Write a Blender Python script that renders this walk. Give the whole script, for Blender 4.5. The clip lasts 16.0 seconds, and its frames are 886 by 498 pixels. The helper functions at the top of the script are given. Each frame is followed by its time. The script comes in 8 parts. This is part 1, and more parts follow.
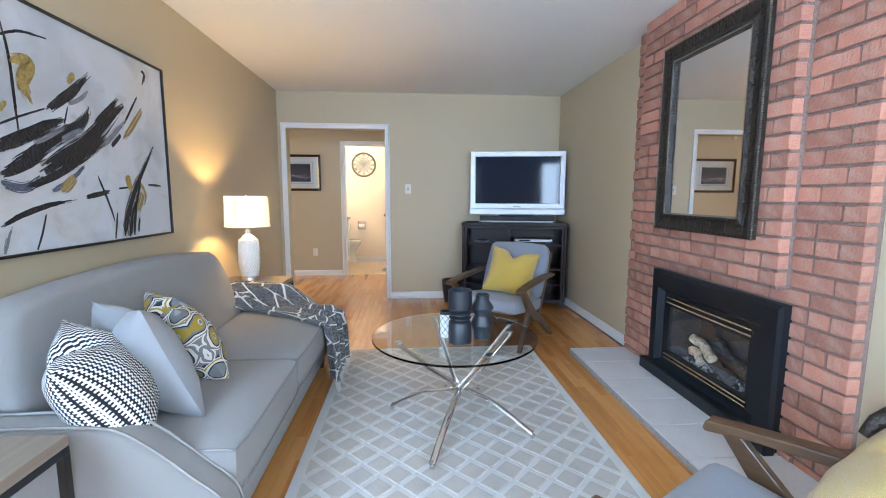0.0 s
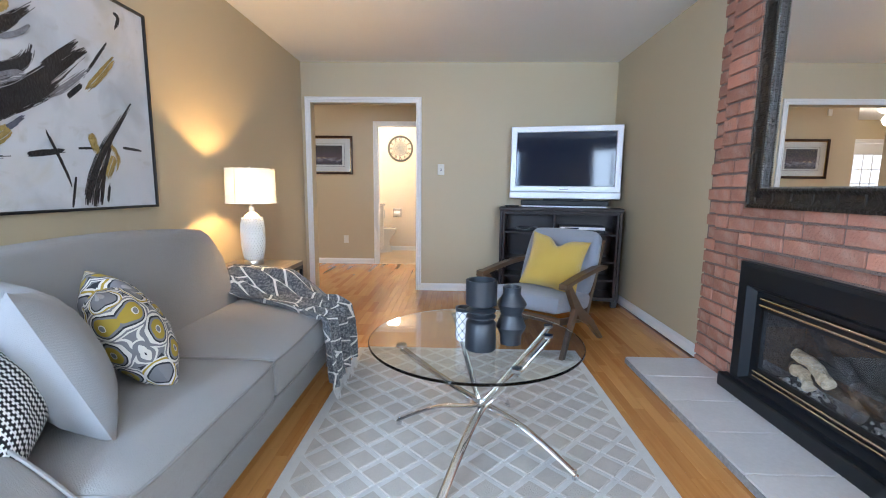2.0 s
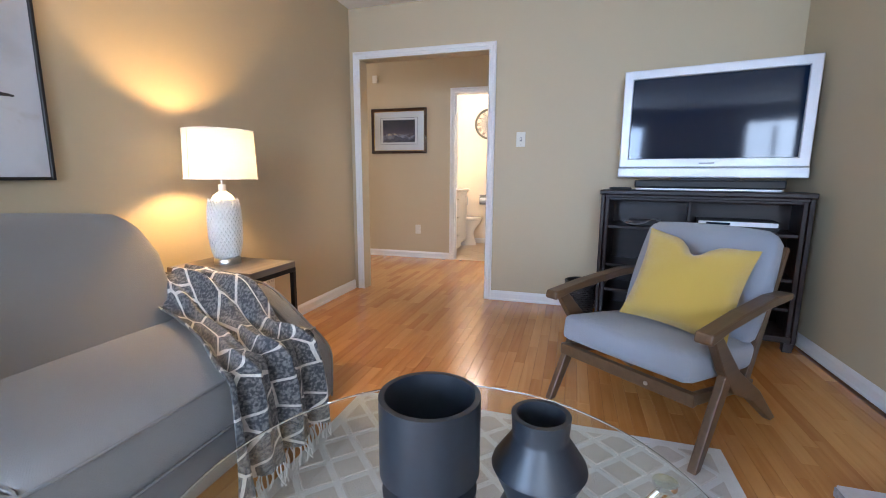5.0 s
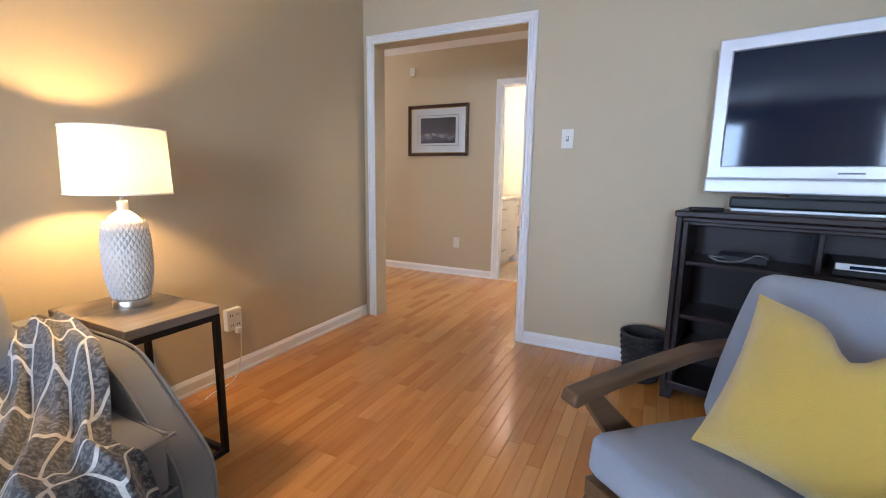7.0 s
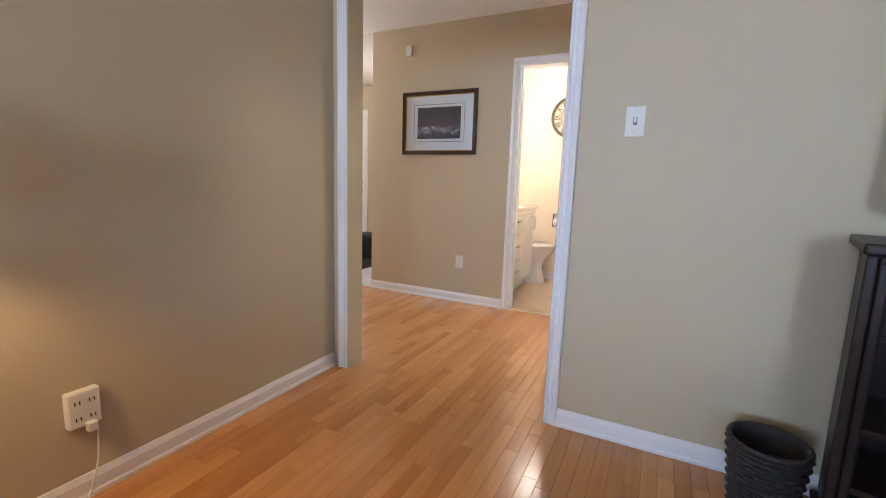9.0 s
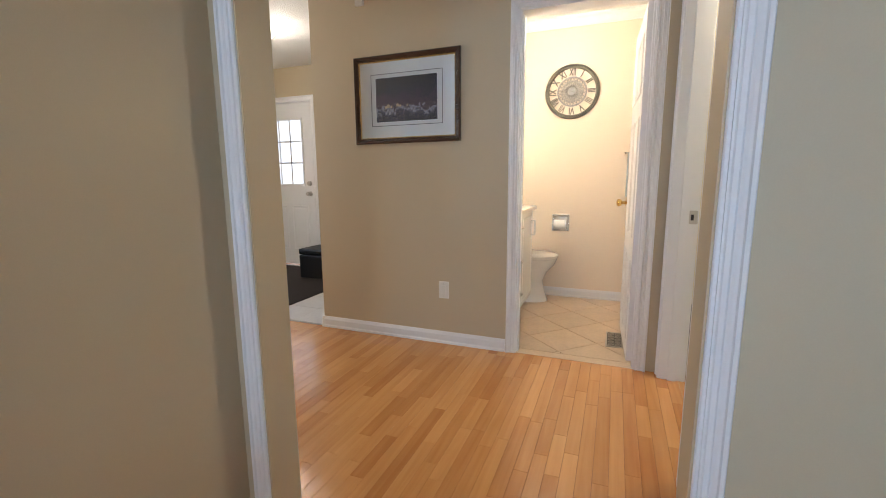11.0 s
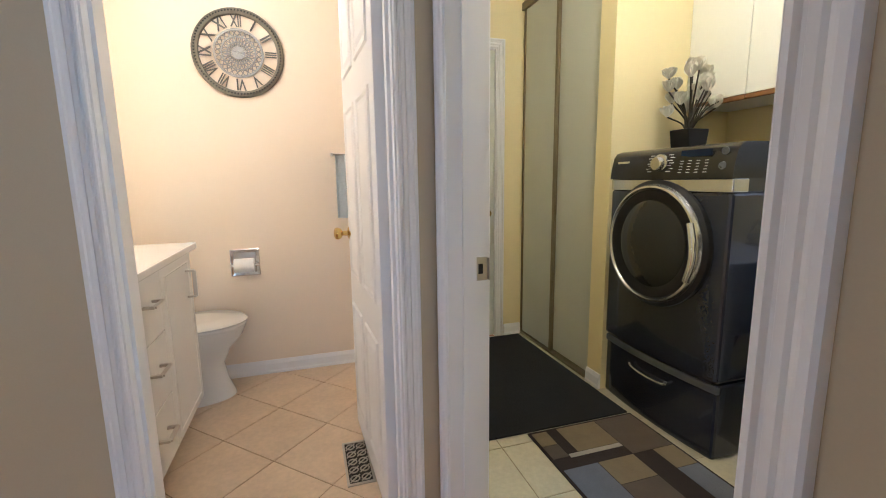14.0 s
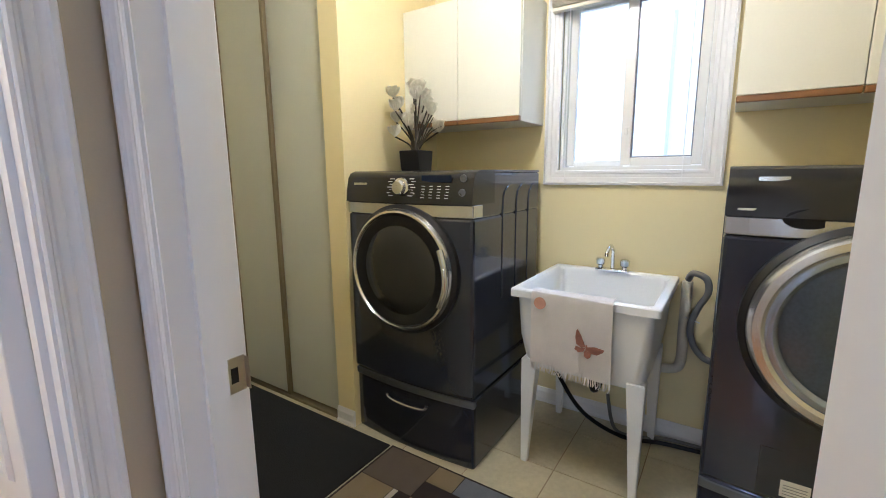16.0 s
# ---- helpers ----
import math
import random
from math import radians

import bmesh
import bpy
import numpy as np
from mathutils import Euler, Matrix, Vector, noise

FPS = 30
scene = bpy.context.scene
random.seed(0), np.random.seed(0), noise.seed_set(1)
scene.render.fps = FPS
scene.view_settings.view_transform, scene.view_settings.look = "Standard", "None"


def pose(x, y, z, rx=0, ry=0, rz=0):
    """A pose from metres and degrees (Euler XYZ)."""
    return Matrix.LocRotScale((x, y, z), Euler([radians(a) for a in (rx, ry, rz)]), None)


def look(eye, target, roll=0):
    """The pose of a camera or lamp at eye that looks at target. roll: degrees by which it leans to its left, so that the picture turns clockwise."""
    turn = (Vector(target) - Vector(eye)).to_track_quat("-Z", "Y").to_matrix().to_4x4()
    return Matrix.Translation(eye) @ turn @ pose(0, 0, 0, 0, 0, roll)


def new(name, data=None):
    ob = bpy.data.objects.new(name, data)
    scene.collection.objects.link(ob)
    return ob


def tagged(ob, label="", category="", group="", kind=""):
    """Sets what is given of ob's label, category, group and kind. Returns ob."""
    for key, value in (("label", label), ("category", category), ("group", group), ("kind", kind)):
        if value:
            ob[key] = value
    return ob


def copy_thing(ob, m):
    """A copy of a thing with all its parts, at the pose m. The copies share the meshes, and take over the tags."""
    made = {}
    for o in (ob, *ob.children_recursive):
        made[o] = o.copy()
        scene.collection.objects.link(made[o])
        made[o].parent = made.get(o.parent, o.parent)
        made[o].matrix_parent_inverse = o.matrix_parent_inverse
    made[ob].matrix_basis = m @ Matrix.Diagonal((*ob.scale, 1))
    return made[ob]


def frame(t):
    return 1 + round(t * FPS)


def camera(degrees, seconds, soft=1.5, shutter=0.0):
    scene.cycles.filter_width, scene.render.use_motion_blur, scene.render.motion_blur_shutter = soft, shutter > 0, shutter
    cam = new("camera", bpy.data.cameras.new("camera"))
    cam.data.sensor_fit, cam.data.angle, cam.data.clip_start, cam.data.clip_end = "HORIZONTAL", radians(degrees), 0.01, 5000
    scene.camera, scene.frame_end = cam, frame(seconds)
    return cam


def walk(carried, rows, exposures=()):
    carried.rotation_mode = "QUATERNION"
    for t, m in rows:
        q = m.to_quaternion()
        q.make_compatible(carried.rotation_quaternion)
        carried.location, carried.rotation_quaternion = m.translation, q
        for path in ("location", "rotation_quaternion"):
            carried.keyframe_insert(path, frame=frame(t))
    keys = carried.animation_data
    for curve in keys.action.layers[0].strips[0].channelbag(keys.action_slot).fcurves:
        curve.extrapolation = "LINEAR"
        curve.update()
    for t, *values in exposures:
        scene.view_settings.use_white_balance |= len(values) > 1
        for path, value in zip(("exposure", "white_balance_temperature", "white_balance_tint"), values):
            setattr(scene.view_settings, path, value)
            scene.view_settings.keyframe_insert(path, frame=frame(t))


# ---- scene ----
cam = camera(91.4, 16.0, soft=1.0)
PATH = [
    (0, (0.535, 0.603, 1.261), (0.687, 2.582, 1.019), 0.2),
    (0.5, (0.564, 0.698, 1.222), (0.704, 2.678, 0.976), 0.5),
    (1, (0.608, 0.827, 1.185), (0.703, 2.809, 0.935), 0.3),
    (1.5, (0.638, 0.938, 1.164), (0.659, 2.923, 0.914), 0.3),
    (2, (0.684, 1.109, 1.133), (0.627, 3.089, 0.86), 0.6),
    (2.5, (0.749, 1.294, 1.105), (0.594, 3.268, 0.821), 0.4),
    (3, (0.78, 1.477, 1.073), (0.515, 3.438, 0.777), 0.8),
    (3.2, (0.778, 1.558, 1.059), (0.481, 3.513, 0.758), 0.8),
    (5.5, (0.971, 2.481, 1.043), (0.332, 4.347, 0.712), 0.5),
    (6, (0.994, 2.681, 1.072), (0.266, 4.515, 0.741), 0.8),
    (6.5, (1.037, 2.912, 1.083), (0.219, 4.706, 0.752), 0.9),
    (7, (1.034, 3.125, 1.105), (0.168, 4.898, 0.777), 0.9),
    (7.5, (0.964, 3.37, 1.11), (0.083, 5.134, 0.779), 1.2),
    (8, (0.878, 3.577, 1.105), (-0.009, 5.341, 0.787), 1.4),
    (8.5, (0.764, 3.796, 1.088), (-0.125, 5.561, 0.78), 1.5),
    (8.7, (0.713, 3.875, 1.084), (-0.173, 5.643, 0.784), 1.7),
    (10.8, (0.127, 4.854, 1.09), (-0.643, 6.673, 0.777), 0.1),
    (11, (0.065, 4.951, 1.105), (-0.663, 6.786, 0.785), -0.4),
    (11.5, (-0.036, 5.179, 1.104), (-0.62, 7.067, 0.798), -0.5),
    (12, (-0.079, 5.439, 1.107), (-0.508, 7.367, 0.793), -0.7),
    (12.5, (-0.068, 5.678, 1.104), (-0.365, 7.632, 0.798), -0.9),
    (13, (-0.112, 5.929, 1.123), (-0.177, 7.904, 0.814), -1.0),
    (13.5, (-0.106, 6.137, 1.134), (0.176, 8.092, 0.823), -1.0),
    (14, (-0.028, 6.351, 1.154), (0.559, 8.237, 0.841), -0.8),
    (14.5, (0.029, 6.492, 1.181), (0.902, 8.264, 0.87), -0.6),
    (15, (0.041, 6.615, 1.214), (1.263, 8.164, 0.886), -0.9),
    (15.5, (0.044, 6.698, 1.249), (1.553, 7.966, 0.912), -0.7),
    (16, (0.026, 6.745, 1.27), (1.667, 7.835, 0.925), -0.5),
]
walk(cam, [(t, look(eye, target, roll)) for t, eye, target, roll in PATH], exposures=((0, 0.38, 6000, 12), (1.5, 0.42, 6150, 14), (3, 0.34, 6150, 14), (5.5, 0.38, 6050, 18), (8.5, 0.34, 5950, 18), (11.0, 0.06, 5950, 12), (12.5, -0.20, 6250, 11), (14.0, -0.20, 5450, 13), (16.0, -0.13, 5200, 15)))

# ---- world, sun, window lights, added fill lights ----
world = bpy.data.worlds.new("daylight")
scene.world = world
world.use_nodes = True
wn = world.node_tree
sky = wn.nodes.new("ShaderNodeTexSky")
sky.sky_type = 'NISHITA'
sky.sun_disc = False
sky.sun_elevation = radians(38)
sky.sun_rotation = radians(200)
wn.links.new(sky.outputs[0], wn.nodes["Background"].inputs[0])
wn.nodes["Background"].inputs[1].default_value = 0.15
sun = new("sun", bpy.data.lights.new("sun", "SUN"))
sun.data.energy, sun.data.angle, sun.data.color = 5.0, radians(0.6), (1.0, 0.94, 0.86)
sun.matrix_world = look((-20, 14, 24), (0, 0, 0))


def area_light(name, eye, target, w, h, watts, color):
    ob = new(name, bpy.data.lights.new(name, "AREA"))
    ob.data.shape, ob.data.size, ob.data.size_y = 'RECTANGLE', w, h
    ob.data.energy, ob.data.color = watts, color
    ob.matrix_world = look(eye, target)
    return ob


def bulb_light(name, at, watts, color, r=0.03):
    ob = new(name, bpy.data.lights.new(name, "POINT"))
    ob.data.energy, ob.data.color, ob.data.shadow_soft_size = watts, color, r
    ob.location = at
    return ob


SKYBLUE = (0.72, 0.84, 1.0)
WARM = (1.0, 0.62, 0.28)
area_light("window_light_living", (1.70, -1.66, 1.55), (1.0, 5, 1.0), 0.9, 1.2, 100, (0.60, 0.79, 1.0))
# Two added fill lamps at unseen side-wall openings, balancing the room's left and right.
area_light("window_light_side", (2.42, -0.55, 1.5), (0.2, 2.6, 0.9), 1.4, 1.2, 18, (0.66, 0.82, 1.0))
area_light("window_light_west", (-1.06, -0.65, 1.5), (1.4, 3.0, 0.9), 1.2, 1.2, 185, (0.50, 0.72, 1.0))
area_light("window_light_laundry", (3.35, 7.17, 3.5), (2.1, 7.17, 1.65), 1.8, 1.3, 150, (0.50, 0.72, 1.0))
# Added fill lamp for the hall, at an unseen opening in its west wall.
area_light("window_light_dining", (-4.4, 6.75, 1.45), (0, 6.9, 1.0), 1.1, 1.2, 24, (0.80, 0.90, 1.0))
bulb_light("lamp_bulb_light", (-0.708, 4.027, 1.135), 26, (1.0, 0.62, 0.23), 0.03)
bulb_light("bath_bulb_light", (-0.38, 8.40, 2.18), 12, (1.0, 0.90, 0.72), 0.12)
bulb_light("vanity_bulb_light", (-1.0, 7.98, 1.70), 18, (1.0, 0.90, 0.72), 0.12)
bulb_light("foyer_bulb_light", (-2.95, 8.15, 2.26), 18, (1.0, 0.88, 0.70), 0.1)
# Added fill bulb that warms and brightens the laundry beside its window.
bulb_light("laundry_bulb_light", (1.1, 7.4, 2.28), 48, (1.0, 0.90, 0.72), 0.1)
# Added fill bulb that brightens the hall; no lamp is known there.
bulb_light("hall_bulb_light", (-2.9, 6.75, 2.28), 8, (1.0, 0.87, 0.70), 0.1)



# ---- materials ----
def material(name, color, rough=0.6, metal=0.0, var=0.08, scale=6.0, bump=0.05, fine=120.0, spec=0.5, obvar=0.0, coat=0.0, sheen=0.0):
    """A surface with variation at two scales in colour, and fine relief."""
    m = bpy.data.materials.new(name)
    m.use_nodes = True
    n, l = m.node_tree.nodes, m.node_tree.links
    b = n["Principled BSDF"]
    tc = n.new("ShaderNodeTexCoord")
    n1 = n.new("ShaderNodeTexNoise"); n1.inputs["Scale"].default_value = scale; n1.inputs["Detail"].default_value = 5
    n2 = n.new("ShaderNodeTexNoise"); n2.inputs["Scale"].default_value = fine; n2.inputs["Detail"].default_value = 3
    l.new(tc.outputs["Object"], n1.inputs["Vector"]); l.new(tc.outputs["Object"], n2.inputs["Vector"])
    mx = n.new("ShaderNodeMath"); mx.operation = 'ADD'
    l.new(n1.outputs[0], mx.inputs[0]); l.new(n2.outputs[0], mx.inputs[1])
    last = mx.outputs[0]
    off = 1.0
    if obvar:
        oi = n.new("ShaderNodeObjectInfo")
        k = n.new("ShaderNodeMath"); k.operation = 'MULTIPLY_ADD'
        k.inputs[1].default_value = obvar / max(var, 1e-3)
        l.new(oi.outputs["Random"], k.inputs[0]); l.new(last, k.inputs[2])
        last = k.outputs[0]
        off += 0.5 * obvar / max(var, 1e-3)
    mm = n.new("ShaderNodeMath"); mm.operation = 'MULTIPLY_ADD'
    mm.inputs[1].default_value = 2 * var; mm.inputs[2].default_value = 1 - 2 * var * off
    l.new(last, mm.inputs[0])
    vm = n.new("ShaderNodeVectorMath"); vm.operation = 'SCALE'
    vm.inputs[0].default_value = color
    l.new(mm.outputs[0], vm.inputs["Scale"])
    l.new(vm.outputs[0], b.inputs["Base Color"])
    b.inputs["Roughness"].default_value = rough
    b.inputs["Metallic"].default_value = metal
    b.inputs["Specular IOR Level"].default_value = spec
    b.inputs["Coat Weight"].default_value = coat
    b.inputs["Sheen Weight"].default_value = sheen
    if bump:
        bp = n.new("ShaderNodeBump"); bp.inputs["Strength"].default_value = min(1, bump * 4); bp.inputs["Distance"].default_value = bump * 0.02
        l.new(n2.outputs[0], bp.inputs["Height"]); l.new(bp.outputs[0], b.inputs["Normal"])
    return m


def nodes_of(m):
    return m.node_tree.nodes, m.node_tree.links, m.node_tree.nodes["Principled BSDF"]


def ramp(n, stops, mode='LINEAR'):
    r = n.new("ShaderNodeValToRGB")
    r.color_ramp.interpolation = mode
    while len(r.color_ramp.elements) > len(stops):
        r.color_ramp.elements.remove(r.color_ramp.elements[-1])
    while len(r.color_ramp.elements) < len(stops):
        r.color_ramp.elements.new(1)
    for e, (p, c) in zip(r.color_ramp.elements, stops):
        e.position, e.color = p, (*c, 1)
    return r


def wood(name, dark, light, axis=1, rough=0.3, stretch=14.0, obvar=True, coat=0.0, scale=1.0, bump=0.1, island=False):
    """Grain running along one axis, each piece in its own tone."""
    m = bpy.data.materials.new(name); m.use_nodes = True
    n, l, b = nodes_of(m)
    tc = n.new("ShaderNodeTexCoord")
    mp = n.new("ShaderNodeMapping")
    s = [stretch * 4 * scale] * 3; s[axis] = 1.6 * scale
    mp.inputs["Scale"].default_value = s
    oi = n.new("ShaderNodeObjectInfo")
    geo = n.new("ShaderNodeNewGeometry")
    rnd = geo.outputs["Random Per Island"] if island else oi.outputs["Random"]
    off = n.new("ShaderNodeVectorMath"); off.operation = 'MULTIPLY_ADD'
    comb = n.new("ShaderNodeCombineXYZ")
    for i in range(3):
        l.new(rnd, comb.inputs[i])
    off.inputs[1].default_value = (31, 17, 23)
    l.new(comb.outputs[0], off.inputs[0]); l.new(tc.outputs["Object"], off.inputs[2])
    l.new(off.outputs[0], mp.inputs["Vector"])
    g = n.new("ShaderNodeTexNoise"); g.inputs["Scale"].default_value = 1.0; g.inputs["Detail"].default_value = 6; g.inputs["Distortion"].default_value = 0.6
    l.new(mp.outputs[0], g.inputs["Vector"])
    big = n.new("ShaderNodeTexNoise"); big.inputs["Scale"].default_value = 3.0
    l.new(off.outputs[0], big.inputs["Vector"])
    a1 = n.new("ShaderNodeMath"); a1.operation = 'MULTIPLY_ADD'; a1.inputs[1].default_value = 0.55
    l.new(g.outputs[0], a1.inputs[0])
    a2 = n.new("ShaderNodeMath"); a2.operation = 'MULTIPLY_ADD'; a2.inputs[1].default_value = 0.3
    l.new(big.outputs[0], a2.inputs[0])
    if obvar:
        a3 = n.new("ShaderNodeMath"); a3.operation = 'MULTIPLY'; a3.inputs[1].default_value = 0.42
        l.new(rnd, a3.inputs[0]); l.new(a3.outputs[0], a2.inputs[2])
    else:
        a2.inputs[2].default_value = 0.25
    l.new(a2.outputs[0], a1.inputs[2])
    r = ramp(n, [(0.35, dark), (1.0, light)])
    l.new(a1.outputs[0], r.inputs[0]); l.new(r.outputs[0], b.inputs["Base Color"])
    b.inputs["Roughness"].default_value = rough
    b.inputs["Coat Weight"].default_value = coat; b.inputs["Coat Roughness"].default_value = 0.12
    bp = n.new("ShaderNodeBump"); bp.inputs["Strength"].default_value = bump; bp.inputs["Distance"].default_value = 0.001
    l.new(g.outputs[0], bp.inputs["Height"]); l.new(bp.outputs[0], b.inputs["Normal"])
    return m


def weave(m, scale=500.0, strength=0.3):
    """A cloth's weave as relief."""
    n, l, b = nodes_of(m)
    tc = n.new("ShaderNodeTexCoord")
    w1 = n.new("ShaderNodeTexWave"); w1.inputs["Scale"].default_value = scale / 6.28; w1.bands_direction = 'DIAGONAL'
    l.new(tc.outputs["Object"], w1.inputs["Vector"])
    bp = n.new("ShaderNodeBump"); bp.inputs["Strength"].default_value = strength; bp.inputs["Distance"].default_value = 0.0008
    l.new(w1.outputs[1], bp.inputs["Height"])
    old = b.inputs["Normal"].links
    if old:
        l.new(old[0].from_socket, bp.inputs["Normal"])
    l.new(bp.outputs[0], b.inputs["Normal"])
    return m


M = {}
M["beige"] = material("beige_paint", (0.53, 0.44, 0.295), 0.55, var=0.03, scale=1.5, bump=0.02, fine=260)
M["ceiling"] = material("ceiling_paint", (0.85, 0.85, 0.82), 0.85, var=0.02, scale=2, bump=0.03, fine=220)
M["cream"] = material("bath_paint", (0.80, 0.68, 0.53), 0.55, var=0.02, scale=1.5, bump=0.02, fine=260)
M["yellow"] = material("yellow_paint", (0.80, 0.69, 0.385), 0.5, var=0.03, scale=1.5, bump=0.02, fine=260)
M["trim"] = material("white_trim_paint", (0.80, 0.79, 0.78), 0.42, var=0.01, scale=4, bump=0, fine=30, spec=0.3)
M["white"] = material("white_enamel", (0.80, 0.79, 0.75), 0.25, var=0.02, scale=4, bump=0.005)
M["stipple"] = material("stippled_ceiling", (0.78, 0.76, 0.72), 0.9, var=0.05, scale=30, bump=0.5, fine=90)
M["plank"] = wood("oak_strip", (0.44, 0.170, 0.040), (0.68, 0.335, 0.105), 1, 0.2, 9, coat=0.35)
M["plank_i"] = wood("oak_strip_far", (0.44, 0.170, 0.040), (0.68, 0.335, 0.105), 1, 0.2, 9, coat=0.35, island=True)
M["gap"] = material("floor_joint", (0.24, 0.10, 0.04), 0.6, var=0.1)
M["walnut"] = wood("dark_walnut", (0.036, 0.019, 0.009), (0.165, 0.090, 0.045), 1, 0.35, 10, obvar=False)
M["espresso"] = wood("espresso_wood", (0.006, 0.003, 0.003), (0.028, 0.013, 0.010), 0, 0.35, 8, obvar=False)
M["espresso"].node_tree.nodes["Principled BSDF"].inputs["Specular IOR Level"].default_value = 0.25
M["greywood"] = wood("grey_brown_wood", (0.13, 0.095, 0.07), (0.33, 0.27, 0.21), 1, 0.4, 10, obvar=False)
M["oakedge"] = wood("oak_edge", (0.12, 0.050, 0.016), (0.32, 0.15, 0.05), 1, 0.4, 10, obvar=False)
M["blackmetal"] = material("black_metal", (0.015, 0.015, 0.016), 0.4, 0.3, var=0.1)
M["blackpaint"] = material("black_enamel", (0.006, 0.009, 0.013), 0.38, 0.1, var=0.2, bump=0.04, fine=400)
M["chrome"] = material("chrome", (0.75, 0.75, 0.76), 0.06, 1.0, var=0.02, bump=0)
M["nickel"] = material("brushed_nickel", (0.55, 0.52, 0.47), 0.28, 1.0, var=0.05, bump=0.01)
M["palebrass"] = material("pale_polished_brass", (0.78, 0.70, 0.55), 0.14, 1.0, var=0.05, bump=0)
M["brass"] = material("polished_brass", (0.70, 0.48, 0.16), 0.15, 1.0, var=0.05, bump=0)
M["sofa"] = weave(material("grey_linen", (0.285, 0.272, 0.258), 0.9, var=0.10, scale=3, bump=0.25, fine=600, sheen=0.3))
M["chair"] = weave(material("blue_grey_cloth", (0.27, 0.29, 0.335), 0.9, var=0.08, scale=4, bump=0.2, fine=600, sheen=0.3))
M["yellowcloth"] = weave(material("mustard_velvet", (0.52, 0.34, 0.055), 0.85, var=0.08, scale=6, bump=0.2, fine=500, sheen=0.5))
M["greycloth"] = weave(material("pale_blue_grey_cotton", (0.275, 0.283, 0.295), 0.85, var=0.06, scale=4, bump=0.15, fine=500, sheen=0.2))
M["piping"] = material("grey_piping", (0.25, 0.24, 0.23), 0.9, var=0.05)
M["rug"] = material("beige_wool", (0.62, 0.575, 0.52), 1.0, var=0.12, scale=12, bump=0.6, fine=260)
M["rugline"] = material("ivory_wool", (0.78, 0.77, 0.74), 1.0, var=0.10, scale=12, bump=0.6, fine=260)
M["mortar"] = material("mortar", (0.225, 0.158, 0.132), 0.95, var=0.2, scale=9, bump=0.6, fine=90)
M["hearth"] = material("grey_stone_tile", (0.56, 0.54, 0.53), 0.45, var=0.10, scale=5, bump=0.08, fine=60, obvar=0.04)
M["grout"] = material("grout", (0.38, 0.36, 0.33), 0.9, var=0.1, bump=0.2)
M["edgegrout"] = material("hearth_edge", (0.30, 0.30, 0.30), 0.7, var=0.35, scale=40, bump=0.4, fine=60)
M["ceramic_black"] = material("matt_charcoal_ceramic", (0.016, 0.020, 0.026), 0.42, var=0.15, bump=0.02)
M["ceramic_white"] = material("white_glazed_ceramic", (0.74, 0.72, 0.68), 0.2, var=0.02, bump=0)
M["canvas"] = material("painted_canvas", (0.60, 0.61, 0.64), 0.75, var=0.07, scale=5, bump=0.1, fine=500)
M["inkstroke"] = material("black_brush_paint", (0.018, 0.016, 0.018), 0.5, var=0.4, scale=40, bump=0.3, fine=90)
M["greystroke"] = material("grey_brush_paint", (0.22, 0.22, 0.24), 0.6, var=0.3, scale=30, bump=0.3, fine=90)
M["goldstroke"] = material("gold_leaf_paint", (0.42, 0.30, 0.10), 0.45, 0.3, var=0.35, scale=30, bump=0.4, fine=90)
M["bluestroke"] = material("slate_brush_paint", (0.10, 0.105, 0.15), 0.6, var=0.4, scale=30, bump=0.3, fine=90)
M["blackwood"] = material("black_frame_wood", (0.012, 0.011, 0.011), 0.35, var=0.2)
M["bronze"] = material("aged_bronze_frame", (0.035, 0.028, 0.022), 0.33, 0.45, var=0.5, scale=25, bump=0.5, fine=60)
M["silverleaf"] = material("beaded_silver_edge", (0.30, 0.29, 0.26), 0.3, 0.9, var=0.5, scale=60, bump=0.8, fine=150)
M["mirror"] = material("mirror_silver", (0.88, 0.88, 0.88), 0.01, 1.0, var=0.0, bump=0)
M["screen"] = material("tv_screen", (0.006, 0.014, 0.034), 0.06, var=0.0, bump=0, spec=0.25)
M["silverplastic"] = material("silver_plastic", (0.62, 0.63, 0.66), 0.35, 0.2, var=0.02, bump=0)
M["blackplastic"] = material("black_plastic", (0.010, 0.010, 0.011), 0.4, var=0.1, bump=0.01, spec=0.25)
M["ivoryplastic"] = material("ivory_plastic", (0.72, 0.70, 0.64), 0.35, var=0.02, bump=0)
M["slate_appliance"] = material("dark_graphite_enamel", (0.038, 0.043, 0.064), 0.18, 0.5, var=0.06, scale=2, bump=0, coat=0.5)
M["dial"] = material("silver_appliance_trim", (0.62, 0.62, 0.62), 0.22, 0.9, var=0.03, bump=0)
M["glossblack"] = material("glossy_black_panel", (0.010, 0.010, 0.012), 0.22, var=0.1, bump=0)
M["darkglass"] = material("smoked_glass", (0.022, 0.023, 0.024), 0.12, var=0.1, bump=0, coat=0.0)
M["pewter"] = material("olive_pewter", (0.17, 0.155, 0.12), 0.4, 0.5, var=0.2, scale=30, bump=0.2)
# Washer glass: the window's pale blue reflection is mixed into the base colour.
M["washglass_reflect"] = material("washer_glass_window_reflection", (0.055, 0.075, 0.11), 0.07, 0.25, var=0.3, scale=4, bump=0, coat=0.6)
M["basin"] = material("white_polypropylene", (0.78, 0.78, 0.77), 0.3, var=0.03, scale=3, bump=0.01)
M["towel"] = material("white_terry", (0.78, 0.73, 0.69), 1.0, var=0.08, scale=20, bump=0.3, fine=420)
M["butterfly"] = material("brown_applique", (0.30, 0.13, 0.09), 0.9, var=0.25, scale=40, bump=0.3)
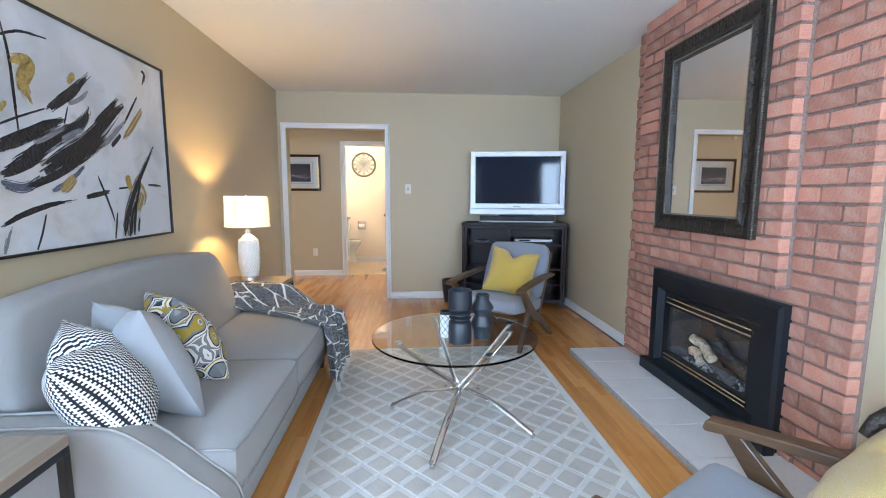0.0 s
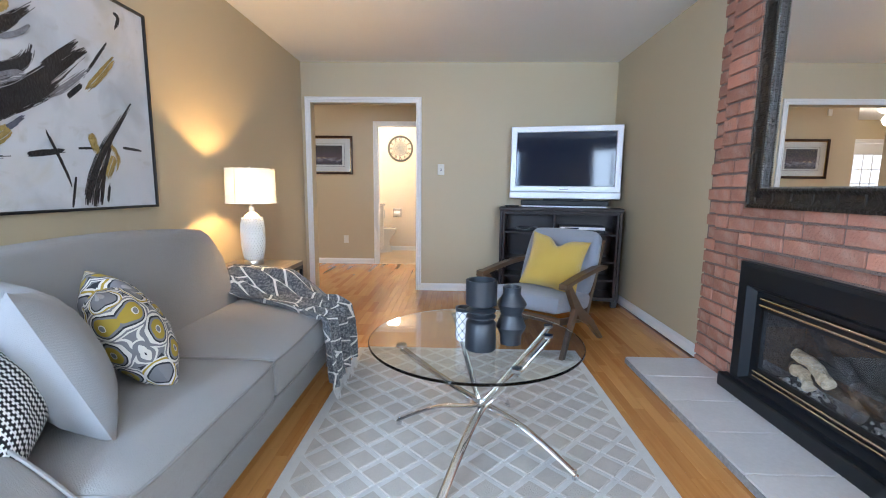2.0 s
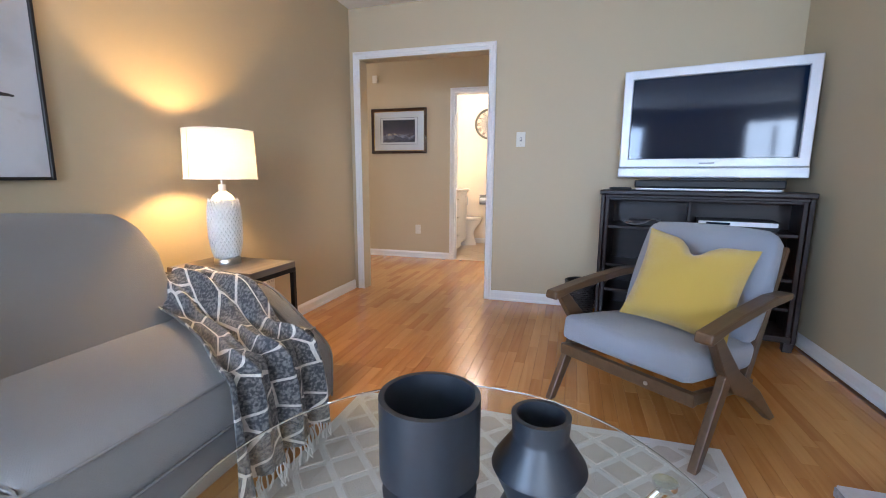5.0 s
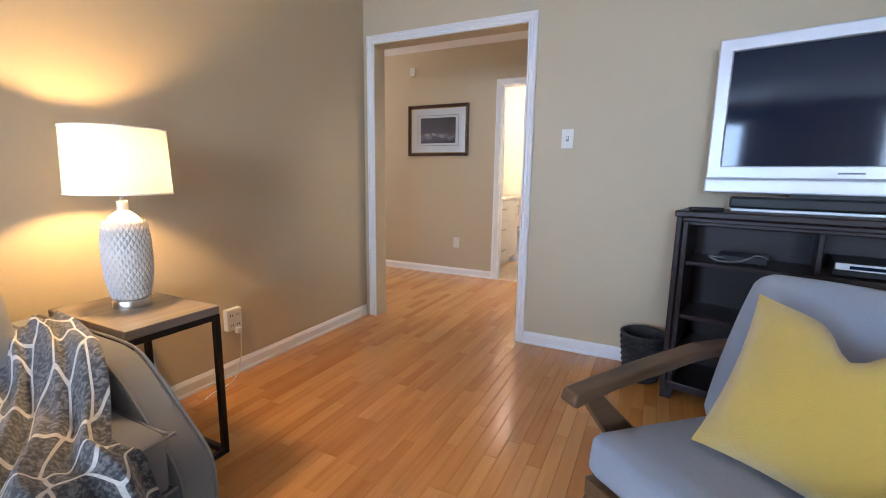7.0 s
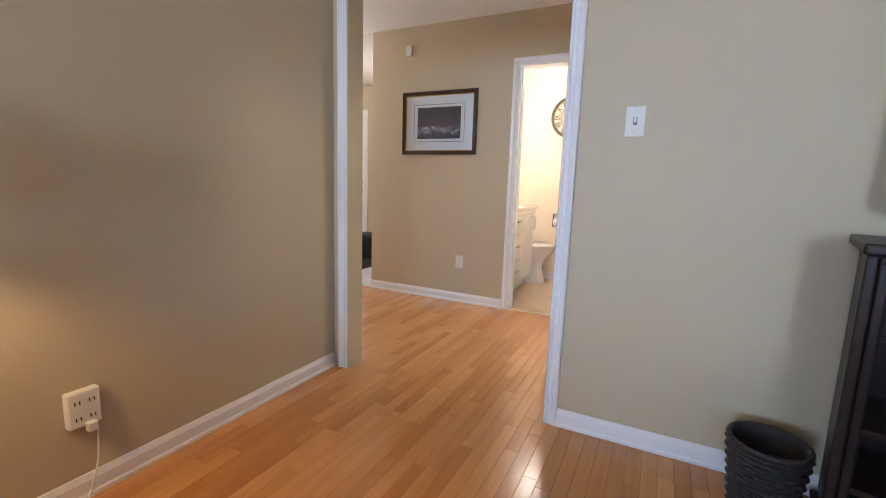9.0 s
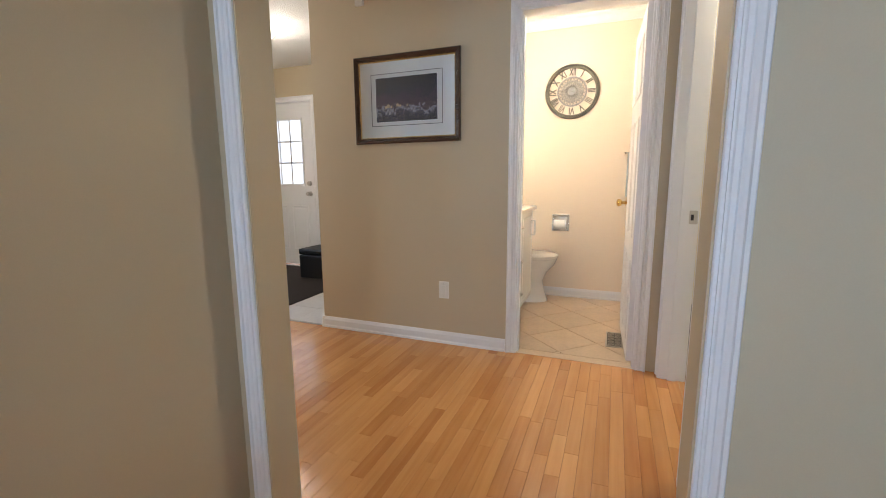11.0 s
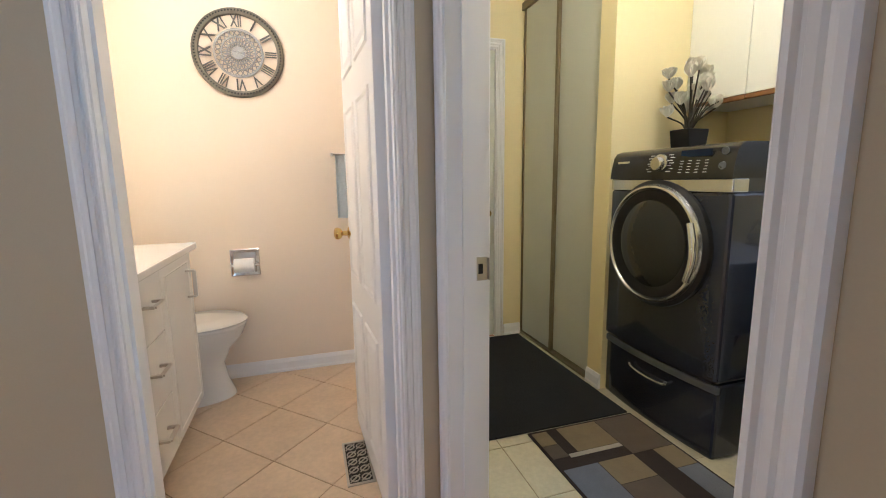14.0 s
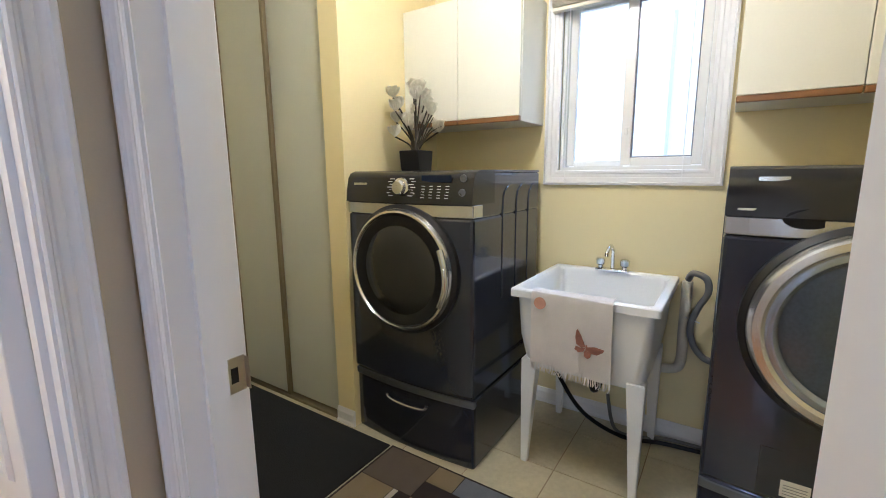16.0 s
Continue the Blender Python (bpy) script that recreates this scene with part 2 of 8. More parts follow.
M["peach"] = material("peach_applique", (0.56, 0.30, 0.21), 0.9, var=0.1, bump=0.3)
M["pvc"] = material("cream_pvc", (0.60, 0.56, 0.46), 0.4, var=0.08)
M["hose"] = material("grey_hose", (0.16, 0.16, 0.16), 0.5, var=0.1)
M["tile_bath"] = material("peach_tile", (0.68, 0.52, 0.36), 0.28, var=0.14, scale=7, bump=0.03, fine=50, obvar=0.06)
M["tile_laundry"] = material("cream_tile", (0.54, 0.48, 0.32), 0.3, var=0.16, scale=7, bump=0.04, fine=50, obvar=0.06)
M["grout_warm"] = material("brown_grout", (0.28, 0.19, 0.12), 0.9, var=0.1, bump=0.2)
M["mat_black"] = material("black_mat", (0.010, 0.010, 0.012), 0.95, var=0.3, scale=20, bump=0.6, fine=300)
M["mat_brown"] = material("dark_brown_mat", (0.030, 0.022, 0.020), 0.95, var=0.3, scale=20, bump=0.6, fine=300)
M["cabinet"] = material("white_laminate", (0.76, 0.74, 0.64), 0.4, var=0.02, bump=0)
M["closet"] = material("pale_closet_panel", (0.56, 0.57, 0.50), 0.5, var=0.03, scale=2, bump=0.02)
M["closetrail"] = material("bronze_rail", (0.22, 0.18, 0.11), 0.4, 0.6, var=0.05)
M["petal"] = material("cream_petal", (0.88, 0.85, 0.74), 0.6, var=0.1, scale=30)
M["stem"] = material("dark_stem", (0.03, 0.025, 0.015), 0.6, var=0.2)
M["log"] = material("ceramic_log", (0.50, 0.38, 0.25), 0.9, var=0.5, scale=20, bump=0.8, fine=50)
M["char"] = material("charred_log", (0.04, 0.036, 0.034), 0.95, var=0.6, scale=25, bump=0.8, fine=50)
M["ember"] = material("grey_embers", (0.30, 0.29, 0.27), 1.0, var=0.5, scale=60, bump=1.0, fine=50)
M["porcelain"] = material("white_porcelain", (0.80, 0.78, 0.73), 0.12, var=0.01, bump=0)
M["paper"] = material("white_paper", (0.80, 0.79, 0.76), 0.9, var=0.03)
M["mat_board"] = material("pale_mat_board", (0.62, 0.61, 0.58), 0.8, var=0.02)
M["cherry"] = wood("cherry_frame", (0.018, 0.008, 0.006), (0.060, 0.024, 0.015), 0, 0.25, 8, obvar=False, coat=0.3)
M["siding"] = material("pale_siding", (0.75, 0.76, 0.78), 0.8, var=0.03)
M["blind"] = material("cream_blind", (0.62, 0.57, 0.45), 0.6, var=0.05)
M["wicker"] = material("black_wicker", (0.022, 0.018, 0.018), 0.45, var=0.3, scale=30, bump=0.4)


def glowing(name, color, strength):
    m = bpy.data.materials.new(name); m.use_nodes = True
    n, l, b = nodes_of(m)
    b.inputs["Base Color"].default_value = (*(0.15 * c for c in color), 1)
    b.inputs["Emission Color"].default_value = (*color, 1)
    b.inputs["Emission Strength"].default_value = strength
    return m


M["dome"] = glowing("lit_glass_dome", (1.0, 0.90, 0.72), 3.0)
M["sky"] = glowing("bright_outdoors", (0.90, 0.95, 1.0), 1.2)
# Front door panes give off their own glow instead of passing daylight.
M["paneglow"] = glowing("glowing_door_panes", (0.88, 0.93, 1.0), 1.5)
# Neighbour's house: the daylight on wall, window and trim is put in as emission.
M["faint"] = glowing("glowing_pale_wall", (0.80, 0.88, 1.0), 0.86)
M["daylit"] = glowing("glowing_neighbour_wall", (0.93, 0.97, 1.0), 1.12)
M["faintline"] = glowing("glowing_pale_trim", (0.66, 0.78, 0.98), 0.74)
M["bulb"] = glowing("lit_bulb", (1.0, 0.75, 0.45), 12.0)


def glass_material(name, tint=(1, 1, 1), rough=0.0):
    m = bpy.data.materials.new(name); m.use_nodes = True
    n, l, b = nodes_of(m)
    b.inputs["Base Color"].default_value = (*tint, 1)
    b.inputs["Roughness"].default_value = rough
    b.inputs["IOR"].default_value = 1.45
    b.inputs["Transmission Weight"].default_value = 1.0
    return m


M["glass"] = glass_material("clear_glass")
M["tableglass"] = glass_material("green_edge_glass", (0.93, 0.985, 0.965))


def shade_material():
    m = bpy.data.materials.new("lamp_shade_linen"); m.use_nodes = True
    n, l, b = nodes_of(m)
    b.inputs["Base Color"].default_value = (0.62, 0.58, 0.53, 1)
    b.inputs["Roughness"].default_value = 0.9
    tr = n.new("ShaderNodeBsdfTranslucent"); tr.inputs[0].default_value = (0.24, 0.265, 0.32, 1)
    mix = n.new("ShaderNodeMixShader"); mix.inputs[0].default_value = 0.30
    l.new(b.outputs[0], mix.inputs[1]); l.new(tr.outputs[0], mix.inputs[2])
    l.new(mix.outputs[0], n["Material Output"].inputs[0])
    return m


M["shade"] = shade_material()


def brick_material():
    m = material("red_brick", (0.44, 0.195, 0.132), 0.88, var=0.16, scale=14, bump=0.25, fine=80, obvar=0.28)
    n, l, b = nodes_of(m)
    tc = n.new("ShaderNodeTexCoord")
    no = n.new("ShaderNodeTexNoise"); no.inputs["Scale"].default_value = 18; no.inputs["Detail"].default_value = 7
    l.new(tc.outputs["Object"], no.inputs["Vector"])
    r = ramp(n, [(0.46, (0, 0, 0)), (0.70, (1, 1, 1))])
    l.new(no.outputs[0], r.inputs[0])
    mix = n.new("ShaderNodeMix"); mix.data_type = 'RGBA'
    k = n.new("ShaderNodeMath"); k.operation = 'MULTIPLY'; k.inputs[1].default_value = 0.45
    l.new(r.outputs[0], k.inputs[0]); l.new(k.outputs[0], mix.inputs[0])
    l.new(b.inputs["Base Color"].links[0].from_socket, mix.inputs[6])
    mix.inputs[7].default_value = (0.46, 0.33, 0.255, 1)
    l.new(mix.outputs[2], b.inputs["Base Color"])
    return m


M["brick"] = brick_material()


def checked_cloth():
    """Black toothed bars on white, woven."""
    m = bpy.data.materials.new("black_white_check"); m.use_nodes = True
    n, l, b = nodes_of(m)
    uv = n.new("ShaderNodeUVMap")
    sep = n.new("ShaderNodeSeparateXYZ")
    l.new(uv.outputs[0], sep.inputs[0])

    def math_node(op, a, b_=0.0, c=0.0):
        k = n.new("ShaderNodeMath"); k.operation = op
        for i, q in enumerate((a, b_, c)):
            if isinstance(q, (int, float)):
                k.inputs[i].default_value = q
            else:
                l.new(q, k.inputs[i])
        return k.outputs[0]
    v = math_node('FRACT', math_node('MULTIPLY', sep.outputs[1], 30.0))
    tooth = math_node('GREATER_THAN', v, 0.5)
    u = math_node('FRACT', math_node('MULTIPLY_ADD', tooth, 0.28, math_node('MULTIPLY', sep.outputs[0], 27.0)))
    black = math_node('LESS_THAN', math_node('ABSOLUTE', math_node('SUBTRACT', u, 0.5)), 0.27)
    mix = n.new("ShaderNodeMix"); mix.data_type = 'RGBA'
    l.new(black, mix.inputs[0])
    mix.inputs[6].default_value = (0.74, 0.73, 0.70, 1); mix.inputs[7].default_value = (0.008, 0.008, 0.010, 1)
    l.new(mix.outputs[2], b.inputs["Base Color"])
    b.inputs["Roughness"].default_value = 0.9
    return m


def cell_cloth(name, scale, bands, rnd=0.55, coord="UV", distort=0.0, bump=0.2, rough=0.95):
    """Rounded cells with rings of colour, from the distance to the cell's edge."""
    m = bpy.data.materials.new(name); m.use_nodes = True
    n, l, b = nodes_of(m)
    tc = n.new("ShaderNodeTexCoord")
    mp = n.new("ShaderNodeMapping"); mp.inputs["Scale"].default_value = scale
    l.new(tc.outputs[coord], mp.inputs["Vector"])
    v = n.new("ShaderNodeTexVoronoi"); v.feature = 'DISTANCE_TO_EDGE'; v.voronoi_dimensions = '2D'
    v.inputs["Scale"].default_value = 1; v.inputs["Randomness"].default_value = rnd
    l.new(mp.outputs[0], v.inputs["Vector"])
    r = ramp(n, bands, 'CONSTANT')
    no = n.new("ShaderNodeTexNoise"); no.inputs["Scale"].default_value = 300
    l.new(tc.outputs[coord], no.inputs["Vector"])
    ad = n.new("ShaderNodeMath"); ad.operation = 'MULTIPLY_ADD'; ad.inputs[1].default_value = 0.03
    l.new(no.outputs[0], ad.inputs[0]); l.new(v.outputs["Distance"], ad.inputs[2])
    l.new(ad.outputs[0], r.inputs[0])
    l.new(r.outputs[0], b.inputs["Base Color"])
    b.inputs["Roughness"].default_value = rough
    b.inputs["Sheen Weight"].default_value = 0.2
    bp = n.new("ShaderNodeBump"); bp.inputs["Strength"].default_value = bump; bp.inputs["Distance"].default_value = 0.002
    l.new(no.outputs[0], bp.inputs["Height"]); l.new(bp.outputs[0], b.inputs["Normal"])
    return m


IV, CH, GR, MU, GR2 = (0.70, 0.67, 0.61), (0.025, 0.028, 0.035), (0.20, 0.20, 0.21), (0.40, 0.28, 0.035), (0.36, 0.35, 0.34)
M["check"] = checked_cloth()


def ring_cloth():
    """Rounded rings in several colours, each cell its own, on ivory."""
    m = bpy.data.materials.new("retro_ring_cloth"); m.use_nodes = True
    n, l, b = nodes_of(m)
    uv = n.new("ShaderNodeTexCoord")
    mp = n.new("ShaderNodeMapping"); mp.inputs["Scale"].default_value = (4.1, 4.1, 1); mp.inputs["Rotation"].default_value = (0, 0, 0.25)
    l.new(uv.outputs["UV"], mp.inputs["Vector"])
    no = n.new("ShaderNodeTexNoise"); no.inputs["Scale"].default_value = 5
    l.new(uv.outputs["UV"], no.inputs["Vector"])
    wob = n.new("ShaderNodeVectorMath"); wob.operation = 'MULTIPLY_ADD'; wob.inputs[1].default_value = (0.34, 0.34, 0)
    l.new(no.outputs["Color"], wob.inputs[0]); l.new(mp.outputs[0], wob.inputs[2])
    v = n.new("ShaderNodeTexVoronoi"); v.voronoi_dimensions = '2D'; v.inputs["Scale"].default_value = 1; v.inputs["Randomness"].default_value = 0.12
    e = n.new("ShaderNodeTexVoronoi"); e.voronoi_dimensions = '2D'; e.feature = 'DISTANCE_TO_EDGE'; e.inputs["Scale"].default_value = 1; e.inputs["Randomness"].default_value = 0.35
    l.new(wob.outputs[0], v.inputs["Vector"]); l.new(wob.outputs[0], e.inputs["Vector"])
    r1 = ramp(n, [(0, GR2), (0.12, GR), (0.36, CH), (0.41, IV), (0.475, MU), (0.53, IV), (0.575, CH)], 'CONSTANT')
    r2 = ramp(n, [(0, GR), (0.08, IV), (0.11, MU), (0.30, GR), (0.36, CH), (0.41, IV), (0.475, GR), (0.53, IV), (0.575, GR)], 'CONSTANT')
    l.new(v.outputs["Distance"], r1.inputs[0]); l.new(v.outputs["Distance"], r2.inputs[0])
    sep = n.new("ShaderNodeSeparateColor"); l.new(v.outputs["Color"], sep.inputs[0])
    gt = n.new("ShaderNodeMath"); gt.operation = 'GREATER_THAN'; gt.inputs[1].default_value = 0.45
    l.new(sep.outputs[0], gt.inputs[0])
    mx = n.new("ShaderNodeMix"); mx.data_type = 'RGBA'
    l.new(gt.outputs[0], mx.inputs[0]); l.new(r1.outputs[0], mx.inputs[6]); l.new(r2.outputs[0], mx.inputs[7])
    lt = n.new("ShaderNodeMath"); lt.operation = 'LESS_THAN'; lt.inputs[1].default_value = 0.0
    l.new(e.outputs["Distance"], lt.inputs[0])
    mx2 = n.new("ShaderNodeMix"); mx2.data_type = 'RGBA'; mx2.inputs[7].default_value = (*IV, 1)
    l.new(lt.outputs[0], mx2.inputs[0]); l.new(mx.outputs[2], mx2.inputs[6])
    l.new(mx2.outputs[2], b.inputs["Base Color"])
    b.inputs["Roughness"].default_value = 0.9
    return m


M["retro"] = ring_cloth()
M["throw"] = cell_cloth("charcoal_throw_cloth", (4.6, 4.3, 1), [(0, IV), (0.058, (0.052, 0.055, 0.062))], 0.85, bump=0.8)


def speckle(m):
    """Pale flecks woven into a dark cloth."""
    n, l, b = nodes_of(m)
    tc = n.new("ShaderNodeTexCoord")
    no = n.new("ShaderNodeTexNoise"); no.inputs["Scale"].default_value = 95; no.inputs["Detail"].default_value = 4
    l.new(tc.outputs["Object"], no.inputs["Vector"])
    r = ramp(n, [(0.44, (0, 0, 0)), (0.62, (0.42, 0.42, 0.42))])
    l.new(no.outputs[0], r.inputs[0])
    mix = n.new("ShaderNodeMix"); mix.data_type = 'RGBA'; mix.blend_type = 'MIX'
    l.new(r.outputs[0], mix.inputs[0])
    l.new(b.inputs["Base Color"].links[0].from_socket, mix.inputs[6])
    mix.inputs[7].default_value = (0.42, 0.41, 0.39, 1)
    l.new(mix.outputs[2], b.inputs["Base Color"])


speckle(M["throw"])


def canvas_washes(m):
    """Soft grey and ochre washes over the white ground of the canvas."""
    n, l, b = nodes_of(m)
    tc = n.new("ShaderNodeTexCoord")
    for scale, lo, hi, col, at in ((2.6, 0.50, 0.72, (0.33, 0.345, 0.37, 1), 0.0), (2.1, 0.56, 0.74, (0.52, 0.44, 0.27, 1), 7.3), (9.0, 0.60, 0.75, (0.42, 0.40, 0.36, 1), 3.1)):
        mp = n.new("ShaderNodeMapping"); mp.inputs["Location"].default_value = (at, at, at)
        l.new(tc.outputs["Object"], mp.inputs["Vector"])
        no = n.new("ShaderNodeTexNoise"); no.inputs["Scale"].default_value = scale; no.inputs["Detail"].default_value = 6; no.inputs["Distortion"].default_value = 0.8
        l.new(mp.outputs[0], no.inputs["Vector"])
        r = ramp(n, [(lo, (0, 0, 0)), (hi, (0.6, 0.6, 0.6))])
        l.new(no.outputs[0], r.inputs[0])
        mix = n.new("ShaderNodeMix"); mix.data_type = 'RGBA'
        l.new(r.outputs[0], mix.inputs[0])
        l.new(b.inputs["Base Color"].links[0].from_socket, mix.inputs[6])
        mix.inputs[7].default_value = col
        l.new(mix.outputs[2], b.inputs["Base Color"])


canvas_washes(M["canvas"])


# ---- mesh helpers ----
def part(name, bm, mat, parent=None, label="", smooth=False, kind="", category="", group=""):
    me = bpy.data.meshes.new(name)
    bm.normal_update()
    bm.to_mesh(me)
    bm.free()
    if mat is not None:
        me.materials.append(mat)
    if smooth:
        me.shade_smooth()
        try:
            me.set_sharp_from_angle(angle=radians(40))
        except Exception:
            pass
    ob = new(name, me)
    if parent is not None:
        ob.parent = parent
    return tagged(ob, label, category, group, kind)


def thing(name, label, category, at=(0, 0, 0), rz=0.0, group=""):
    ob = new(name)
    ob.empty_display_size = 0.1
    ob.matrix_world = pose(*at, 0, 0, rz)
    return tagged(ob, label, category, group)


def box(bm, x0, y0, z0, x1, y1, z1, m=None):
    xs, ys, zs = sorted((x0, x1)), sorted((y0, y1)), sorted((z0, z1))
    v = [bm.verts.new((xs[i], ys[j], zs[k])) for i in (0, 1) for j in (0, 1) for k in (0, 1)]
    for f in ((0, 1, 3, 2), (4, 6, 7, 5), (0, 4, 5, 1), (2, 3, 7, 6), (0, 2, 6, 4), (1, 5, 7, 3)):
        bm.faces.new([v[i] for i in f])
    if m is not None:
        bmesh.ops.transform(bm, matrix=m, verts=v)
    return v


def boxes(*dims, bevel=0.0, seg=2):
    bm = bmesh.new()
    for d in dims:
        box(bm, *d)
    if bevel:
        bmesh.ops.bevel(bm, geom=bm.edges[:], offset=bevel, segments=seg, profile=0.5, affect='EDGES', clamp_overlap=True)
    return bm


def beam(bm, a, b, w, h, up=(0, 0, 1)):
    """A straight bar of section w x h from a to b."""
    a, b = Vector(a), Vector(b)
    d = (b - a).normalized()
    s = d.cross(Vector(up)).normalized()
    u = s.cross(d)
    vs = []
    for p in (a, b):
        for i, j in ((-1, -1), (1, -1), (1, 1), (-1, 1)):
            vs.append(bm.verts.new(p + s * i * w / 2 + u * j * h / 2))
    for f in ((3, 2, 1, 0), (4, 5, 6, 7), (0, 1, 5, 4), (1, 2, 6, 5), (2, 3, 7, 6), (3, 0, 4, 7)):
        bm.faces.new([vs[i] for i in f])
    return vs


def beams(*rows, bevel=0.0):
    bm = bmesh.new()
    for r in rows:
        beam(bm, *r)
    if bevel:
        bmesh.ops.bevel(bm, geom=bm.edges[:], offset=bevel, segments=2, profile=0.5, affect='EDGES', clamp_overlap=True)
    return bm


def lathe(profile, segs=32, at=(0, 0, 0), axis="z", sx=1.0, sy=1.0, bm=None, cap=True):
    """A turned shape from (radius, height) pairs."""
    bm = bm or bmesh.new()
    rings = []
    for r, h in profile:
        ring = []
        for i in range(segs):
            a = 2 * math.pi * i / segs
            p = (r * math.cos(a) * sx, r * math.sin(a) * sy, h)
            if axis == "x":
                p = (p[2], p[0], p[1])
            if axis == "y":
                p = (p[0], p[2], p[1])
            ring.append(bm.verts.new((p[0] + at[0], p[1] + at[1], p[2] + at[2])))
        rings.append(ring)
    for a, b in zip(rings, rings[1:]):
        for i in range(segs):
            j = (i + 1) % segs
            bm.faces.new((a[i], a[j], b[j], b[i]))
    for ring, flip in ((rings[0], True), (rings[-1], False)):
        if cap and (profile[0] if flip else profile[-1])[0] > 1e-4:
            bm.faces.new(ring[::-1] if flip else ring)
    bmesh.ops.remove_doubles(bm, verts=bm.verts[:], dist=1e-5)
    bmesh.ops.recalc_face_normals(bm, faces=bm.faces[:])
    return bm


def tube(points, r, segs=8, closed=False, bm=None, flat=1.0):
    """A round bar along a smooth path through the points."""
    bm = bm or bmesh.new()
    pts = [Vector(p) for p in points]
    path = []
    n = len(pts)
    last = n if closed else n - 1
    for i in range(last):
        p0, p1, p2, p3 = pts[(i - 1) % n] if closed or i else pts[0], pts[i], pts[(i + 1) % n], pts[(i + 2) % n] if closed or i + 2 < n else pts[-1]
        steps = 6 if n > 2 else 1
        for k in range(steps):
            t = k / steps
            path.append(0.5 * ((2 * p1) + (p2 - p0) * t + (2 * p0 - 5 * p1 + 4 * p2 - p3) * t * t + (3 * p1 - p0 - 3 * p2 + p3) * t ** 3))
    if not closed:
        path.append(pts[-1])
    rings = []
    side = None
    m = len(path)
    for i, p in enumerate(path):
        a = path[(i - 1) % m] if closed or i else path[0]
        b = path[(i + 1) % m] if closed or i < m - 1 else path[-1]
        d = (b - a).normalized()
        if side is None:
            side = d.cross(Vector((0, 0, 1)))
            if side.length < 0.1:
                side = d.cross(Vector((0, 1, 0)))
        side = (side - d * side.dot(d)).normalized()
        up = d.cross(side)
        rings.append([bm.verts.new(p + side * math.cos(2 * math.pi * k / segs) * r + up * math.sin(2 * math.pi * k / segs) * r * flat) for k in range(segs)])
    pairs = list(zip(rings, rings[1:])) + ([(rings[-1], rings[0])] if closed else [])
    for a, b in pairs:
        for k in range(segs):
            j = (k + 1) % segs
            bm.faces.new((a[k], a[j], b[j], b[k]))
    if not closed:
        bm.faces.new(rings[0][::-1]); bm.faces.new(rings[-1])
    bmesh.ops.recalc_face_normals(bm, faces=bm.faces[:])
    return bm


def prism(poly, axis, a, b, bevel=0.0, seg=2):
    """A flat outline carried from a to b along an axis; poly holds the two other coordinates in order."""
    bm = bmesh.new()
    put = {"x": lambda u, v, w: (w, u, v), "y": lambda u, v, w: (u, w, v), "z": lambda u, v, w: (u, v, w)}[axis]
    r0 = [bm.verts.new(put(u, v, a)) for u, v in poly]
    r1 = [bm.verts.new(put(u, v, b)) for u, v in poly]
    bm.faces.new(r0[::-1]); bm.faces.new(r1)
    n = len(poly)
    for i in range(n):
        bm.faces.new((r0[i], r0[(i + 1) % n], r1[(i + 1) % n], r1[i]))
    bmesh.ops.recalc_face_normals(bm, faces=bm.faces[:])
    if bevel:
        es = [e for e in bm.edges if e.calc_face_angle(0) > 0.5]
        bmesh.ops.bevel(bm, geom=es, offset=bevel, segments=seg, profile=0.5, affect='EDGES', clamp_overlap=True)
    return bm


def soft_block(x0, y0, z0, x1, y1, z1, r=0.05, puff=0.02, n=12, sag=None):
    """An upholstered block: rounded edges, faces that bulge a little."""
    bm = bmesh.new()
    c = Vector(((x0 + x1) / 2, (y0 + y1) / 2, (z0 + z1) / 2))
    h = Vector((abs(x1 - x0) / 2, abs(y1 - y0) / 2, abs(z1 - z0) / 2))
    bmesh.ops.create_cube(bm, size=2)
    bmesh.ops.subdivide_edges(bm, edges=bm.edges[:], cuts=n, use_grid_fill=True)
    for v in bm.verts:
        p = v.co.copy()
        q = Vector([p[i] * h[i] for i in range(3)])
        inner = Vector([max(-(h[i] - r), min(h[i] - r, q[i])) for i in range(3)])
        d = q - inner
        if d.length > 1e-6:
            q = inner + d.normalized() * min(r, d.length if d.length < r else r)
        for i in range(3):
            j, k = (i + 1) % 3, (i + 2) % 3
            q[i] += math.copysign(1, p[i]) * puff * (1 - p[j] ** 2) * (1 - p[k] ** 2) * (abs(p[i]) > 0.98)
        v.co = c + q
        if sag:
            v.co = sag(v.co)
    bmesh.ops.recalc_face_normals(bm, faces=bm.faces[:])
    return bm


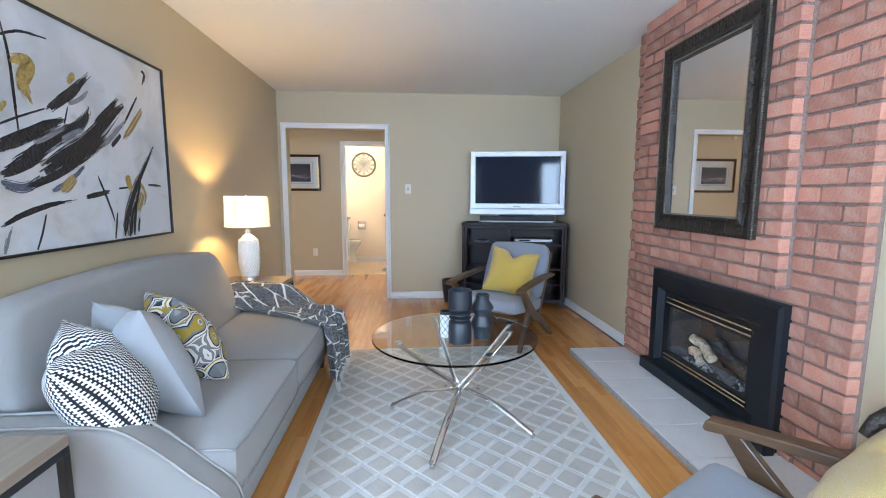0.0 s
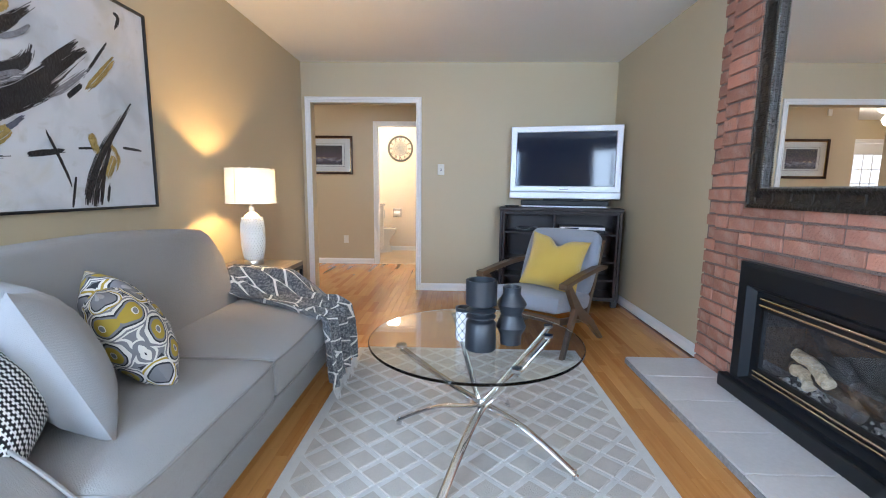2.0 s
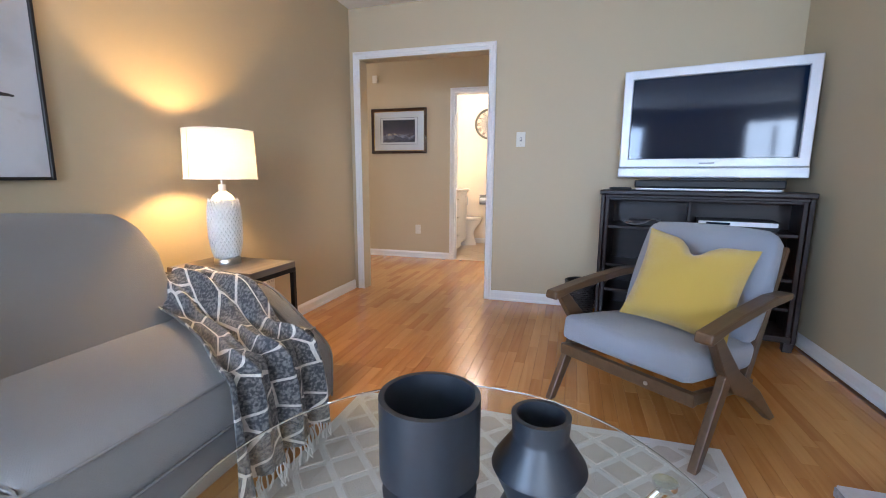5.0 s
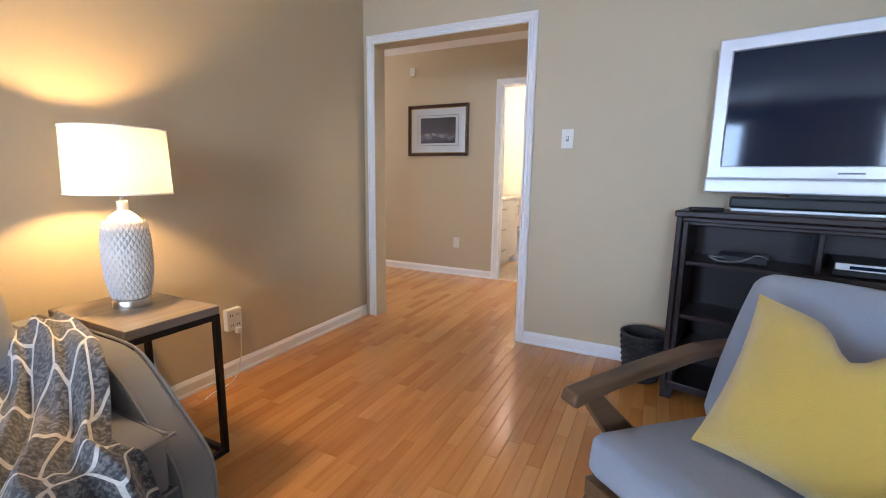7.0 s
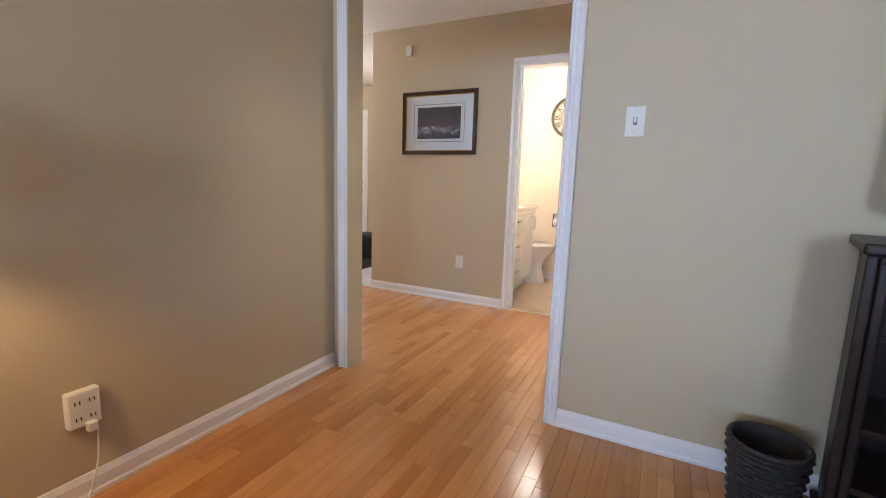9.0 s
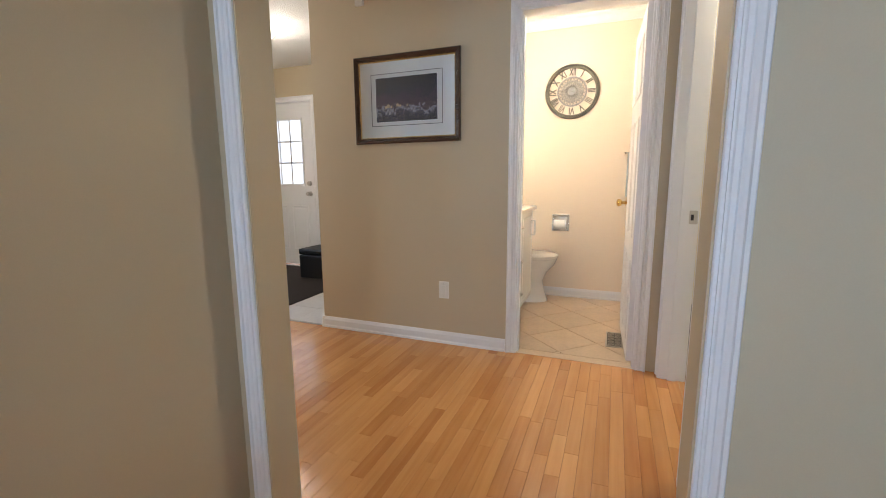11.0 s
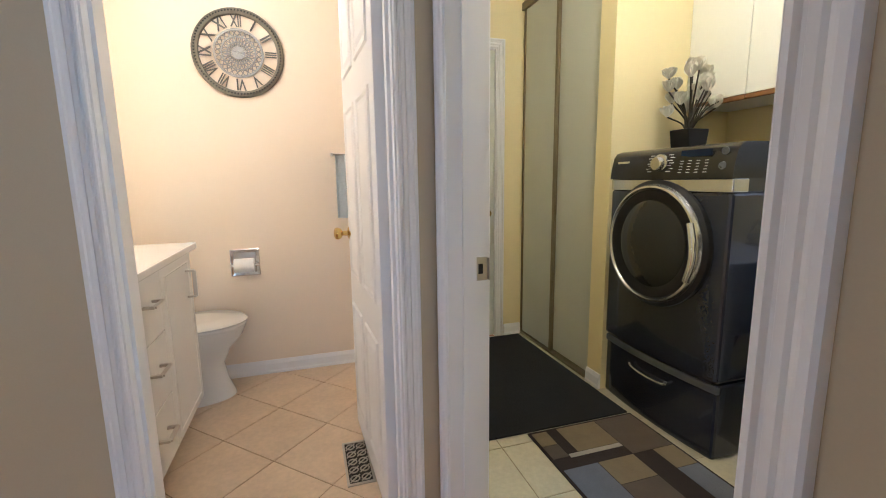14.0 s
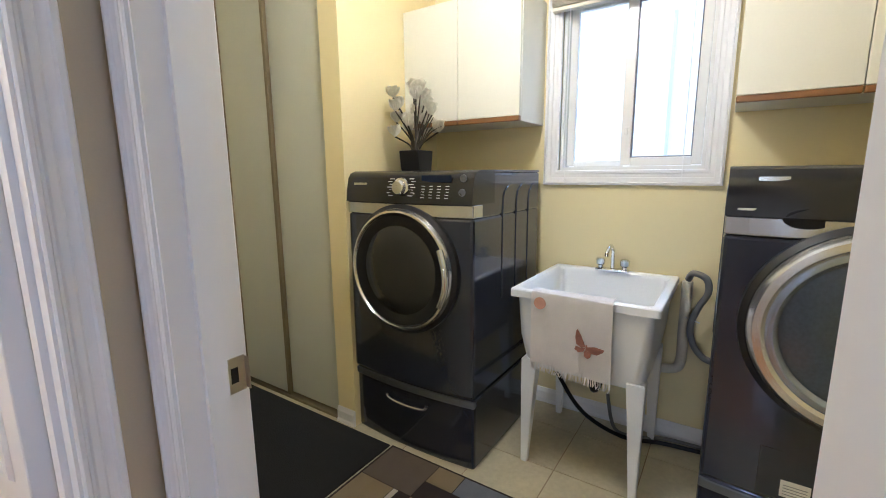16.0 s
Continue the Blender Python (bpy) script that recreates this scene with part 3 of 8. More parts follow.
def pillow_mesh(w, h, t, n=18, seed=0, notch=0.0):
    """A stuffed square cushion standing in the xz plane, corners drawn out, with UVs over its face."""
    bm = bmesh.new()
    uvl = bm.loops.layers.uv.new("UVMap")
    grid = {}
    for s in (1, -1):
        for i in range(n + 1):
            for j in range(n + 1):
                u, v = 2 * i / n - 1, 2 * j / n - 1
                edge = abs(u) == 1 or abs(v) == 1
                if edge and s == -1:
                    grid[s, i, j] = grid[1, i, j]
                    continue
                pin = 1 - 0.085 * (1 - abs(v) ** 2) * abs(u) ** 3
                pin2 = 1 - 0.10 * (1 - abs(u) ** 2) * abs(v) ** 3
                th = t / 2 * 1.12 * ((1 - abs(u) ** 2.3) * (1 - abs(v) ** 2.3)) ** 0.60
                x, z = u * w / 2 * pin, v * h / 2 * pin2
                if notch and v > 0:
                    z -= notch * math.exp(-(u / 0.22) ** 2) * v ** 2
                th *= 1 + 0.10 * noise.noise(Vector((u * 1.7 + seed, v * 1.7, s * 3.0)))
                th += 0.006 * noise.noise(Vector((u * 5 + seed, v * 5, s * 9.0))) * (1 - u ** 4) * (1 - v ** 4)
                grid[s, i, j] = bm.verts.new((x, s * th, z))
    for s in (1, -1):
        for i in range(n):
            for j in range(n):
                q = [grid[s, i, j], grid[s, i + 1, j], grid[s, i + 1, j + 1], grid[s, i, j + 1]]
                ij = [(i, j), (i + 1, j), (i + 1, j + 1), (i, j + 1)]
                if s == 1:
                    q, ij = q[::-1], ij[::-1]
                f = bm.faces.new(q)
                for lp, (a, b) in zip(f.loops, ij):
                    lp[uvl].uv = (a / n, b / n)
    return bm


def pillow(name, label, mat, at, w, h, t, rx, rz, ry=0, seed=0, notch=0.0, category="cushion"):
    ob = part(name, pillow_mesh(w, h, t, 18, seed, notch), mat, None, label, True, category=category)
    ob.matrix_world = pose(*at, rx, ry, rz)
    return ob


def structure(name, bm, mat, parent=None, smooth=False):
    return part(name, bm, mat, parent, "", smooth, "structure")


# ---- the large structure ----
H = 2.468
T = 0.12
WX, EX, NY = -1.0, 2.365, 5.90
structure("ground", boxes((-30, -30, -0.32, 30, 40, -0.22)), M["siding"])
# The south-end openings in both side walls are added to hold fill lamps.
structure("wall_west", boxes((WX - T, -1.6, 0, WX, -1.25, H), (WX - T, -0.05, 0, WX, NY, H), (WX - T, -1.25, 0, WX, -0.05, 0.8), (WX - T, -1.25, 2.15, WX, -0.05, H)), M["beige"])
structure("wall_east", boxes((EX, -1.6, 0, EX + T, -1.3, H), (EX, 0.2, 0, EX + T, 2.55, H), (EX, 3.38, 0, EX + T, NY, H), (EX, 2.55, 0.64, EX + T, 3.38, H), (EX, -1.3, 0, EX + T, 0.2, 0.8), (EX, -1.3, 2.15, EX + T, 0.2, H)), M["beige"])
structure("wall_south", boxes((WX - T, -1.72, 0, 1.2, -1.6, H), (2.2, -1.72, 0, EX + T, -1.6, H), (1.2, -1.72, 0, 2.2, -1.6, 0.7), (1.2, -1.72, 2.2, 2.2, -1.6, H)), M["beige"])
structure("wall_north", boxes((-4.35, NY, 0, -0.90, NY + T, H), (0.24, NY, 0, 2.46, NY + T, H), (-0.90, NY, 2.045, 0.24, NY + T, H)), M["beige"])
structure("ceiling", boxes((WX - T, -1.72, H, EX + T, NY + T, H + 0.1)), M["ceiling"])
structure("floor_base", boxes((-4.5, -1.72, -0.2, 2.6, 9.6, -0.012)), M["gap"])
structure("wall_hall", boxes((-1.95, 7.57, 0, -0.48, 7.69, H), (-0.48, 7.57, 2.045, 0.214, 7.69, H), (0.214, 7.57, 0, 0.345, 7.69, H)), M["beige"])
structure("wall_hall_east", boxes((0.345, NY + T, 0, 0.40, 6.665, H), (0.345, 6.665, 2.045, 0.40, 7.495, H), (0.345, 7.495, 0, 0.40, 7.69, H)), M["beige"])
structure("wall_laundry_west", boxes((0.40, NY + T, 0, 0.46, 6.665, H), (0.40, 6.665, 2.045, 0.46, 7.495, H), (0.40, 7.495, 0, 0.46, 9.2, H)), M["yellow"])
structure("ceiling_hall", boxes((-4.47, NY + T, H, 0.40, 7.57, H + 0.1)), M["ceiling"])
structure("ceiling_foyer", boxes((-4.47, 7.57, H, -1.83, 9.57, H + 0.1)), M["stipple"])
# The wide opening in this wall is added to hold the hall's fill lamp.
structure("wall_foyer_west", boxes((-4.47, NY, 0, -4.35, 6.15, H), (-4.47, 7.35, 0, -4.35, 9.57, H), (-4.47, 6.15, 0, -4.35, 7.35, 0.8), (-4.47, 6.15, 2.1, -4.35, 7.35, H)), M["beige"])
structure("wall_foyer_east", boxes((-1.95, 7.69, 0, -1.83, 9.45, H)), M["beige"])
structure("wall_foyer_north", boxes((-4.35, 9.45, 0, -4.33, 9.57, H), (-3.42, 9.45, 0, -1.83, 9.57, H), (-4.33, 9.45, 2.07, -3.42, 9.57, H)), M["beige"])
structure("wall_bath_north", boxes((-1.24, 9.07, 0, 0.34, 9.19, H)), M["cream"])
structure("wall_bath_west", boxes((-1.24, 7.69, 0, -1.12, 9.07, H)), M["cream"])
structure("wall_bath_east", boxes((0.34, 7.69, 0, 0.40, 9.2, H)), M["cream"])
structure("wall_bath_south", boxes((-1.12, 7.69, 0, -0.50, 7.70, H), (-0.50, 7.69, 2.11, 0.23, 7.70, H), (0.28, 7.69, 0, 0.34, 7.70, H)), M["cream"])
structure("ceiling_bath", boxes((-1.24, 7.69, H, 0.40, 9.2, H + 0.1)), M["stipple"])
structure("wall_laundry_north", boxes((0.46, 9.2, 0, 0.90, 9.32, H), (1.262, 9.2, 0, 2.34, 9.32, H), (0.90, 9.2, 2.03, 1.262, 9.32, H)), M["yellow"])
structure("wall_laundry_east", boxes((2.22, NY + T, 0, 2.34, 6.85, H), (2.22, 7.49, 0, 2.34, 9.2, H), (2.22, 6.85, 0, 2.34, 7.49, 1.28), (2.22, 6.85, 2.08, 2.34, 7.49, H)), M["yellow"])
structure("wall_laundry_closet", boxes((1.46, 8.24, 0, 2.22, 8.36, H), (1.46, 8.36, 2.335, 1.56, 9.2, H)), M["yellow"])
structure("wall_laundry_south", boxes((0.46, NY + T, 0, 2.22, NY + T + 0.01, H)), M["yellow"])
structure("ceiling_laundry", boxes((0.40, NY + T, H, 2.34, 9.32, H + 0.1)), M["ceiling"])
structure("backdrop_sky_south", boxes((-8, -9.0, -0.2, 9, -8.98, 7)), M["sky"])
structure("backdrop_sky_north", boxes((-9, 15.0, -0.2, 4, 15.02, 7)), M["sky"])


def base_run(name, x0, y0, x1, y1, nx, ny, h=0.082):
    """A skirting board along a wall, standing off it by its normal."""
    bm = bmesh.new()
    prof = [(0, 0), (0.016, 0), (0.016, 0.012), (0.012, 0.02), (0.012, h - 0.022), (0.006, h - 0.006), (0.004, h), (0, h)]
    r = []
    for x, y in ((x0, y0), (x1, y1)):
        r.append([bm.verts.new((x + nx * d, y + ny * d, z)) for d, z in prof])
    n = len(prof)
    for i in range(n):
        bm.faces.new((r[0][i], r[0][(i + 1) % n], r[1][(i + 1) % n], r[1][i]))
    bm.faces.new(r[0]); bm.faces.new(r[1][::-1])
    bmesh.ops.recalc_face_normals(bm, faces=bm.faces[:])
    return structure(name, bm, M["trim"])


base_run("baseboard_west", WX, -1.6, WX, 5.884, 1, 0)
base_run("baseboard_north", 0.302, NY, EX, NY, 0, -1)
base_run("baseboard_east", EX, 3.93, EX, 5.884, -1, 0)
base_run("baseboard_hall", -1.95, 7.57, -0.548, 7.57, 0, -1)
base_run("baseboard_hall_end", -1.95, 7.556, -1.95, 9.45, -1, 0)
base_run("baseboard_hall_east", 0.345, 6.10, 0.345, 6.60, -1, 0)
base_run("baseboard_hall_south", 0.303, NY + T, 0.345, NY + T, 0, 1)
base_run("baseboard_foyer", -4.35, 7.4, -4.35, 9.45, 1, 0, 0.10)
base_run("baseboard_bath", -1.12, 9.07, 0.34, 9.07, 0, -1)
base_run("baseboard_laundry_north", 1.325, 9.2, 1.46, 9.2, 0, -1)
base_run("baseboard_laundry_pier", 1.46, 8.24, 1.46, 8.36, -1, 0)
base_run("baseboard_laundry_east", 2.22, 6.03, 2.22, 8.24, -1, 0)


def casing(name, axis, face, out, a0, a1, top, depth, w=0.062, both=True):
    """The lining, stops and moulded trim of a door's opening. axis: the wall's normal; face: the near face; out: its sign."""
    def put(a, d, z):
        return (a, face + out * d, z) if axis == "y" else (face + out * d, a, z)

    def strip(poly):
        # poly: (offset from opening, standoff) round the three sides, mitred
        bm = bmesh.new()
        rings = []
        for ka, kz in ((0, 0), (0, 1), (1, 1), (1, 0)):
            ring = []
            for o, d in poly:
                a = a0 - o if ka == 0 else a1 + o
                z = 0.0 if kz == 0 else top + o
                ring.append(bm.verts.new(put(a, d, z)))
            rings.append(ring)
        for r0, r1 in zip(rings, rings[1:]):
            for i in range(len(poly)):
                j = (i + 1) % len(poly)
                bm.faces.new((r0[i], r0[j], r1[j], r1[i]))
        bm.faces.new(rings[0]); bm.faces.new(rings[-1][::-1])
        bmesh.ops.recalc_face_normals(bm, faces=bm.faces[:])
        return bm
    prof = [(0.004, 0), (0.004, 0.010), (0.007, 0.013), (0.013, 0.013), (0.016, 0.007), (0.020, 0.007), (0.023, 0.011), (0.032, 0.011), (0.036, 0.008), (0.042, 0.012), (w - 0.014, 0.014), (w - 0.011, 0.019), (w - 0.003, 0.019), (w, 0.014), (w, 0)]
    root = structure(name, strip(prof), M["trim"])
    if both:
        back = [(o, -depth - d) for o, d in prof]
        part("trim_back", strip(back), M["trim"], root, kind="structure")
    part("jamb", strip([(-0.001, 0.004), (0.006, 0.004), (0.006, -depth - 0.004), (-0.001, -depth - 0.004)]), M["trim"], root, kind="structure")
    return root


opening = casing("door_1_frame", "y", NY, -1, -0.90, 0.24, 2.045, T)
for ob in opening.children:
    if ob.name.startswith("jamb"):
        ob.data.materials[0] = M["beige"]
bathframe = casing("door_2_frame", "y", 7.57, -1, -0.48, 0.214, 2.045, T)
laundryframe = casing("door_3_frame", "x", 0.345, -1, 6.665, 7.495, 2.045, 0.115, 0.060)
casing("door_4_frame", "y", 9.45, -1, -4.30, -3.45, 2.06, 0.1)
casing("door_5_frame", "y", 9.2, -1, 0.925, 1.255, 2.03, 0.1, both=False)
part("stop", boxes((0.385, 7.484, 0, 0.425, 7.497, 2.035), (0.385, 6.663, 0, 0.425, 6.676, 2.035), (0.385, 6.676, 2.034, 0.425, 7.484, 2.047)), M["trim"], laundryframe, kind="structure")
part("stop", boxes((-0.482, 7.60, 0, -0.469, 7.635, 2.035), (0.203, 7.60, 0, 0.216, 7.635, 2.035)), M["trim"], bathframe, kind="structure")
part("strike_plate", boxes((0.424, 7.4905, 0.865, 0.462, 7.4925, 0.935), (0.4615, 7.478, 0.868, 0.4635, 7.4915, 0.932), bevel=0.0006, seg=1), M["nickel"], laundryframe, "brass strike plate")
part("strike_latch_hole", boxes((0.433, 7.4898, 0.885, 0.447, 7.4908, 0.915)), M["blackmetal"], laundryframe)


for ob in [laundryframe] + list(laundryframe.children) + [bpy.data.objects["wall_hall_east"], bpy.data.objects["wall_laundry_west"]]:
    for v in ob.data.vertices:
        if 6.2 < v.co.y < 7.0:
            v.co.y -= 0.045 * max(0.0, min(1.0, (0.464 - v.co.x) / 0.12))


# ---- windows ----
def window_frame(name, axis_x, y0, y1, z0, z1, w=0.072):
    prof = [(-w, 0.0), (-w, 0.022), (-w + 0.010, 0.026), (-w + 0.016, 0.016), (-0.040, 0.016), (-0.036, 0.012), (-0.020, 0.012), (-0.016, 0.017), (-0.004, 0.017), (0.0, 0.012), (0.0, -0.015)]
    bm = bmesh.new()
    loops = [[bm.verts.new(p) for p in ((axis_x - d, y0 + o, z0 + o), (axis_x - d, y1 - o, z0 + o), (axis_x - d, y1 - o, z1 - o), (axis_x - d, y0 + o, z1 - o))] for o, d in prof]
    for a, b in zip(loops, loops[1:]):
        for i in range(4):
            bm.faces.new((a[i], a[(i + 1) % 4], b[(i + 1) % 4], b[i]))
    bmesh.ops.recalc_face_normals(bm, faces=bm.faces[:])
    return structure(name, bm, M["trim"])


win = window_frame("window_1", 2.22, 6.85, 7.49, 1.28, 2.08)
part("window_frame", boxes((2.235, 6.85, 1.28, 2.335, 6.865, 2.08), (2.235, 7.475, 1.28, 2.335, 7.49, 2.08), (2.235, 6.865, 1.28, 2.335, 7.475, 1.295), (2.235, 6.865, 2.065, 2.335, 7.475, 2.08)), M["white"], win)
part("fixed_sash", boxes((2.285, 7.435, 1.30, 2.31, 7.472, 2.06), (2.285, 7.17, 1.30, 2.31, 7.20, 2.06), (2.285, 7.20, 1.295, 2.31, 7.435, 1.325), (2.285, 7.20, 2.035, 2.31, 7.435, 2.06), bevel=0.003), M["white"], win)
part("sliding_sash", boxes((2.25, 7.16, 1.30, 2.28, 7.205, 2.06), (2.25, 6.868, 1.30, 2.28, 6.905, 2.06), (2.25, 6.905, 1.297, 2.28, 7.16, 1.335), (2.25, 6.905, 2.025, 2.28, 7.16, 2.06), bevel=0.003), M["white"], win)
for yy, x in ((7.2, 2.297), (6.905, 2.265)):
    g = part("pane", boxes((x, yy, 1.32, x + 0.004, yy + (0.235 if yy > 7 else 0.255), 2.04)), M["glass"], win)
    g.visible_shadow = False
part("gasket", boxes((2.262, 6.905, 1.335, 2.272, 6.911, 2.025), (2.262, 7.154, 1.335, 2.272, 7.16, 2.025), (2.262, 6.911, 1.335, 2.272, 7.154, 1.341), (2.262, 6.911, 2.019, 2.272, 7.154, 2.025)), M["hose"], win, "dark glazing gasket")
part("latch", boxes((2.243, 7.175, 1.44, 2.25, 7.19, 1.47), (2.243, 7.175, 1.86, 2.25, 7.19, 1.89), bevel=0.002, seg=1), M["white"], win)
lw = structure("window_2", boxes((1.13, -1.6, 0.62, 1.2, -1.58, 2.28), (2.2, -1.6, 0.62, 2.27, -1.58, 2.28), (1.2, -1.6, 2.2, 2.2, -1.58, 2.28), (1.13, -1.6, 0.60, 2.27, -1.56, 0.64), bevel=0.004), M["trim"])
part("window_frame", boxes((1.2, -1.68, 0.7, 1.25, -1.62, 2.2), (2.15, -1.68, 0.7, 2.2, -1.62, 2.2), (1.67, -1.68, 0.7, 1.73, -1.62, 2.2), (1.25, -1.68, 0.7, 2.15, -1.62, 0.75), (1.25, -1.68, 2.15, 2.15, -1.62, 2.2)), M["white"], lw)
# the neighbour's wall outside the laundry window, glowing itself in place of daylight
nb = thing("neighbour_house", "pale self-glowing house wall with a louvred window, close outside", "house")
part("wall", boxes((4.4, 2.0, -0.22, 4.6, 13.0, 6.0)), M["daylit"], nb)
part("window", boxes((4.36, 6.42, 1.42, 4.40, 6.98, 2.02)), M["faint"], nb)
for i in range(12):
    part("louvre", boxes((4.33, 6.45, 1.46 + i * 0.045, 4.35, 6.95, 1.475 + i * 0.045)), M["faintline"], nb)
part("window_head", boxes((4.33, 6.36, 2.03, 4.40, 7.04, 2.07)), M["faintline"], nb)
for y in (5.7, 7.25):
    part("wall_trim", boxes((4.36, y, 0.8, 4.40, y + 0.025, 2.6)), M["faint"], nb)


# ---- doors ----
def panel_door(name, label, w, h, panels, mat, t=0.035):
    """A leaf from the hinge at the origin along +x; panels: x0, x1, z0, z1, raised on both sides."""
    root = thing(name, label, "door")
    bm = boxes((0, 0, 0.008, w, t, h), bevel=0.002, seg=1)
    leaf = part("leaf", bm, mat, root)
    for x0, x1, z0, z1 in panels:
        bm = bmesh.new()
        for s, y in ((-1, 0), (1, t)):
            def fr(o, d):
                return [(x0 + o, y + s * d, z0 + o), (x1 - o, y + s * d, z0 + o), (x1 - o, y + s * d, z1 - o), (x0 + o, y + s * d, z1 - o)]
            loops = [[bm.verts.new(p) for p in fr(o, d)] for o, d in ((0, 0.0005), (0.006, 0.007), (0.014, 0.007), (0.022, 0.001), (0.034, 0.001), (0.05, 0.006))]
            for a, b in zip(loops, loops[1:]):
                for i in range(4):
                    bm.faces.new((a[i], a[(i + 1) % 4], b[(i + 1) % 4], b[i]))
            bm.faces.new(loops[-1])
        bmesh.ops.recalc_face_normals(bm, faces=bm.faces[:])
        part("panel", bm, mat, root)
    return root


def knob(root, x, z, mat, t=0.035, sides=(1, -1)):
    k = None
    for s in sides:
        y = t if s == 1 else 0
        bm = lathe([(0.0, 0), (0.030, 0.0), (0.030, 0.004), (0.024, 0.010), (0.011, 0.014), (0.010, 0.034), (0.022, 0.042), (0.027, 0.055), (0.024, 0.066), (0.012, 0.072), (0.0, 0.073)], 20, axis="y")
        for v in bm.verts:
            v.co = Vector((v.co.x + x, y + s * v.co.y, v.co.z + z))
        bmesh.ops.recalc_face_normals(bm, faces=bm.faces[:])
        k = part("door_knob", bm, mat, root, "round brass knob", True)
    return k


six = [(0.07, 0.31, 0.12, 0.62), (0.38, 0.62, 0.12, 0.62), (0.07, 0.31, 0.75, 1.45), (0.38, 0.62, 0.75, 1.45), (0.07, 0.31, 1.57, 1.90), (0.38, 0.62, 1.57, 1.90)]
bd = panel_door("bathroom_door", "white six-panel door standing open, with a round brass knob", 0.685, 2.03, six, M["trim"])
knob(bd, 0.63, 0.93, M["brass"])
bd.matrix_world = pose(0.210, 7.665, 0, 0, 0, 92.5)
part("hinge", boxes((-0.004, -0.004, 0.25, 0.02, 0.0, 0.33), (-0.004, -0.004, 1.0, 0.02, 0.0, 1.08), (-0.004, -0.004, 1.7, 0.02, 0.0, 1.78)), M["nickel"], bd)

ld = panel_door("laundry_back_door", "plain pale flush door, closed, with a brass knob", 0.32, 2.02, [], M["closet"])
knob(ld, 0.245, 0.92, M["brass"], sides=(-1,))
ld.matrix_world = pose(0.93, 9.205, 0)

fd_panels = [(0.12, 0.39, 0.20, 0.78), (0.46, 0.73, 0.20, 0.78)]
fd = panel_door("front_door", "white front door, closed, with a nine-pane window and raised panels", 0.84, 2.05, fd_panels, M["trim"], 0.045)
fd.matrix_world = pose(-4.295, 9.47, 0)
part("window_frame", boxes((0.14, -0.012, 1.03, 0.70, 0.0, 1.055), (0.14, -0.012, 1.845, 0.70, 0.0, 1.87), (0.14, -0.012, 1.055, 0.165, 0.0, 1.845), (0.675, -0.012, 1.055, 0.70, 0.0, 1.845), bevel=0.003, seg=1), M["trim"], fd)
part("window_lattice", boxes(*[(0.165 + 0.17 * i - 0.010, -0.010, 1.055, 0.165 + 0.17 * i + 0.010, -0.001, 1.845) for i in (1, 2)],
     *[(0.165, -0.010, 1.055 + 0.263 * i - 0.010, 0.675, -0.001, 1.055 + 0.263 * i + 0.010) for i in (1, 2)]), M["trim"], fd)
# Self-glowing panes stand in for the daylight outside the front door.
for i in range(3):
    for j in range(3):
        part("pane", boxes((0.165 + 0.17 * i + 0.006, -0.004, 1.055 + 0.263 * j + 0.006, 0.165 + 0.17 * (i + 1) - 0.006, -0.002, 1.055 + 0.263 * (j + 1) - 0.006)), M["paneglow"], fd)
knob(fd, 0.77, 0.93, M["nickel"], 0.045, (-1,))
part("deadbolt", lathe([(0, -0.03), (0.028, -0.03), (0.030, -0.012), (0.032, 0)], 18, (0.77, 0, 1.06), "y"), M["nickel"], fd, smooth=True)


# ---- closet ----
cl = thing("closet_doors", "pair of pale sliding closet doors in dull bronze rails", "closet door")
part("top_rail", boxes((1.445, 8.36, 2.285, 1.50, 9.2, 2.335), bevel=0.003), M["closetrail"], cl)
part("bottom_rail", boxes((1.455, 8.36, 0.002, 1.51, 9.2, 0.018), bevel=0.002, seg=1), M["closetrail"], cl)
for x, y0, y1 in ((1.485, 8.36, 8.80), (1.465, 8.76, 9.19)):
    p = part("sliding_panel", boxes((x, y0 + 0.022, 0.03, x + 0.012, y1 - 0.022, 2.29)), M["closet"], cl)
    part("panel_edge", boxes((x - 0.006, y0, 0.02, x + 0.018, y0 + 0.024, 2.29), (x - 0.006, y1 - 0.024, 0.02, x + 0.018, y1, 2.29), bevel=0.003, seg=1), M["closetrail"], p)


# ---- crown moulding and ceiling lamps ----
bm = prism([(0, 0), (-0.07, 0), (-0.066, -0.015), (-0.04, -0.028), (-0.018, -0.06), (-0.012, -0.08), (0, -0.08)], "x", -1.12, 0.34)
for v in bm.verts:
    v.co.y += 9.07; v.co.z += H
structure("crown_moulding", bm, M["trim"])
bm = prism([(0, 0), (-0.07, 0), (-0.066, -0.015), (-0.04, -0.028), (-0.018, -0.06), (-0.012, -0.08), (0, -0.08)], "y", 7.70, 9.0)
for v in bm.verts:
    v.co.x += 0.34; v.co.z += H
structure("crown_moulding_side", bm, M["trim"])


def dome_lamp(name, label, x, y, r, drop=0.0):
    root = thing(name, label, "ceiling lamp", (x, y, H))
    part("collar", lathe([(0, 0), (r * 0.62, 0), (r * 0.66, -0.012), (r * 0.6, -0.025), (0, -0.025)], 32), M["white"], root, smooth=True)
    o = part("dome", lathe([(r * 0.55, -0.025), (r, -0.03), (r * 0.98, -0.05), (r * 0.8, -0.085), (r * 0.45, -0.108), (0, -0.115)], 36), M["dome"], root, "lit frosted glass", True)
    o.visible_shadow = False
    return root


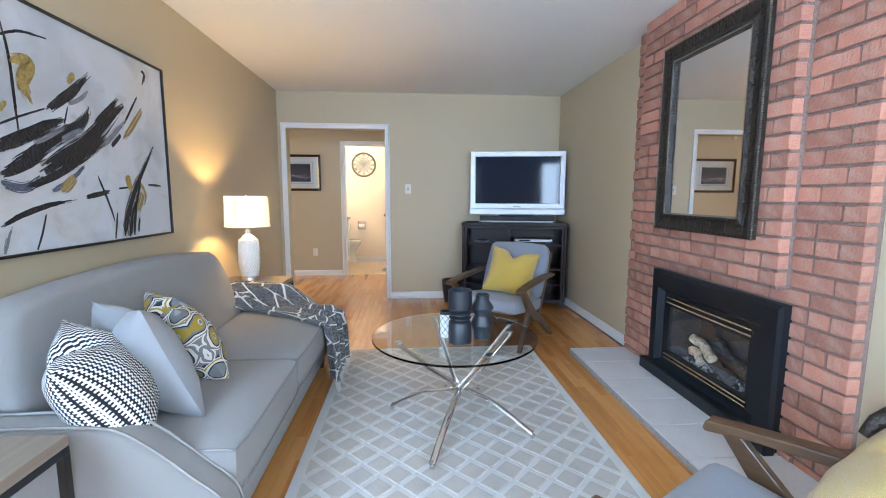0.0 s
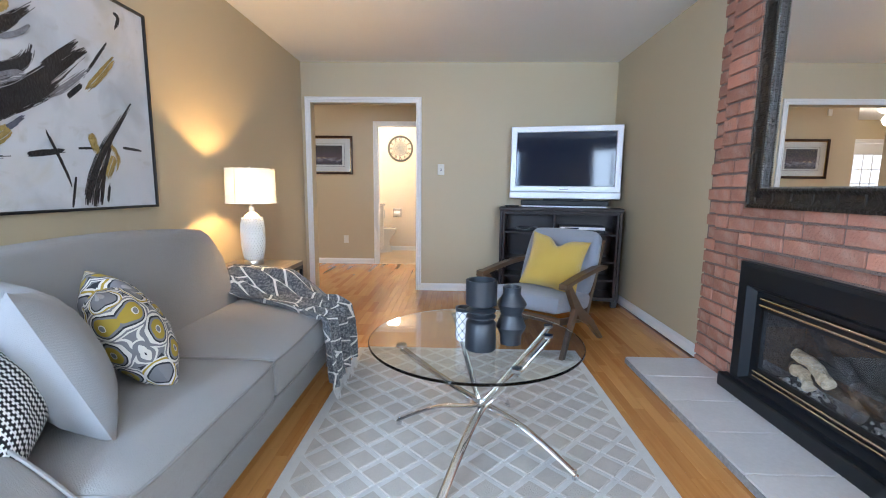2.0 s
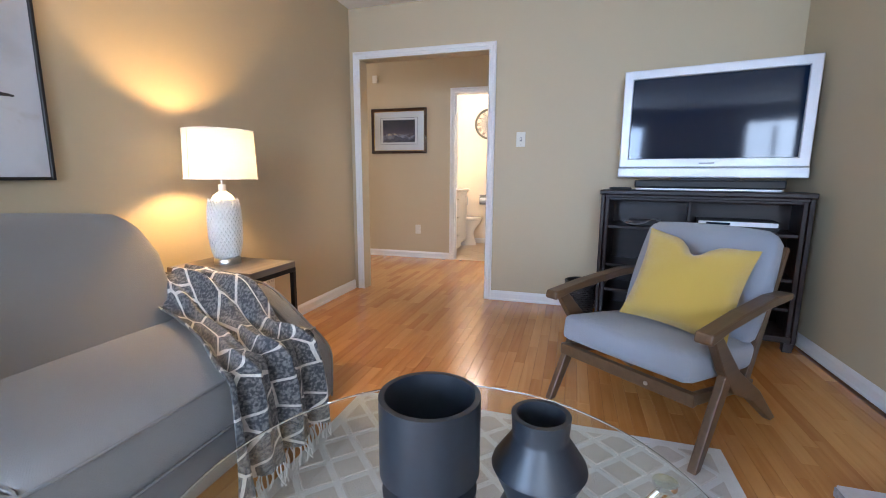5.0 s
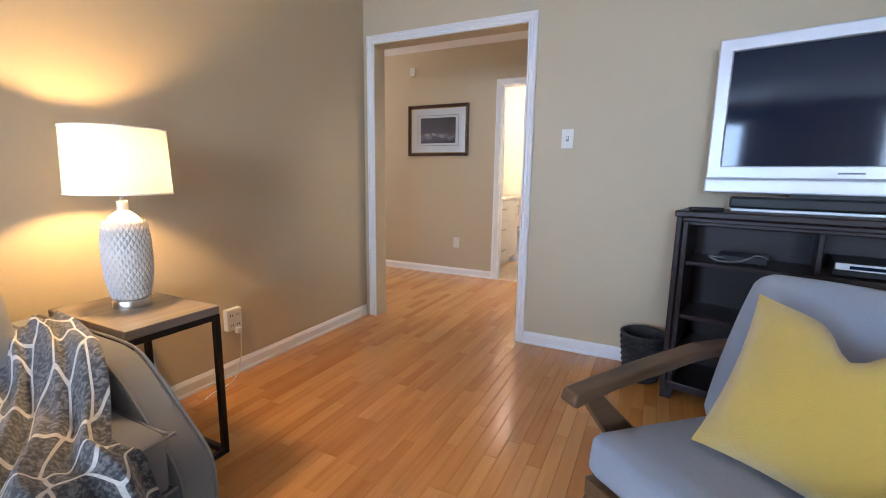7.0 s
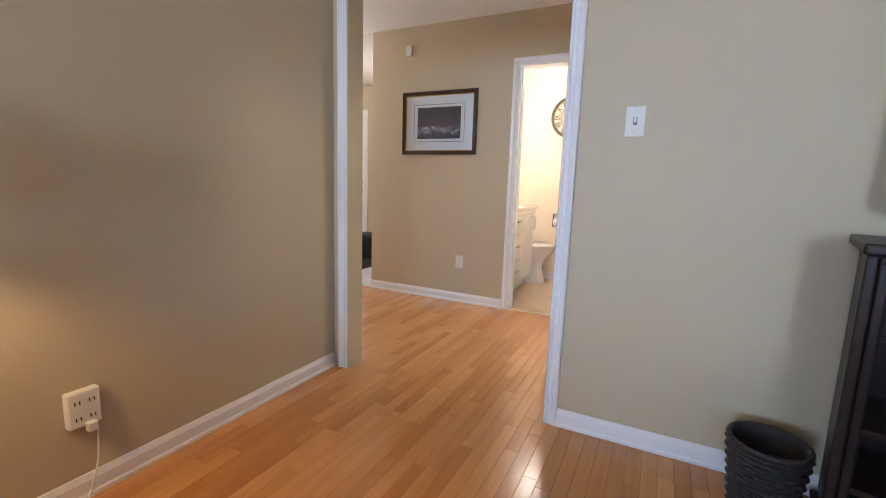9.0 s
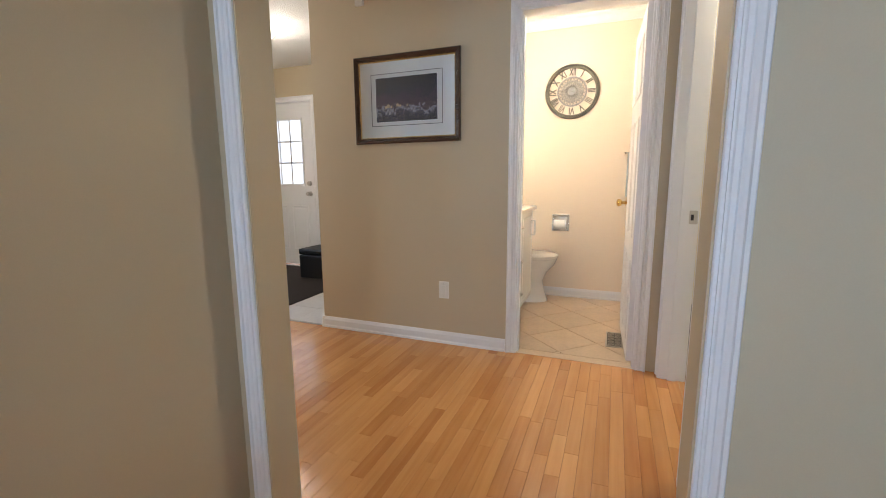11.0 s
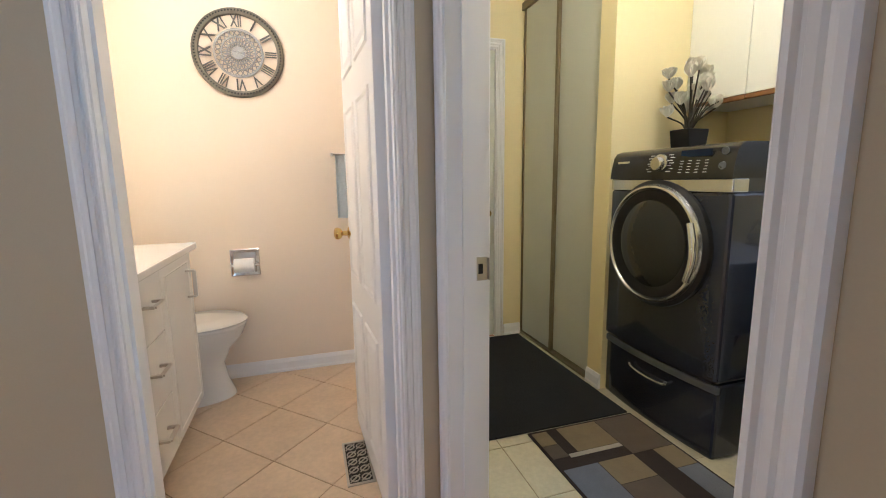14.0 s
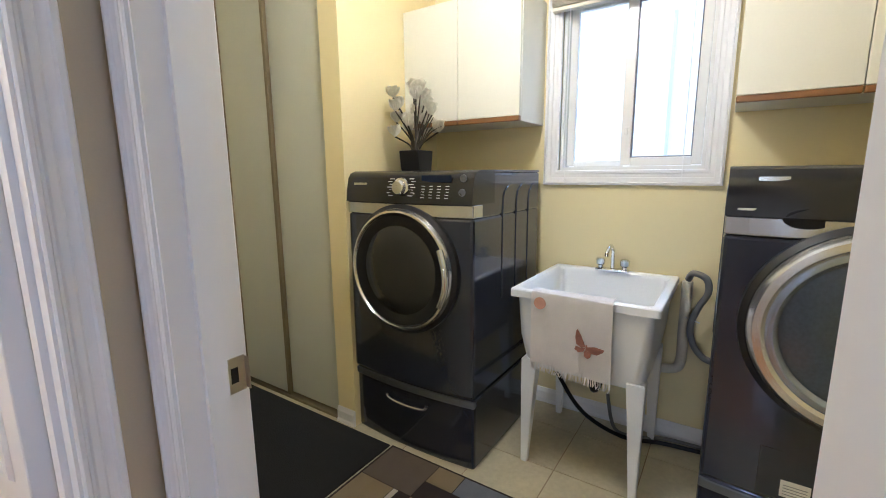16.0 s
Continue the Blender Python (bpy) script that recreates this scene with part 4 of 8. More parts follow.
dome_lamp("bath_ceiling_lamp", "small added glass ceiling lamp, lit, out of view in the laundry, over the bathroom", -0.38, 8.55, 0.12)
dome_lamp("foyer_ceiling_lamp", "added glass ceiling lamp, lit, out of view in the laundry, over the entrance", -2.95, 8.15, 0.17)
# Out-of-view lamp, added to carry the laundry's fill bulb.
dome_lamp("laundry_ceiling_lamp", "added glass ceiling lamp, lit, out of view in the laundry", 1.1, 7.4, 0.14)
# Unseen lamp, added over the hall to go with its fill bulb.
dome_lamp("hall_ceiling_lamp", "added glass ceiling lamp, lit, out of view over the hall", -2.9, 6.75, 0.15)


# ---- switches and sockets ----
def wall_plate(name, label, at, rz, toggle):
    root = thing(name, label, "switch" if toggle != "socket" else "socket", at, rz)
    part("plate", boxes((-0.036, -0.006, -0.058, 0.036, 0, 0.058), bevel=0.003), M["ivoryplastic"], root)
    if toggle == "rocker":
        part("rocker", boxes((-0.016, -0.010, -0.032, 0.016, -0.005, 0.032), bevel=0.002, seg=1), M["ivoryplastic"], root)
    else:
        part("toggle", boxes((-0.005, -0.016, -0.004, 0.005, -0.005, 0.014), bevel=0.001, seg=1), M["ivoryplastic"], root)
        part("slot", boxes((-0.008, -0.0075, -0.014, 0.008, -0.005, 0.016)), M["greystroke"], root)
    for z in (-0.042, 0.042):
        part("screw", lathe([(0, -0.0075), (0.003, -0.007), (0.003, -0.005)], 8, (0, 0, z), "y"), M["nickel"], root)
    return root


wall_plate("light_switch", "ivory toggle light switch on the beige wall beside the doorway", (0.515, NY, 1.347), 0, "toggle")
wall_plate("wall_switch", "ivory rocker plate low on the beige hall wall", (-0.968, 7.57, 0.372), 0, "rocker")
th = thing("thermostat", "small white box high on the beige hall wall", "thermostat", (-1.54, 7.57, 2.26))
part("case", boxes((-0.03, -0.022, -0.045, 0.03, 0, 0.045), bevel=0.004), M["ivoryplastic"], th)
ou = thing("outlet", "white multi-way socket block on the wall, with a plug and cord", "socket", (WX, 4.655, 0.325), 90)
part("block", boxes((-0.046, -0.035, -0.06, 0.046, 0, 0.06), bevel=0.006), M["ivoryplastic"], ou)
for x in (-0.02, 0.02):
    for z in (-0.03, 0.025):
        part("socket_slots", boxes((x - 0.008, -0.0365, z - 0.006, x - 0.005, -0.034, z + 0.006), (x + 0.005, -0.0365, z - 0.006, x + 0.008, -0.034, z + 0.006)), M["blackmetal"], ou)
part("plug", boxes((-0.005, -0.06, -0.075, 0.022, -0.035, -0.045), bevel=0.003), M["ivoryplastic"], ou)
cord = part("lamp_cord", tube([(-0.955, 4.68, 0.26), (-0.94, 4.66, 0.12), (-0.93, 4.6, 0.01), (-0.90, 4.45, 0.006), (-0.86, 4.25, 0.006), (-0.95, 4.21, 0.3), (-0.91, 4.18, 0.60)], 0.003, 6), M["ivoryplastic"], None, "thin clear lamp cord trailing on the floor by the wall", True, category="cord")


# ---- fireplace ----
hearth_tiles = []
CX, PX = 2.28, 2.205          # the breast's face and the proud upper panel's face
core = structure("fireplace_wall", boxes((CX + 0.010, 2.14, 0, EX, 2.42, H), (CX + 0.010, 3.48, 0, EX, 3.905, H), (CX + 0.010, 2.42, 0.75, EX, 3.48, H), (PX + 0.010, 2.435, 0.84, CX + 0.01, 3.69, H)), M["mortar"])
hr = structure("hearth", boxes((1.822, 1.75, 0.002, 2.29, 3.898, 0.036), bevel=0.003), M["edgegrout"])

fi = thing("gas_fireplace_insert", "black steel gas fireplace with brass trim, set in red brick", "fireplace")
FX = 2.235
y0, y1, z0, z1 = 2.412, 3.488, 0.046, 0.766
a0, a1, b0, b1 = 2.603, 3.33, 0.165, 0.603
bm = bmesh.new()
def ring4(x, u0, u1, w0, w1):
    return [bm.verts.new(p) for p in ((x, u0, w0), (x, u1, w0), (x, u1, w1), (x, u0, w1))]
rs = [ring4(CX + 0.01, y0, y1, z0, z1), ring4(FX + 0.012, y0, y1, z0, z1), ring4(FX, y0 + 0.02, y1 - 0.02, z0 + 0.02, z1 - 0.02),
      ring4(FX, a0 - 0.075, a1 + 0.075, b0 - 0.03, b1 + 0.045), ring4(FX + 0.035, a0 - 0.04, a1 + 0.04, b0 - 0.01, b1 + 0.02), ring4(FX + 0.035, a0, a1, b0, b1), ring4(FX + 0.06, a0, a1, b0, b1)]
for a, b in zip(rs, rs[1:]):
    for i in range(4):
        bm.faces.new((a[i], a[(i + 1) % 4], b[(i + 1) % 4], b[i]))
bmesh.ops.recalc_face_normals(bm, faces=bm.faces[:])
part("surround", bm, M["blackpaint"], fi)
part("bottom_ledge", boxes((FX - 0.04, y0 - 0.02, z0 - 0.006, FX + 0.02, y1 + 0.03, z0 + 0.075), bevel=0.01), M["blackpaint"], fi)
part("firebox", boxes((FX + 0.30, a0 - 0.03, b0 - 0.04, FX + 0.31, a1 + 0.03, b1 + 0.02), (FX + 0.06, a0 - 0.04, b0 - 0.04, FX + 0.30, a0 - 0.03, b1), (FX + 0.06, a1 + 0.03, b0 - 0.04, FX + 0.30, a1 + 0.04, b1), (FX + 0.06, a0 - 0.03, b0 - 0.06, FX + 0.30, a1 + 0.03, b0 - 0.04), (FX + 0.06, a0, b1 + 0.001, FX + 0.30, a1, b1 + 0.02)), M["char"], fi, "sooty firebox")
for z in (b1 - 0.012, b1 - 0.045):
    part("brass_bar", tube([(FX + 0.028, a0, z), (FX + 0.028, a1, z)], 0.007, 10), M["palebrass"], fi, "polished brass bar", True)
part("louvre", boxes((FX + 0.03, a0, b1 - 0.036, FX + 0.05, a1, b1 - 0.021)), M["blackmetal"], fi)
for z in (b0 + 0.014, b0 + 0.038):
    part("brass_bar", tube([(FX + 0.028, a0, z), (FX + 0.028, a1, z)], 0.006, 10), M["palebrass"], fi, "polished brass bar", True)
part("glass_frame", boxes((FX + 0.036, a0, b0 + 0.05, FX + 0.05, a0 + 0.022, b1 - 0.055), (FX + 0.036, a1 - 0.022, b0 + 0.05, FX + 0.05, a1, b1 - 0.055), (FX + 0.036, a0, b0 + 0.045, FX + 0.05, a1, b0 + 0.065), (FX + 0.036, a0, b1 - 0.07, FX + 0.05, a1, b1 - 0.055)), M["blackmetal"], fi)
g = part("glass", boxes((FX + 0.046, a0 + 0.02, b0 + 0.06, FX + 0.049, a1 - 0.02, b1 - 0.065)), M["glass"], fi, "clear fireplace glass")
g.visible_shadow = False


def log(ya, xa, za, yb, xb, zb, r, mat, seed):
    bm = tube([(xa, ya, za), ((xa + xb) / 2 + 0.01, (ya + yb) / 2, (za + zb) / 2 + 0.012), (xb, yb, zb)], r, 12)
    for v in bm.verts:
        v.co += Vector((noise.noise(v.co * 22 + Vector((seed, 0, 0))), noise.noise(v.co * 22 + Vector((0, seed, 0))), noise.noise(v.co * 22 + Vector((0, 0, seed))))) * 0.012
    part("log", bm, mat, fi, "imitation log", True)


log(2.80, FX + 0.10, 0.235, 3.22, FX + 0.16, 0.27, 0.034, M["char"], 1)
log(2.95, FX + 0.09, 0.30, 3.22, FX + 0.16, 0.34, 0.028, M["log"], 2)
log(3.06, FX + 0.10, 0.245, 3.20, FX + 0.14, 0.27, 0.030, M["log"], 3)
log(2.88, FX + 0.14, 0.33, 3.08, FX + 0.20, 0.38, 0.024, M["char"], 4)
log(2.76, FX + 0.18, 0.27, 3.16, FX + 0.22, 0.30, 0.036, M["char"], 5)
bm = bmesh.new()
for i in range(90):
    c = Vector((FX + random.uniform(0.075, 0.2), random.uniform(a0 + 0.1, a1 - 0.1), 0.20 + random.uniform(0, 0.012)))
    bmesh.ops.create_icosphere(bm, subdivisions=1, radius=random.uniform(0.006, 0.014), matrix=Matrix.Translation(c))
part("embers", bm, M["ember"], fi, "grey ember chips", kind="stuff")
part("burner_tray", boxes((FX + 0.065, a0 + 0.05, 0.12, FX + 0.25, a1 - 0.05, 0.198)), M["char"], fi)

# ---- mirror ----
mi = thing("wall_mirror", "large mirror in a wide beaded bronze frame on the brick wall", "mirror")
my0, my1, mz0, mz1 = 2.56, 3.385, 1.058, 2.19
def frame_loops(x_of, y0, y1, z0, z1, prof):
    bm = bmesh.new()
    loops = []
    for o, d in prof:
        loops.append([bm.verts.new(p) for p in ((x_of - d, y0 + o, z0 + o), (x_of - d, y1 - o, z0 + o), (x_of - d, y1 - o, z1 - o), (x_of - d, y0 + o, z1 - o))])
    for a, b in zip(loops, loops[1:]):
        for i in range(4):
            bm.faces.new((a[i], a[(i + 1) % 4], b[(i + 1) % 4], b[i]))
    bmesh.ops.recalc_face_normals(bm, faces=bm.faces[:])
    return bm
part("frame", frame_loops(PX - 0.006, my0, my1, mz0, mz1, [(0, 0), (0, 0.03), (0.012, 0.034), (0.02, 0.028), (0.045, 0.020), (0.068, 0.022), (0.086, 0.034), (0.096, 0.030), (0.101, 0.012), (0.101, 0.004)]), M["bronze"], mi)
for k, (p, q) in enumerate((((my0 + 0.06, mz0), (my0 + 0.06, mz1)), ((my1 - 0.06, mz0), (my1 - 0.06, mz1)), ((my0, mz0 + 0.06), (my1, mz0 + 0.06)), ((my0, mz1 - 0.06), (my1, mz1 - 0.06)))):
    bm = bmesh.new()
    L = math.hypot(q[0] - p[0], q[1] - p[1]); n = int(L / 0.11)
    for i in range(n):
        t = (i + 0.5) / n
        y, z = p[0] + (q[0] - p[0]) * t, p[1] + (q[1] - p[1]) * t
        if k < 2:
            tube([(PX - 0.030, y - 0.042, z), (PX - 0.030, y + 0.042, z)], 0.0045, 6, bm=bm)
        else:
            tube([(PX - 0.030, y, z - 0.042), (PX - 0.030, y, z + 0.042)], 0.0045, 6, bm=bm)
    part("frame_band", bm, M["bronze"], mi, kind="stuff")
bm = bmesh.new()
for (ya, za, yb, zb) in ((my0 + 0.098, mz0 + 0.098, my0 + 0.098, mz1 - 0.098), (my1 - 0.098, mz0 + 0.098, my1 - 0.098, mz1 - 0.098), (my0 + 0.098, mz0 + 0.098, my1 - 0.098, mz0 + 0.098), (my0 + 0.098, mz1 - 0.098, my1 - 0.098, mz1 - 0.098), (my0 - 0.002, mz0, my0 - 0.002, mz1), (my1 + 0.002, mz0, my1 + 0.002, mz1)):
    L = math.hypot(yb - ya, zb - za); n = int(L / 0.012)
    for i in range(n + 1):
        t = i / n
        bmesh.ops.create_icosphere(bm, subdivisions=1, radius=0.0062, matrix=Matrix.Translation((PX - 0.034, ya + (yb - ya) * t, za + (zb - za) * t)))
part("beading", bm, M["silverleaf"], mi, "worn silver beading", True, kind="stuff")
part("mirror_glass", boxes((PX - 0.012, my0 + 0.095, mz0 + 0.095, PX - 0.008, my1 - 0.095, mz1 - 0.095)), M["mirror"], mi, "silvered mirror glass")


# ---- rug ----
rug = thing("area_rug", "beige wool rug with an ivory diamond lattice on the floor", "rug")
RX0, RX1, RY0, RY1 = 0.005, 1.54, 1.62, 4.06
part("rug_ground", boxes((RX0, RY0, 0.0005, RX1, RY1, 0.009), bevel=0.003), M["rugline"], rug)
bm = bmesh.new()
PXX, PYY = 0.170, 0.170
nx, ny = 9, 14
for i in range(-1, 2 * nx + 2):
    for j in range(-1, 2 * ny + 2):
        if (i + j) % 2:
            continue
        cx, cy = RX0 + 0.045 + (i + 0.0) * PXX / 2, RY0 + 0.045 + (j + 0.0) * PYY / 2
        poly = [(cx, cy - PYY * 0.40), (cx + PXX * 0.40, cy), (cx, cy + PYY * 0.40), (cx - PXX * 0.40, cy)]
        lo = (RX0 + 0.05, RY0 + 0.05); hi = (RX1 - 0.05, RY1 - 0.05)
        def clip(ps, ax, val, keep):
            out = []
            for a, b in zip(ps, ps[1:] + ps[:1]):
                ia, ib = (a[ax] - val) * keep >= 0, (b[ax] - val) * keep >= 0
                if ia:
                    out.append(a)
                if ia != ib:
                    t = (val - a[ax]) / (b[ax] - a[ax])
                    out.append((a[0] + (b[0] - a[0]) * t, a[1] + (b[1] - a[1]) * t))
            return out
        for ax in (0, 1):
            if poly:
                poly = clip(poly, ax, lo[ax], 1)
            if poly:
                poly = clip(poly, ax, hi[ax], -1)
        if len(poly) < 3:
            continue
        mx, my = sum(p[0] for p in poly) / len(poly), sum(p[1] for p in poly) / len(poly)
        r0 = [bm.verts.new((x, y, 0.0085)) for x, y in poly]
        r1 = [bm.verts.new((mx + (x - mx) * 0.93, my + (y - my) * 0.93, 0.0135)) for x, y in poly]
        for k in range(len(poly)):
            q = (k + 1) % len(poly)
            bm.faces.new((r0[k], r0[q], r1[q], r1[k]))
        bm.faces.new(r1)
part("lattice_tuft", bm, M["rug"], rug, "tufted beige diamonds", kind="stuff")


# ---- sofa ----
so = thing("sofa", "grey linen sofa with a curved back and sloping arms", "sofa")
arm = [(-0.955, 0.10), (-0.955, 0.585), (-0.60, 0.59), (-0.40, 0.585), (-0.32, 0.568), (-0.25, 0.525), (-0.18, 0.468), (-0.12, 0.415), (-0.06, 0.365), (-0.025, 0.32), (-0.014, 0.26), (-0.02, 0.10)]
SY0, SY1 = 1.86, 3.84
for a, b in ((SY0, SY0 + 0.105), (SY1 - 0.105, SY1)):
    ob = part("arm", prism(arm, "y", a, b, 0.022, 3), M["sofa"], so, smooth=True)
    for y in (a + 0.006, b - 0.006):
        part("piping", tube([(x * 0.985 - 0.004, y, z + 0.001 if z > 0.3 else z) for x, z in arm[1:]], 0.005, 6), M["piping"], ob, smooth=True)
yc = (SY0 + SY1) / 2
outline = []
for i in range(25):
    t = -1 + 2 * i / 24
    y = yc + t * (SY1 - SY0 - 0.30) / 2
    z = 0.925 - 0.05 * abs(t) ** 2 - 0.16 * max(0, (abs(t) - 0.84) / 0.16) ** 2.2
    outline.append((y, z))
outline = [(SY0 + 0.12, 0.28)] + outline + [(SY1 - 0.12, 0.28)]
bm = prism(outline, "x", -0.13, 0.10, 0.045, 4)
for v in bm.verts:
    k = (v.co.z - 0.28) / 0.65
    v.co.x = -0.72 + v.co.x * (1 - 0.25 * k) - 0.13 * k
part("backrest", bm, M["sofa"], so, smooth=True)
part("frame", boxes((-0.93, SY0 + 0.10, 0.09, -0.085, SY1 - 0.10, 0.30), bevel=0.012), M["sofa"], so, "upholstered base", True)
for a, b in ((SY0 + 0.105, 2.755), (2.76, SY1 - 0.105)):
    cu = part("seat_cushion", soft_block(-0.66, a + 0.003, 0.275, -0.03, b - 0.003, 0.455, 0.035, 0.018, 14), M["sofa"], so, smooth=True)
    for z in (0.288, 0.440):
        part("piping", tube([(-0.6, a + 0.006, z), (-0.10, a + 0.006, z), (-0.032, a + 0.03, z), (-0.024, (a + b) / 2, z + 0.003), (-0.032, b - 0.03, z), (-0.10, b - 0.006, z), (-0.6, b - 0.006, z)], 0.0045, 6), M["piping"], cu, smooth=True)
for x in (-0.88, -0.12):
    for y in (SY0 + 0.1, SY1 - 0.1):
        part("leg", lathe([(0, 0), (0.018, 0), (0.026, 0.09), (0, 0.09)], 12, (x, y, 0.001)), M["walnut"], so, smooth=True)

def leaning_cushion(name, label, mat, back_top, front_top, front_bottom, t, seed, notch):
    """A square cushion set by three of its corners."""
    p1, p2, p3 = Vector(back_top), Vector(front_top), Vector(front_bottom)
    x = (p2 - p1).normalized()
    z = p2 - p3; z = (z - x * z.dot(x)).normalized()
    y = z.cross(x)
    side = ((p2 - p1).length + (p2 - p3).length) / 2
    ob = part(name, pillow_mesh(side, side, t, 20, seed, notch), mat, None, label, True, category="cushion", group="cushions on the sofa")
    m = Matrix((x, y, z)).transposed().to_4x4()
    m.translation = (p1 + p3) / 2
    ob.matrix_world = m
    return ob


leaning_cushion("check_cushion", "black and white woven check cushion leaning on the sofa back", M["check"], (-0.66, 2.15, 0.845), (-0.44, 1.80, 0.79), (-0.260, 1.905, 0.448), 0.21, 1, 0.05)
leaning_cushion("grey_cushion", "plain pale blue-grey cushion leaning on the sofa back", M["greycloth"], (-0.698, 2.339, 0.855), (-0.335, 2.037, 0.892), (-0.205, 2.146, 0.452), 0.19, 2, 0.09)
leaning_cushion("ring_cushion", "ivory cushion with mustard, grey and black rings on the sofa", M["retro"], (-0.683, 2.631, 0.835), (-0.382, 2.33, 0.818), (-0.240, 2.462, 0.434), 0.19, 3, 0.06)


# ---- throw blanket over the far arm ----
def throw():
    bm = bmesh.new()
    uvl = bm.loops.layers.uv.new("UVMap")
    nu, nv = 90, 54
    line = [(-0.74, 3.72, 0.10), (-0.58, 3.68, 0.12), (-0.40, 3.61, 0.145), (-0.22, 3.53, 0.165), (-0.08, 3.45, 0.18), (-0.01, 3.43, 0.205), (0.03, 3.42, 0.222), (0.045, 3.42, 0.235), (0.05, 3.42, 0.24), (0.055, 3.415, 0.24), (0.06, 3.41, 0.24)]
    drop = [0, 0, 0, 0, 0, 0.0, 0.035, 0.12, 0.20, 0.28, 0.355]
    def smooth(a):
        a = max(0.0, min(1.0, a))
        return a * a * (3 - 2 * a)
    g = {}
    for i in range(nu + 1):
        t = i / nu
        f = t * (len(line) - 1); k = min(int(f), len(line) - 2); q = f - k
        x, yc, hw = [line[k][c] * (1 - q) + line[k + 1][c] * q for c in range(3)]
        d = drop[k] * (1 - q) + drop[k + 1] * q
        hang = smooth((t - 0.48) / 0.12)
        for j in range(nv + 1):
            s = j / nv
            y = yc + (s - 0.5) * 2 * hw + 0.010 * math.sin(t * 9) * (1 - hang)
            fold = math.sin(s * 21 + 1.6 * math.sin(t * 3.2) + 0.8) + 0.55 * math.sin(s * 39 - t * 4 + 2)
            arm_top = 0.612 - 0.16 * smooth((x + 0.33) / 0.30)
            under = 0.474 + (arm_top - 0.474) * smooth((y - 3.585) / 0.15)
            amp = 0.015 + 0.010 * smooth(t * 2)
            if hang <= 0:
                p = Vector((x, y, under + 0.016 + amp * fold * 0.75))
            else:
                z0_ = under + 0.016 + amp * fold * 0.75 * (1 - hang)
                p = Vector((x + hang * (0.012 + amp * fold), y, z0_ * (1 - smooth(d / 0.05)) + (0.478 - d) * smooth(d / 0.05)))
            g[i, j] = bm.verts.new(p)
    for i in range(nu):
        for j in range(nv):
            f = bm.faces.new((g[i, j], g[i + 1, j], g[i + 1, j + 1], g[i, j + 1]))
            for lp, (a, b) in zip(f.loops, ((i, j), (i + 1, j), (i + 1, j + 1), (i, j + 1))):
                lp[uvl].uv = (b / nv, a / nu * 2.0)
    bmesh.ops.recalc_face_normals(bm, faces=bm.faces[:])
    bmesh.ops.solidify(bm, geom=bm.faces[:], thickness=0.006)
    return bm


tw = thing("throw_blanket", "charcoal throw with ivory net pattern and fringe over the sofa arm", "blanket")
part("cloth", throw(), M["throw"], tw, smooth=True)
bm = bmesh.new()
rr = random.Random(5)
for i in range(44):
    y = 3.175 + i * 0.0108
    x = 0.075 + 0.014 * math.sin(i * 0.5)
    tube([(x, y, 0.13), (x + rr.uniform(-0.006, 0.012), y + rr.uniform(-0.01, 0.01), 0.10), (x + rr.uniform(-0.01, 0.02), y + rr.uniform(-0.018, 0.018), 0.055 + rr.uniform(-0.01, 0.015))], 0.0028, 4, bm=bm)
part("fringe", bm, M["rugline"], tw, "ivory fringe", kind="stuff")


# ---- side tables and lamp ----
def frame_table(name, label, x0, x1, y0, y1, h):
    root = thing(name, label, "side table", group="side tables beside the sofa")
    part("tabletop", boxes((x0, y0, h - 0.032, x1, y1, h), bevel=0.003), M["greywood"], root)
    s = 0.022
    for z in (s / 2 + 0.001, h - 0.032 - s / 2):
        rows = [(x0, y0, z - s / 2, x1, y0 + s, z + s / 2), (x0, y1 - s, z - s / 2, x1, y1, z + s / 2), (x0, y0 + s, z - s / 2, x0 + s, y1 - s, z + s / 2), (x1 - s, y0 + s, z - s / 2, x1, y1 - s, z + s / 2)]
        part("frame", boxes(*rows, bevel=0.001, seg=1), M["blackmetal"], root)
    for x in (x0, x1 - s):
        for y in (y0, y1 - s):
            part("leg", boxes((x + 0.0003, y + 0.0003, s, x + s - 0.0003, y + s - 0.0003, h - 0.032 - s)), M["blackmetal"], root)
    return root


frame_table("side_table", "grey-brown wood side table on a thin black metal frame", -0.90, -0.42, 3.846, 4.175, 0.612)
frame_table("side_table", "grey-brown wood side table on a thin black metal frame", -0.93, -0.40, 1.36, 1.79, 0.612)

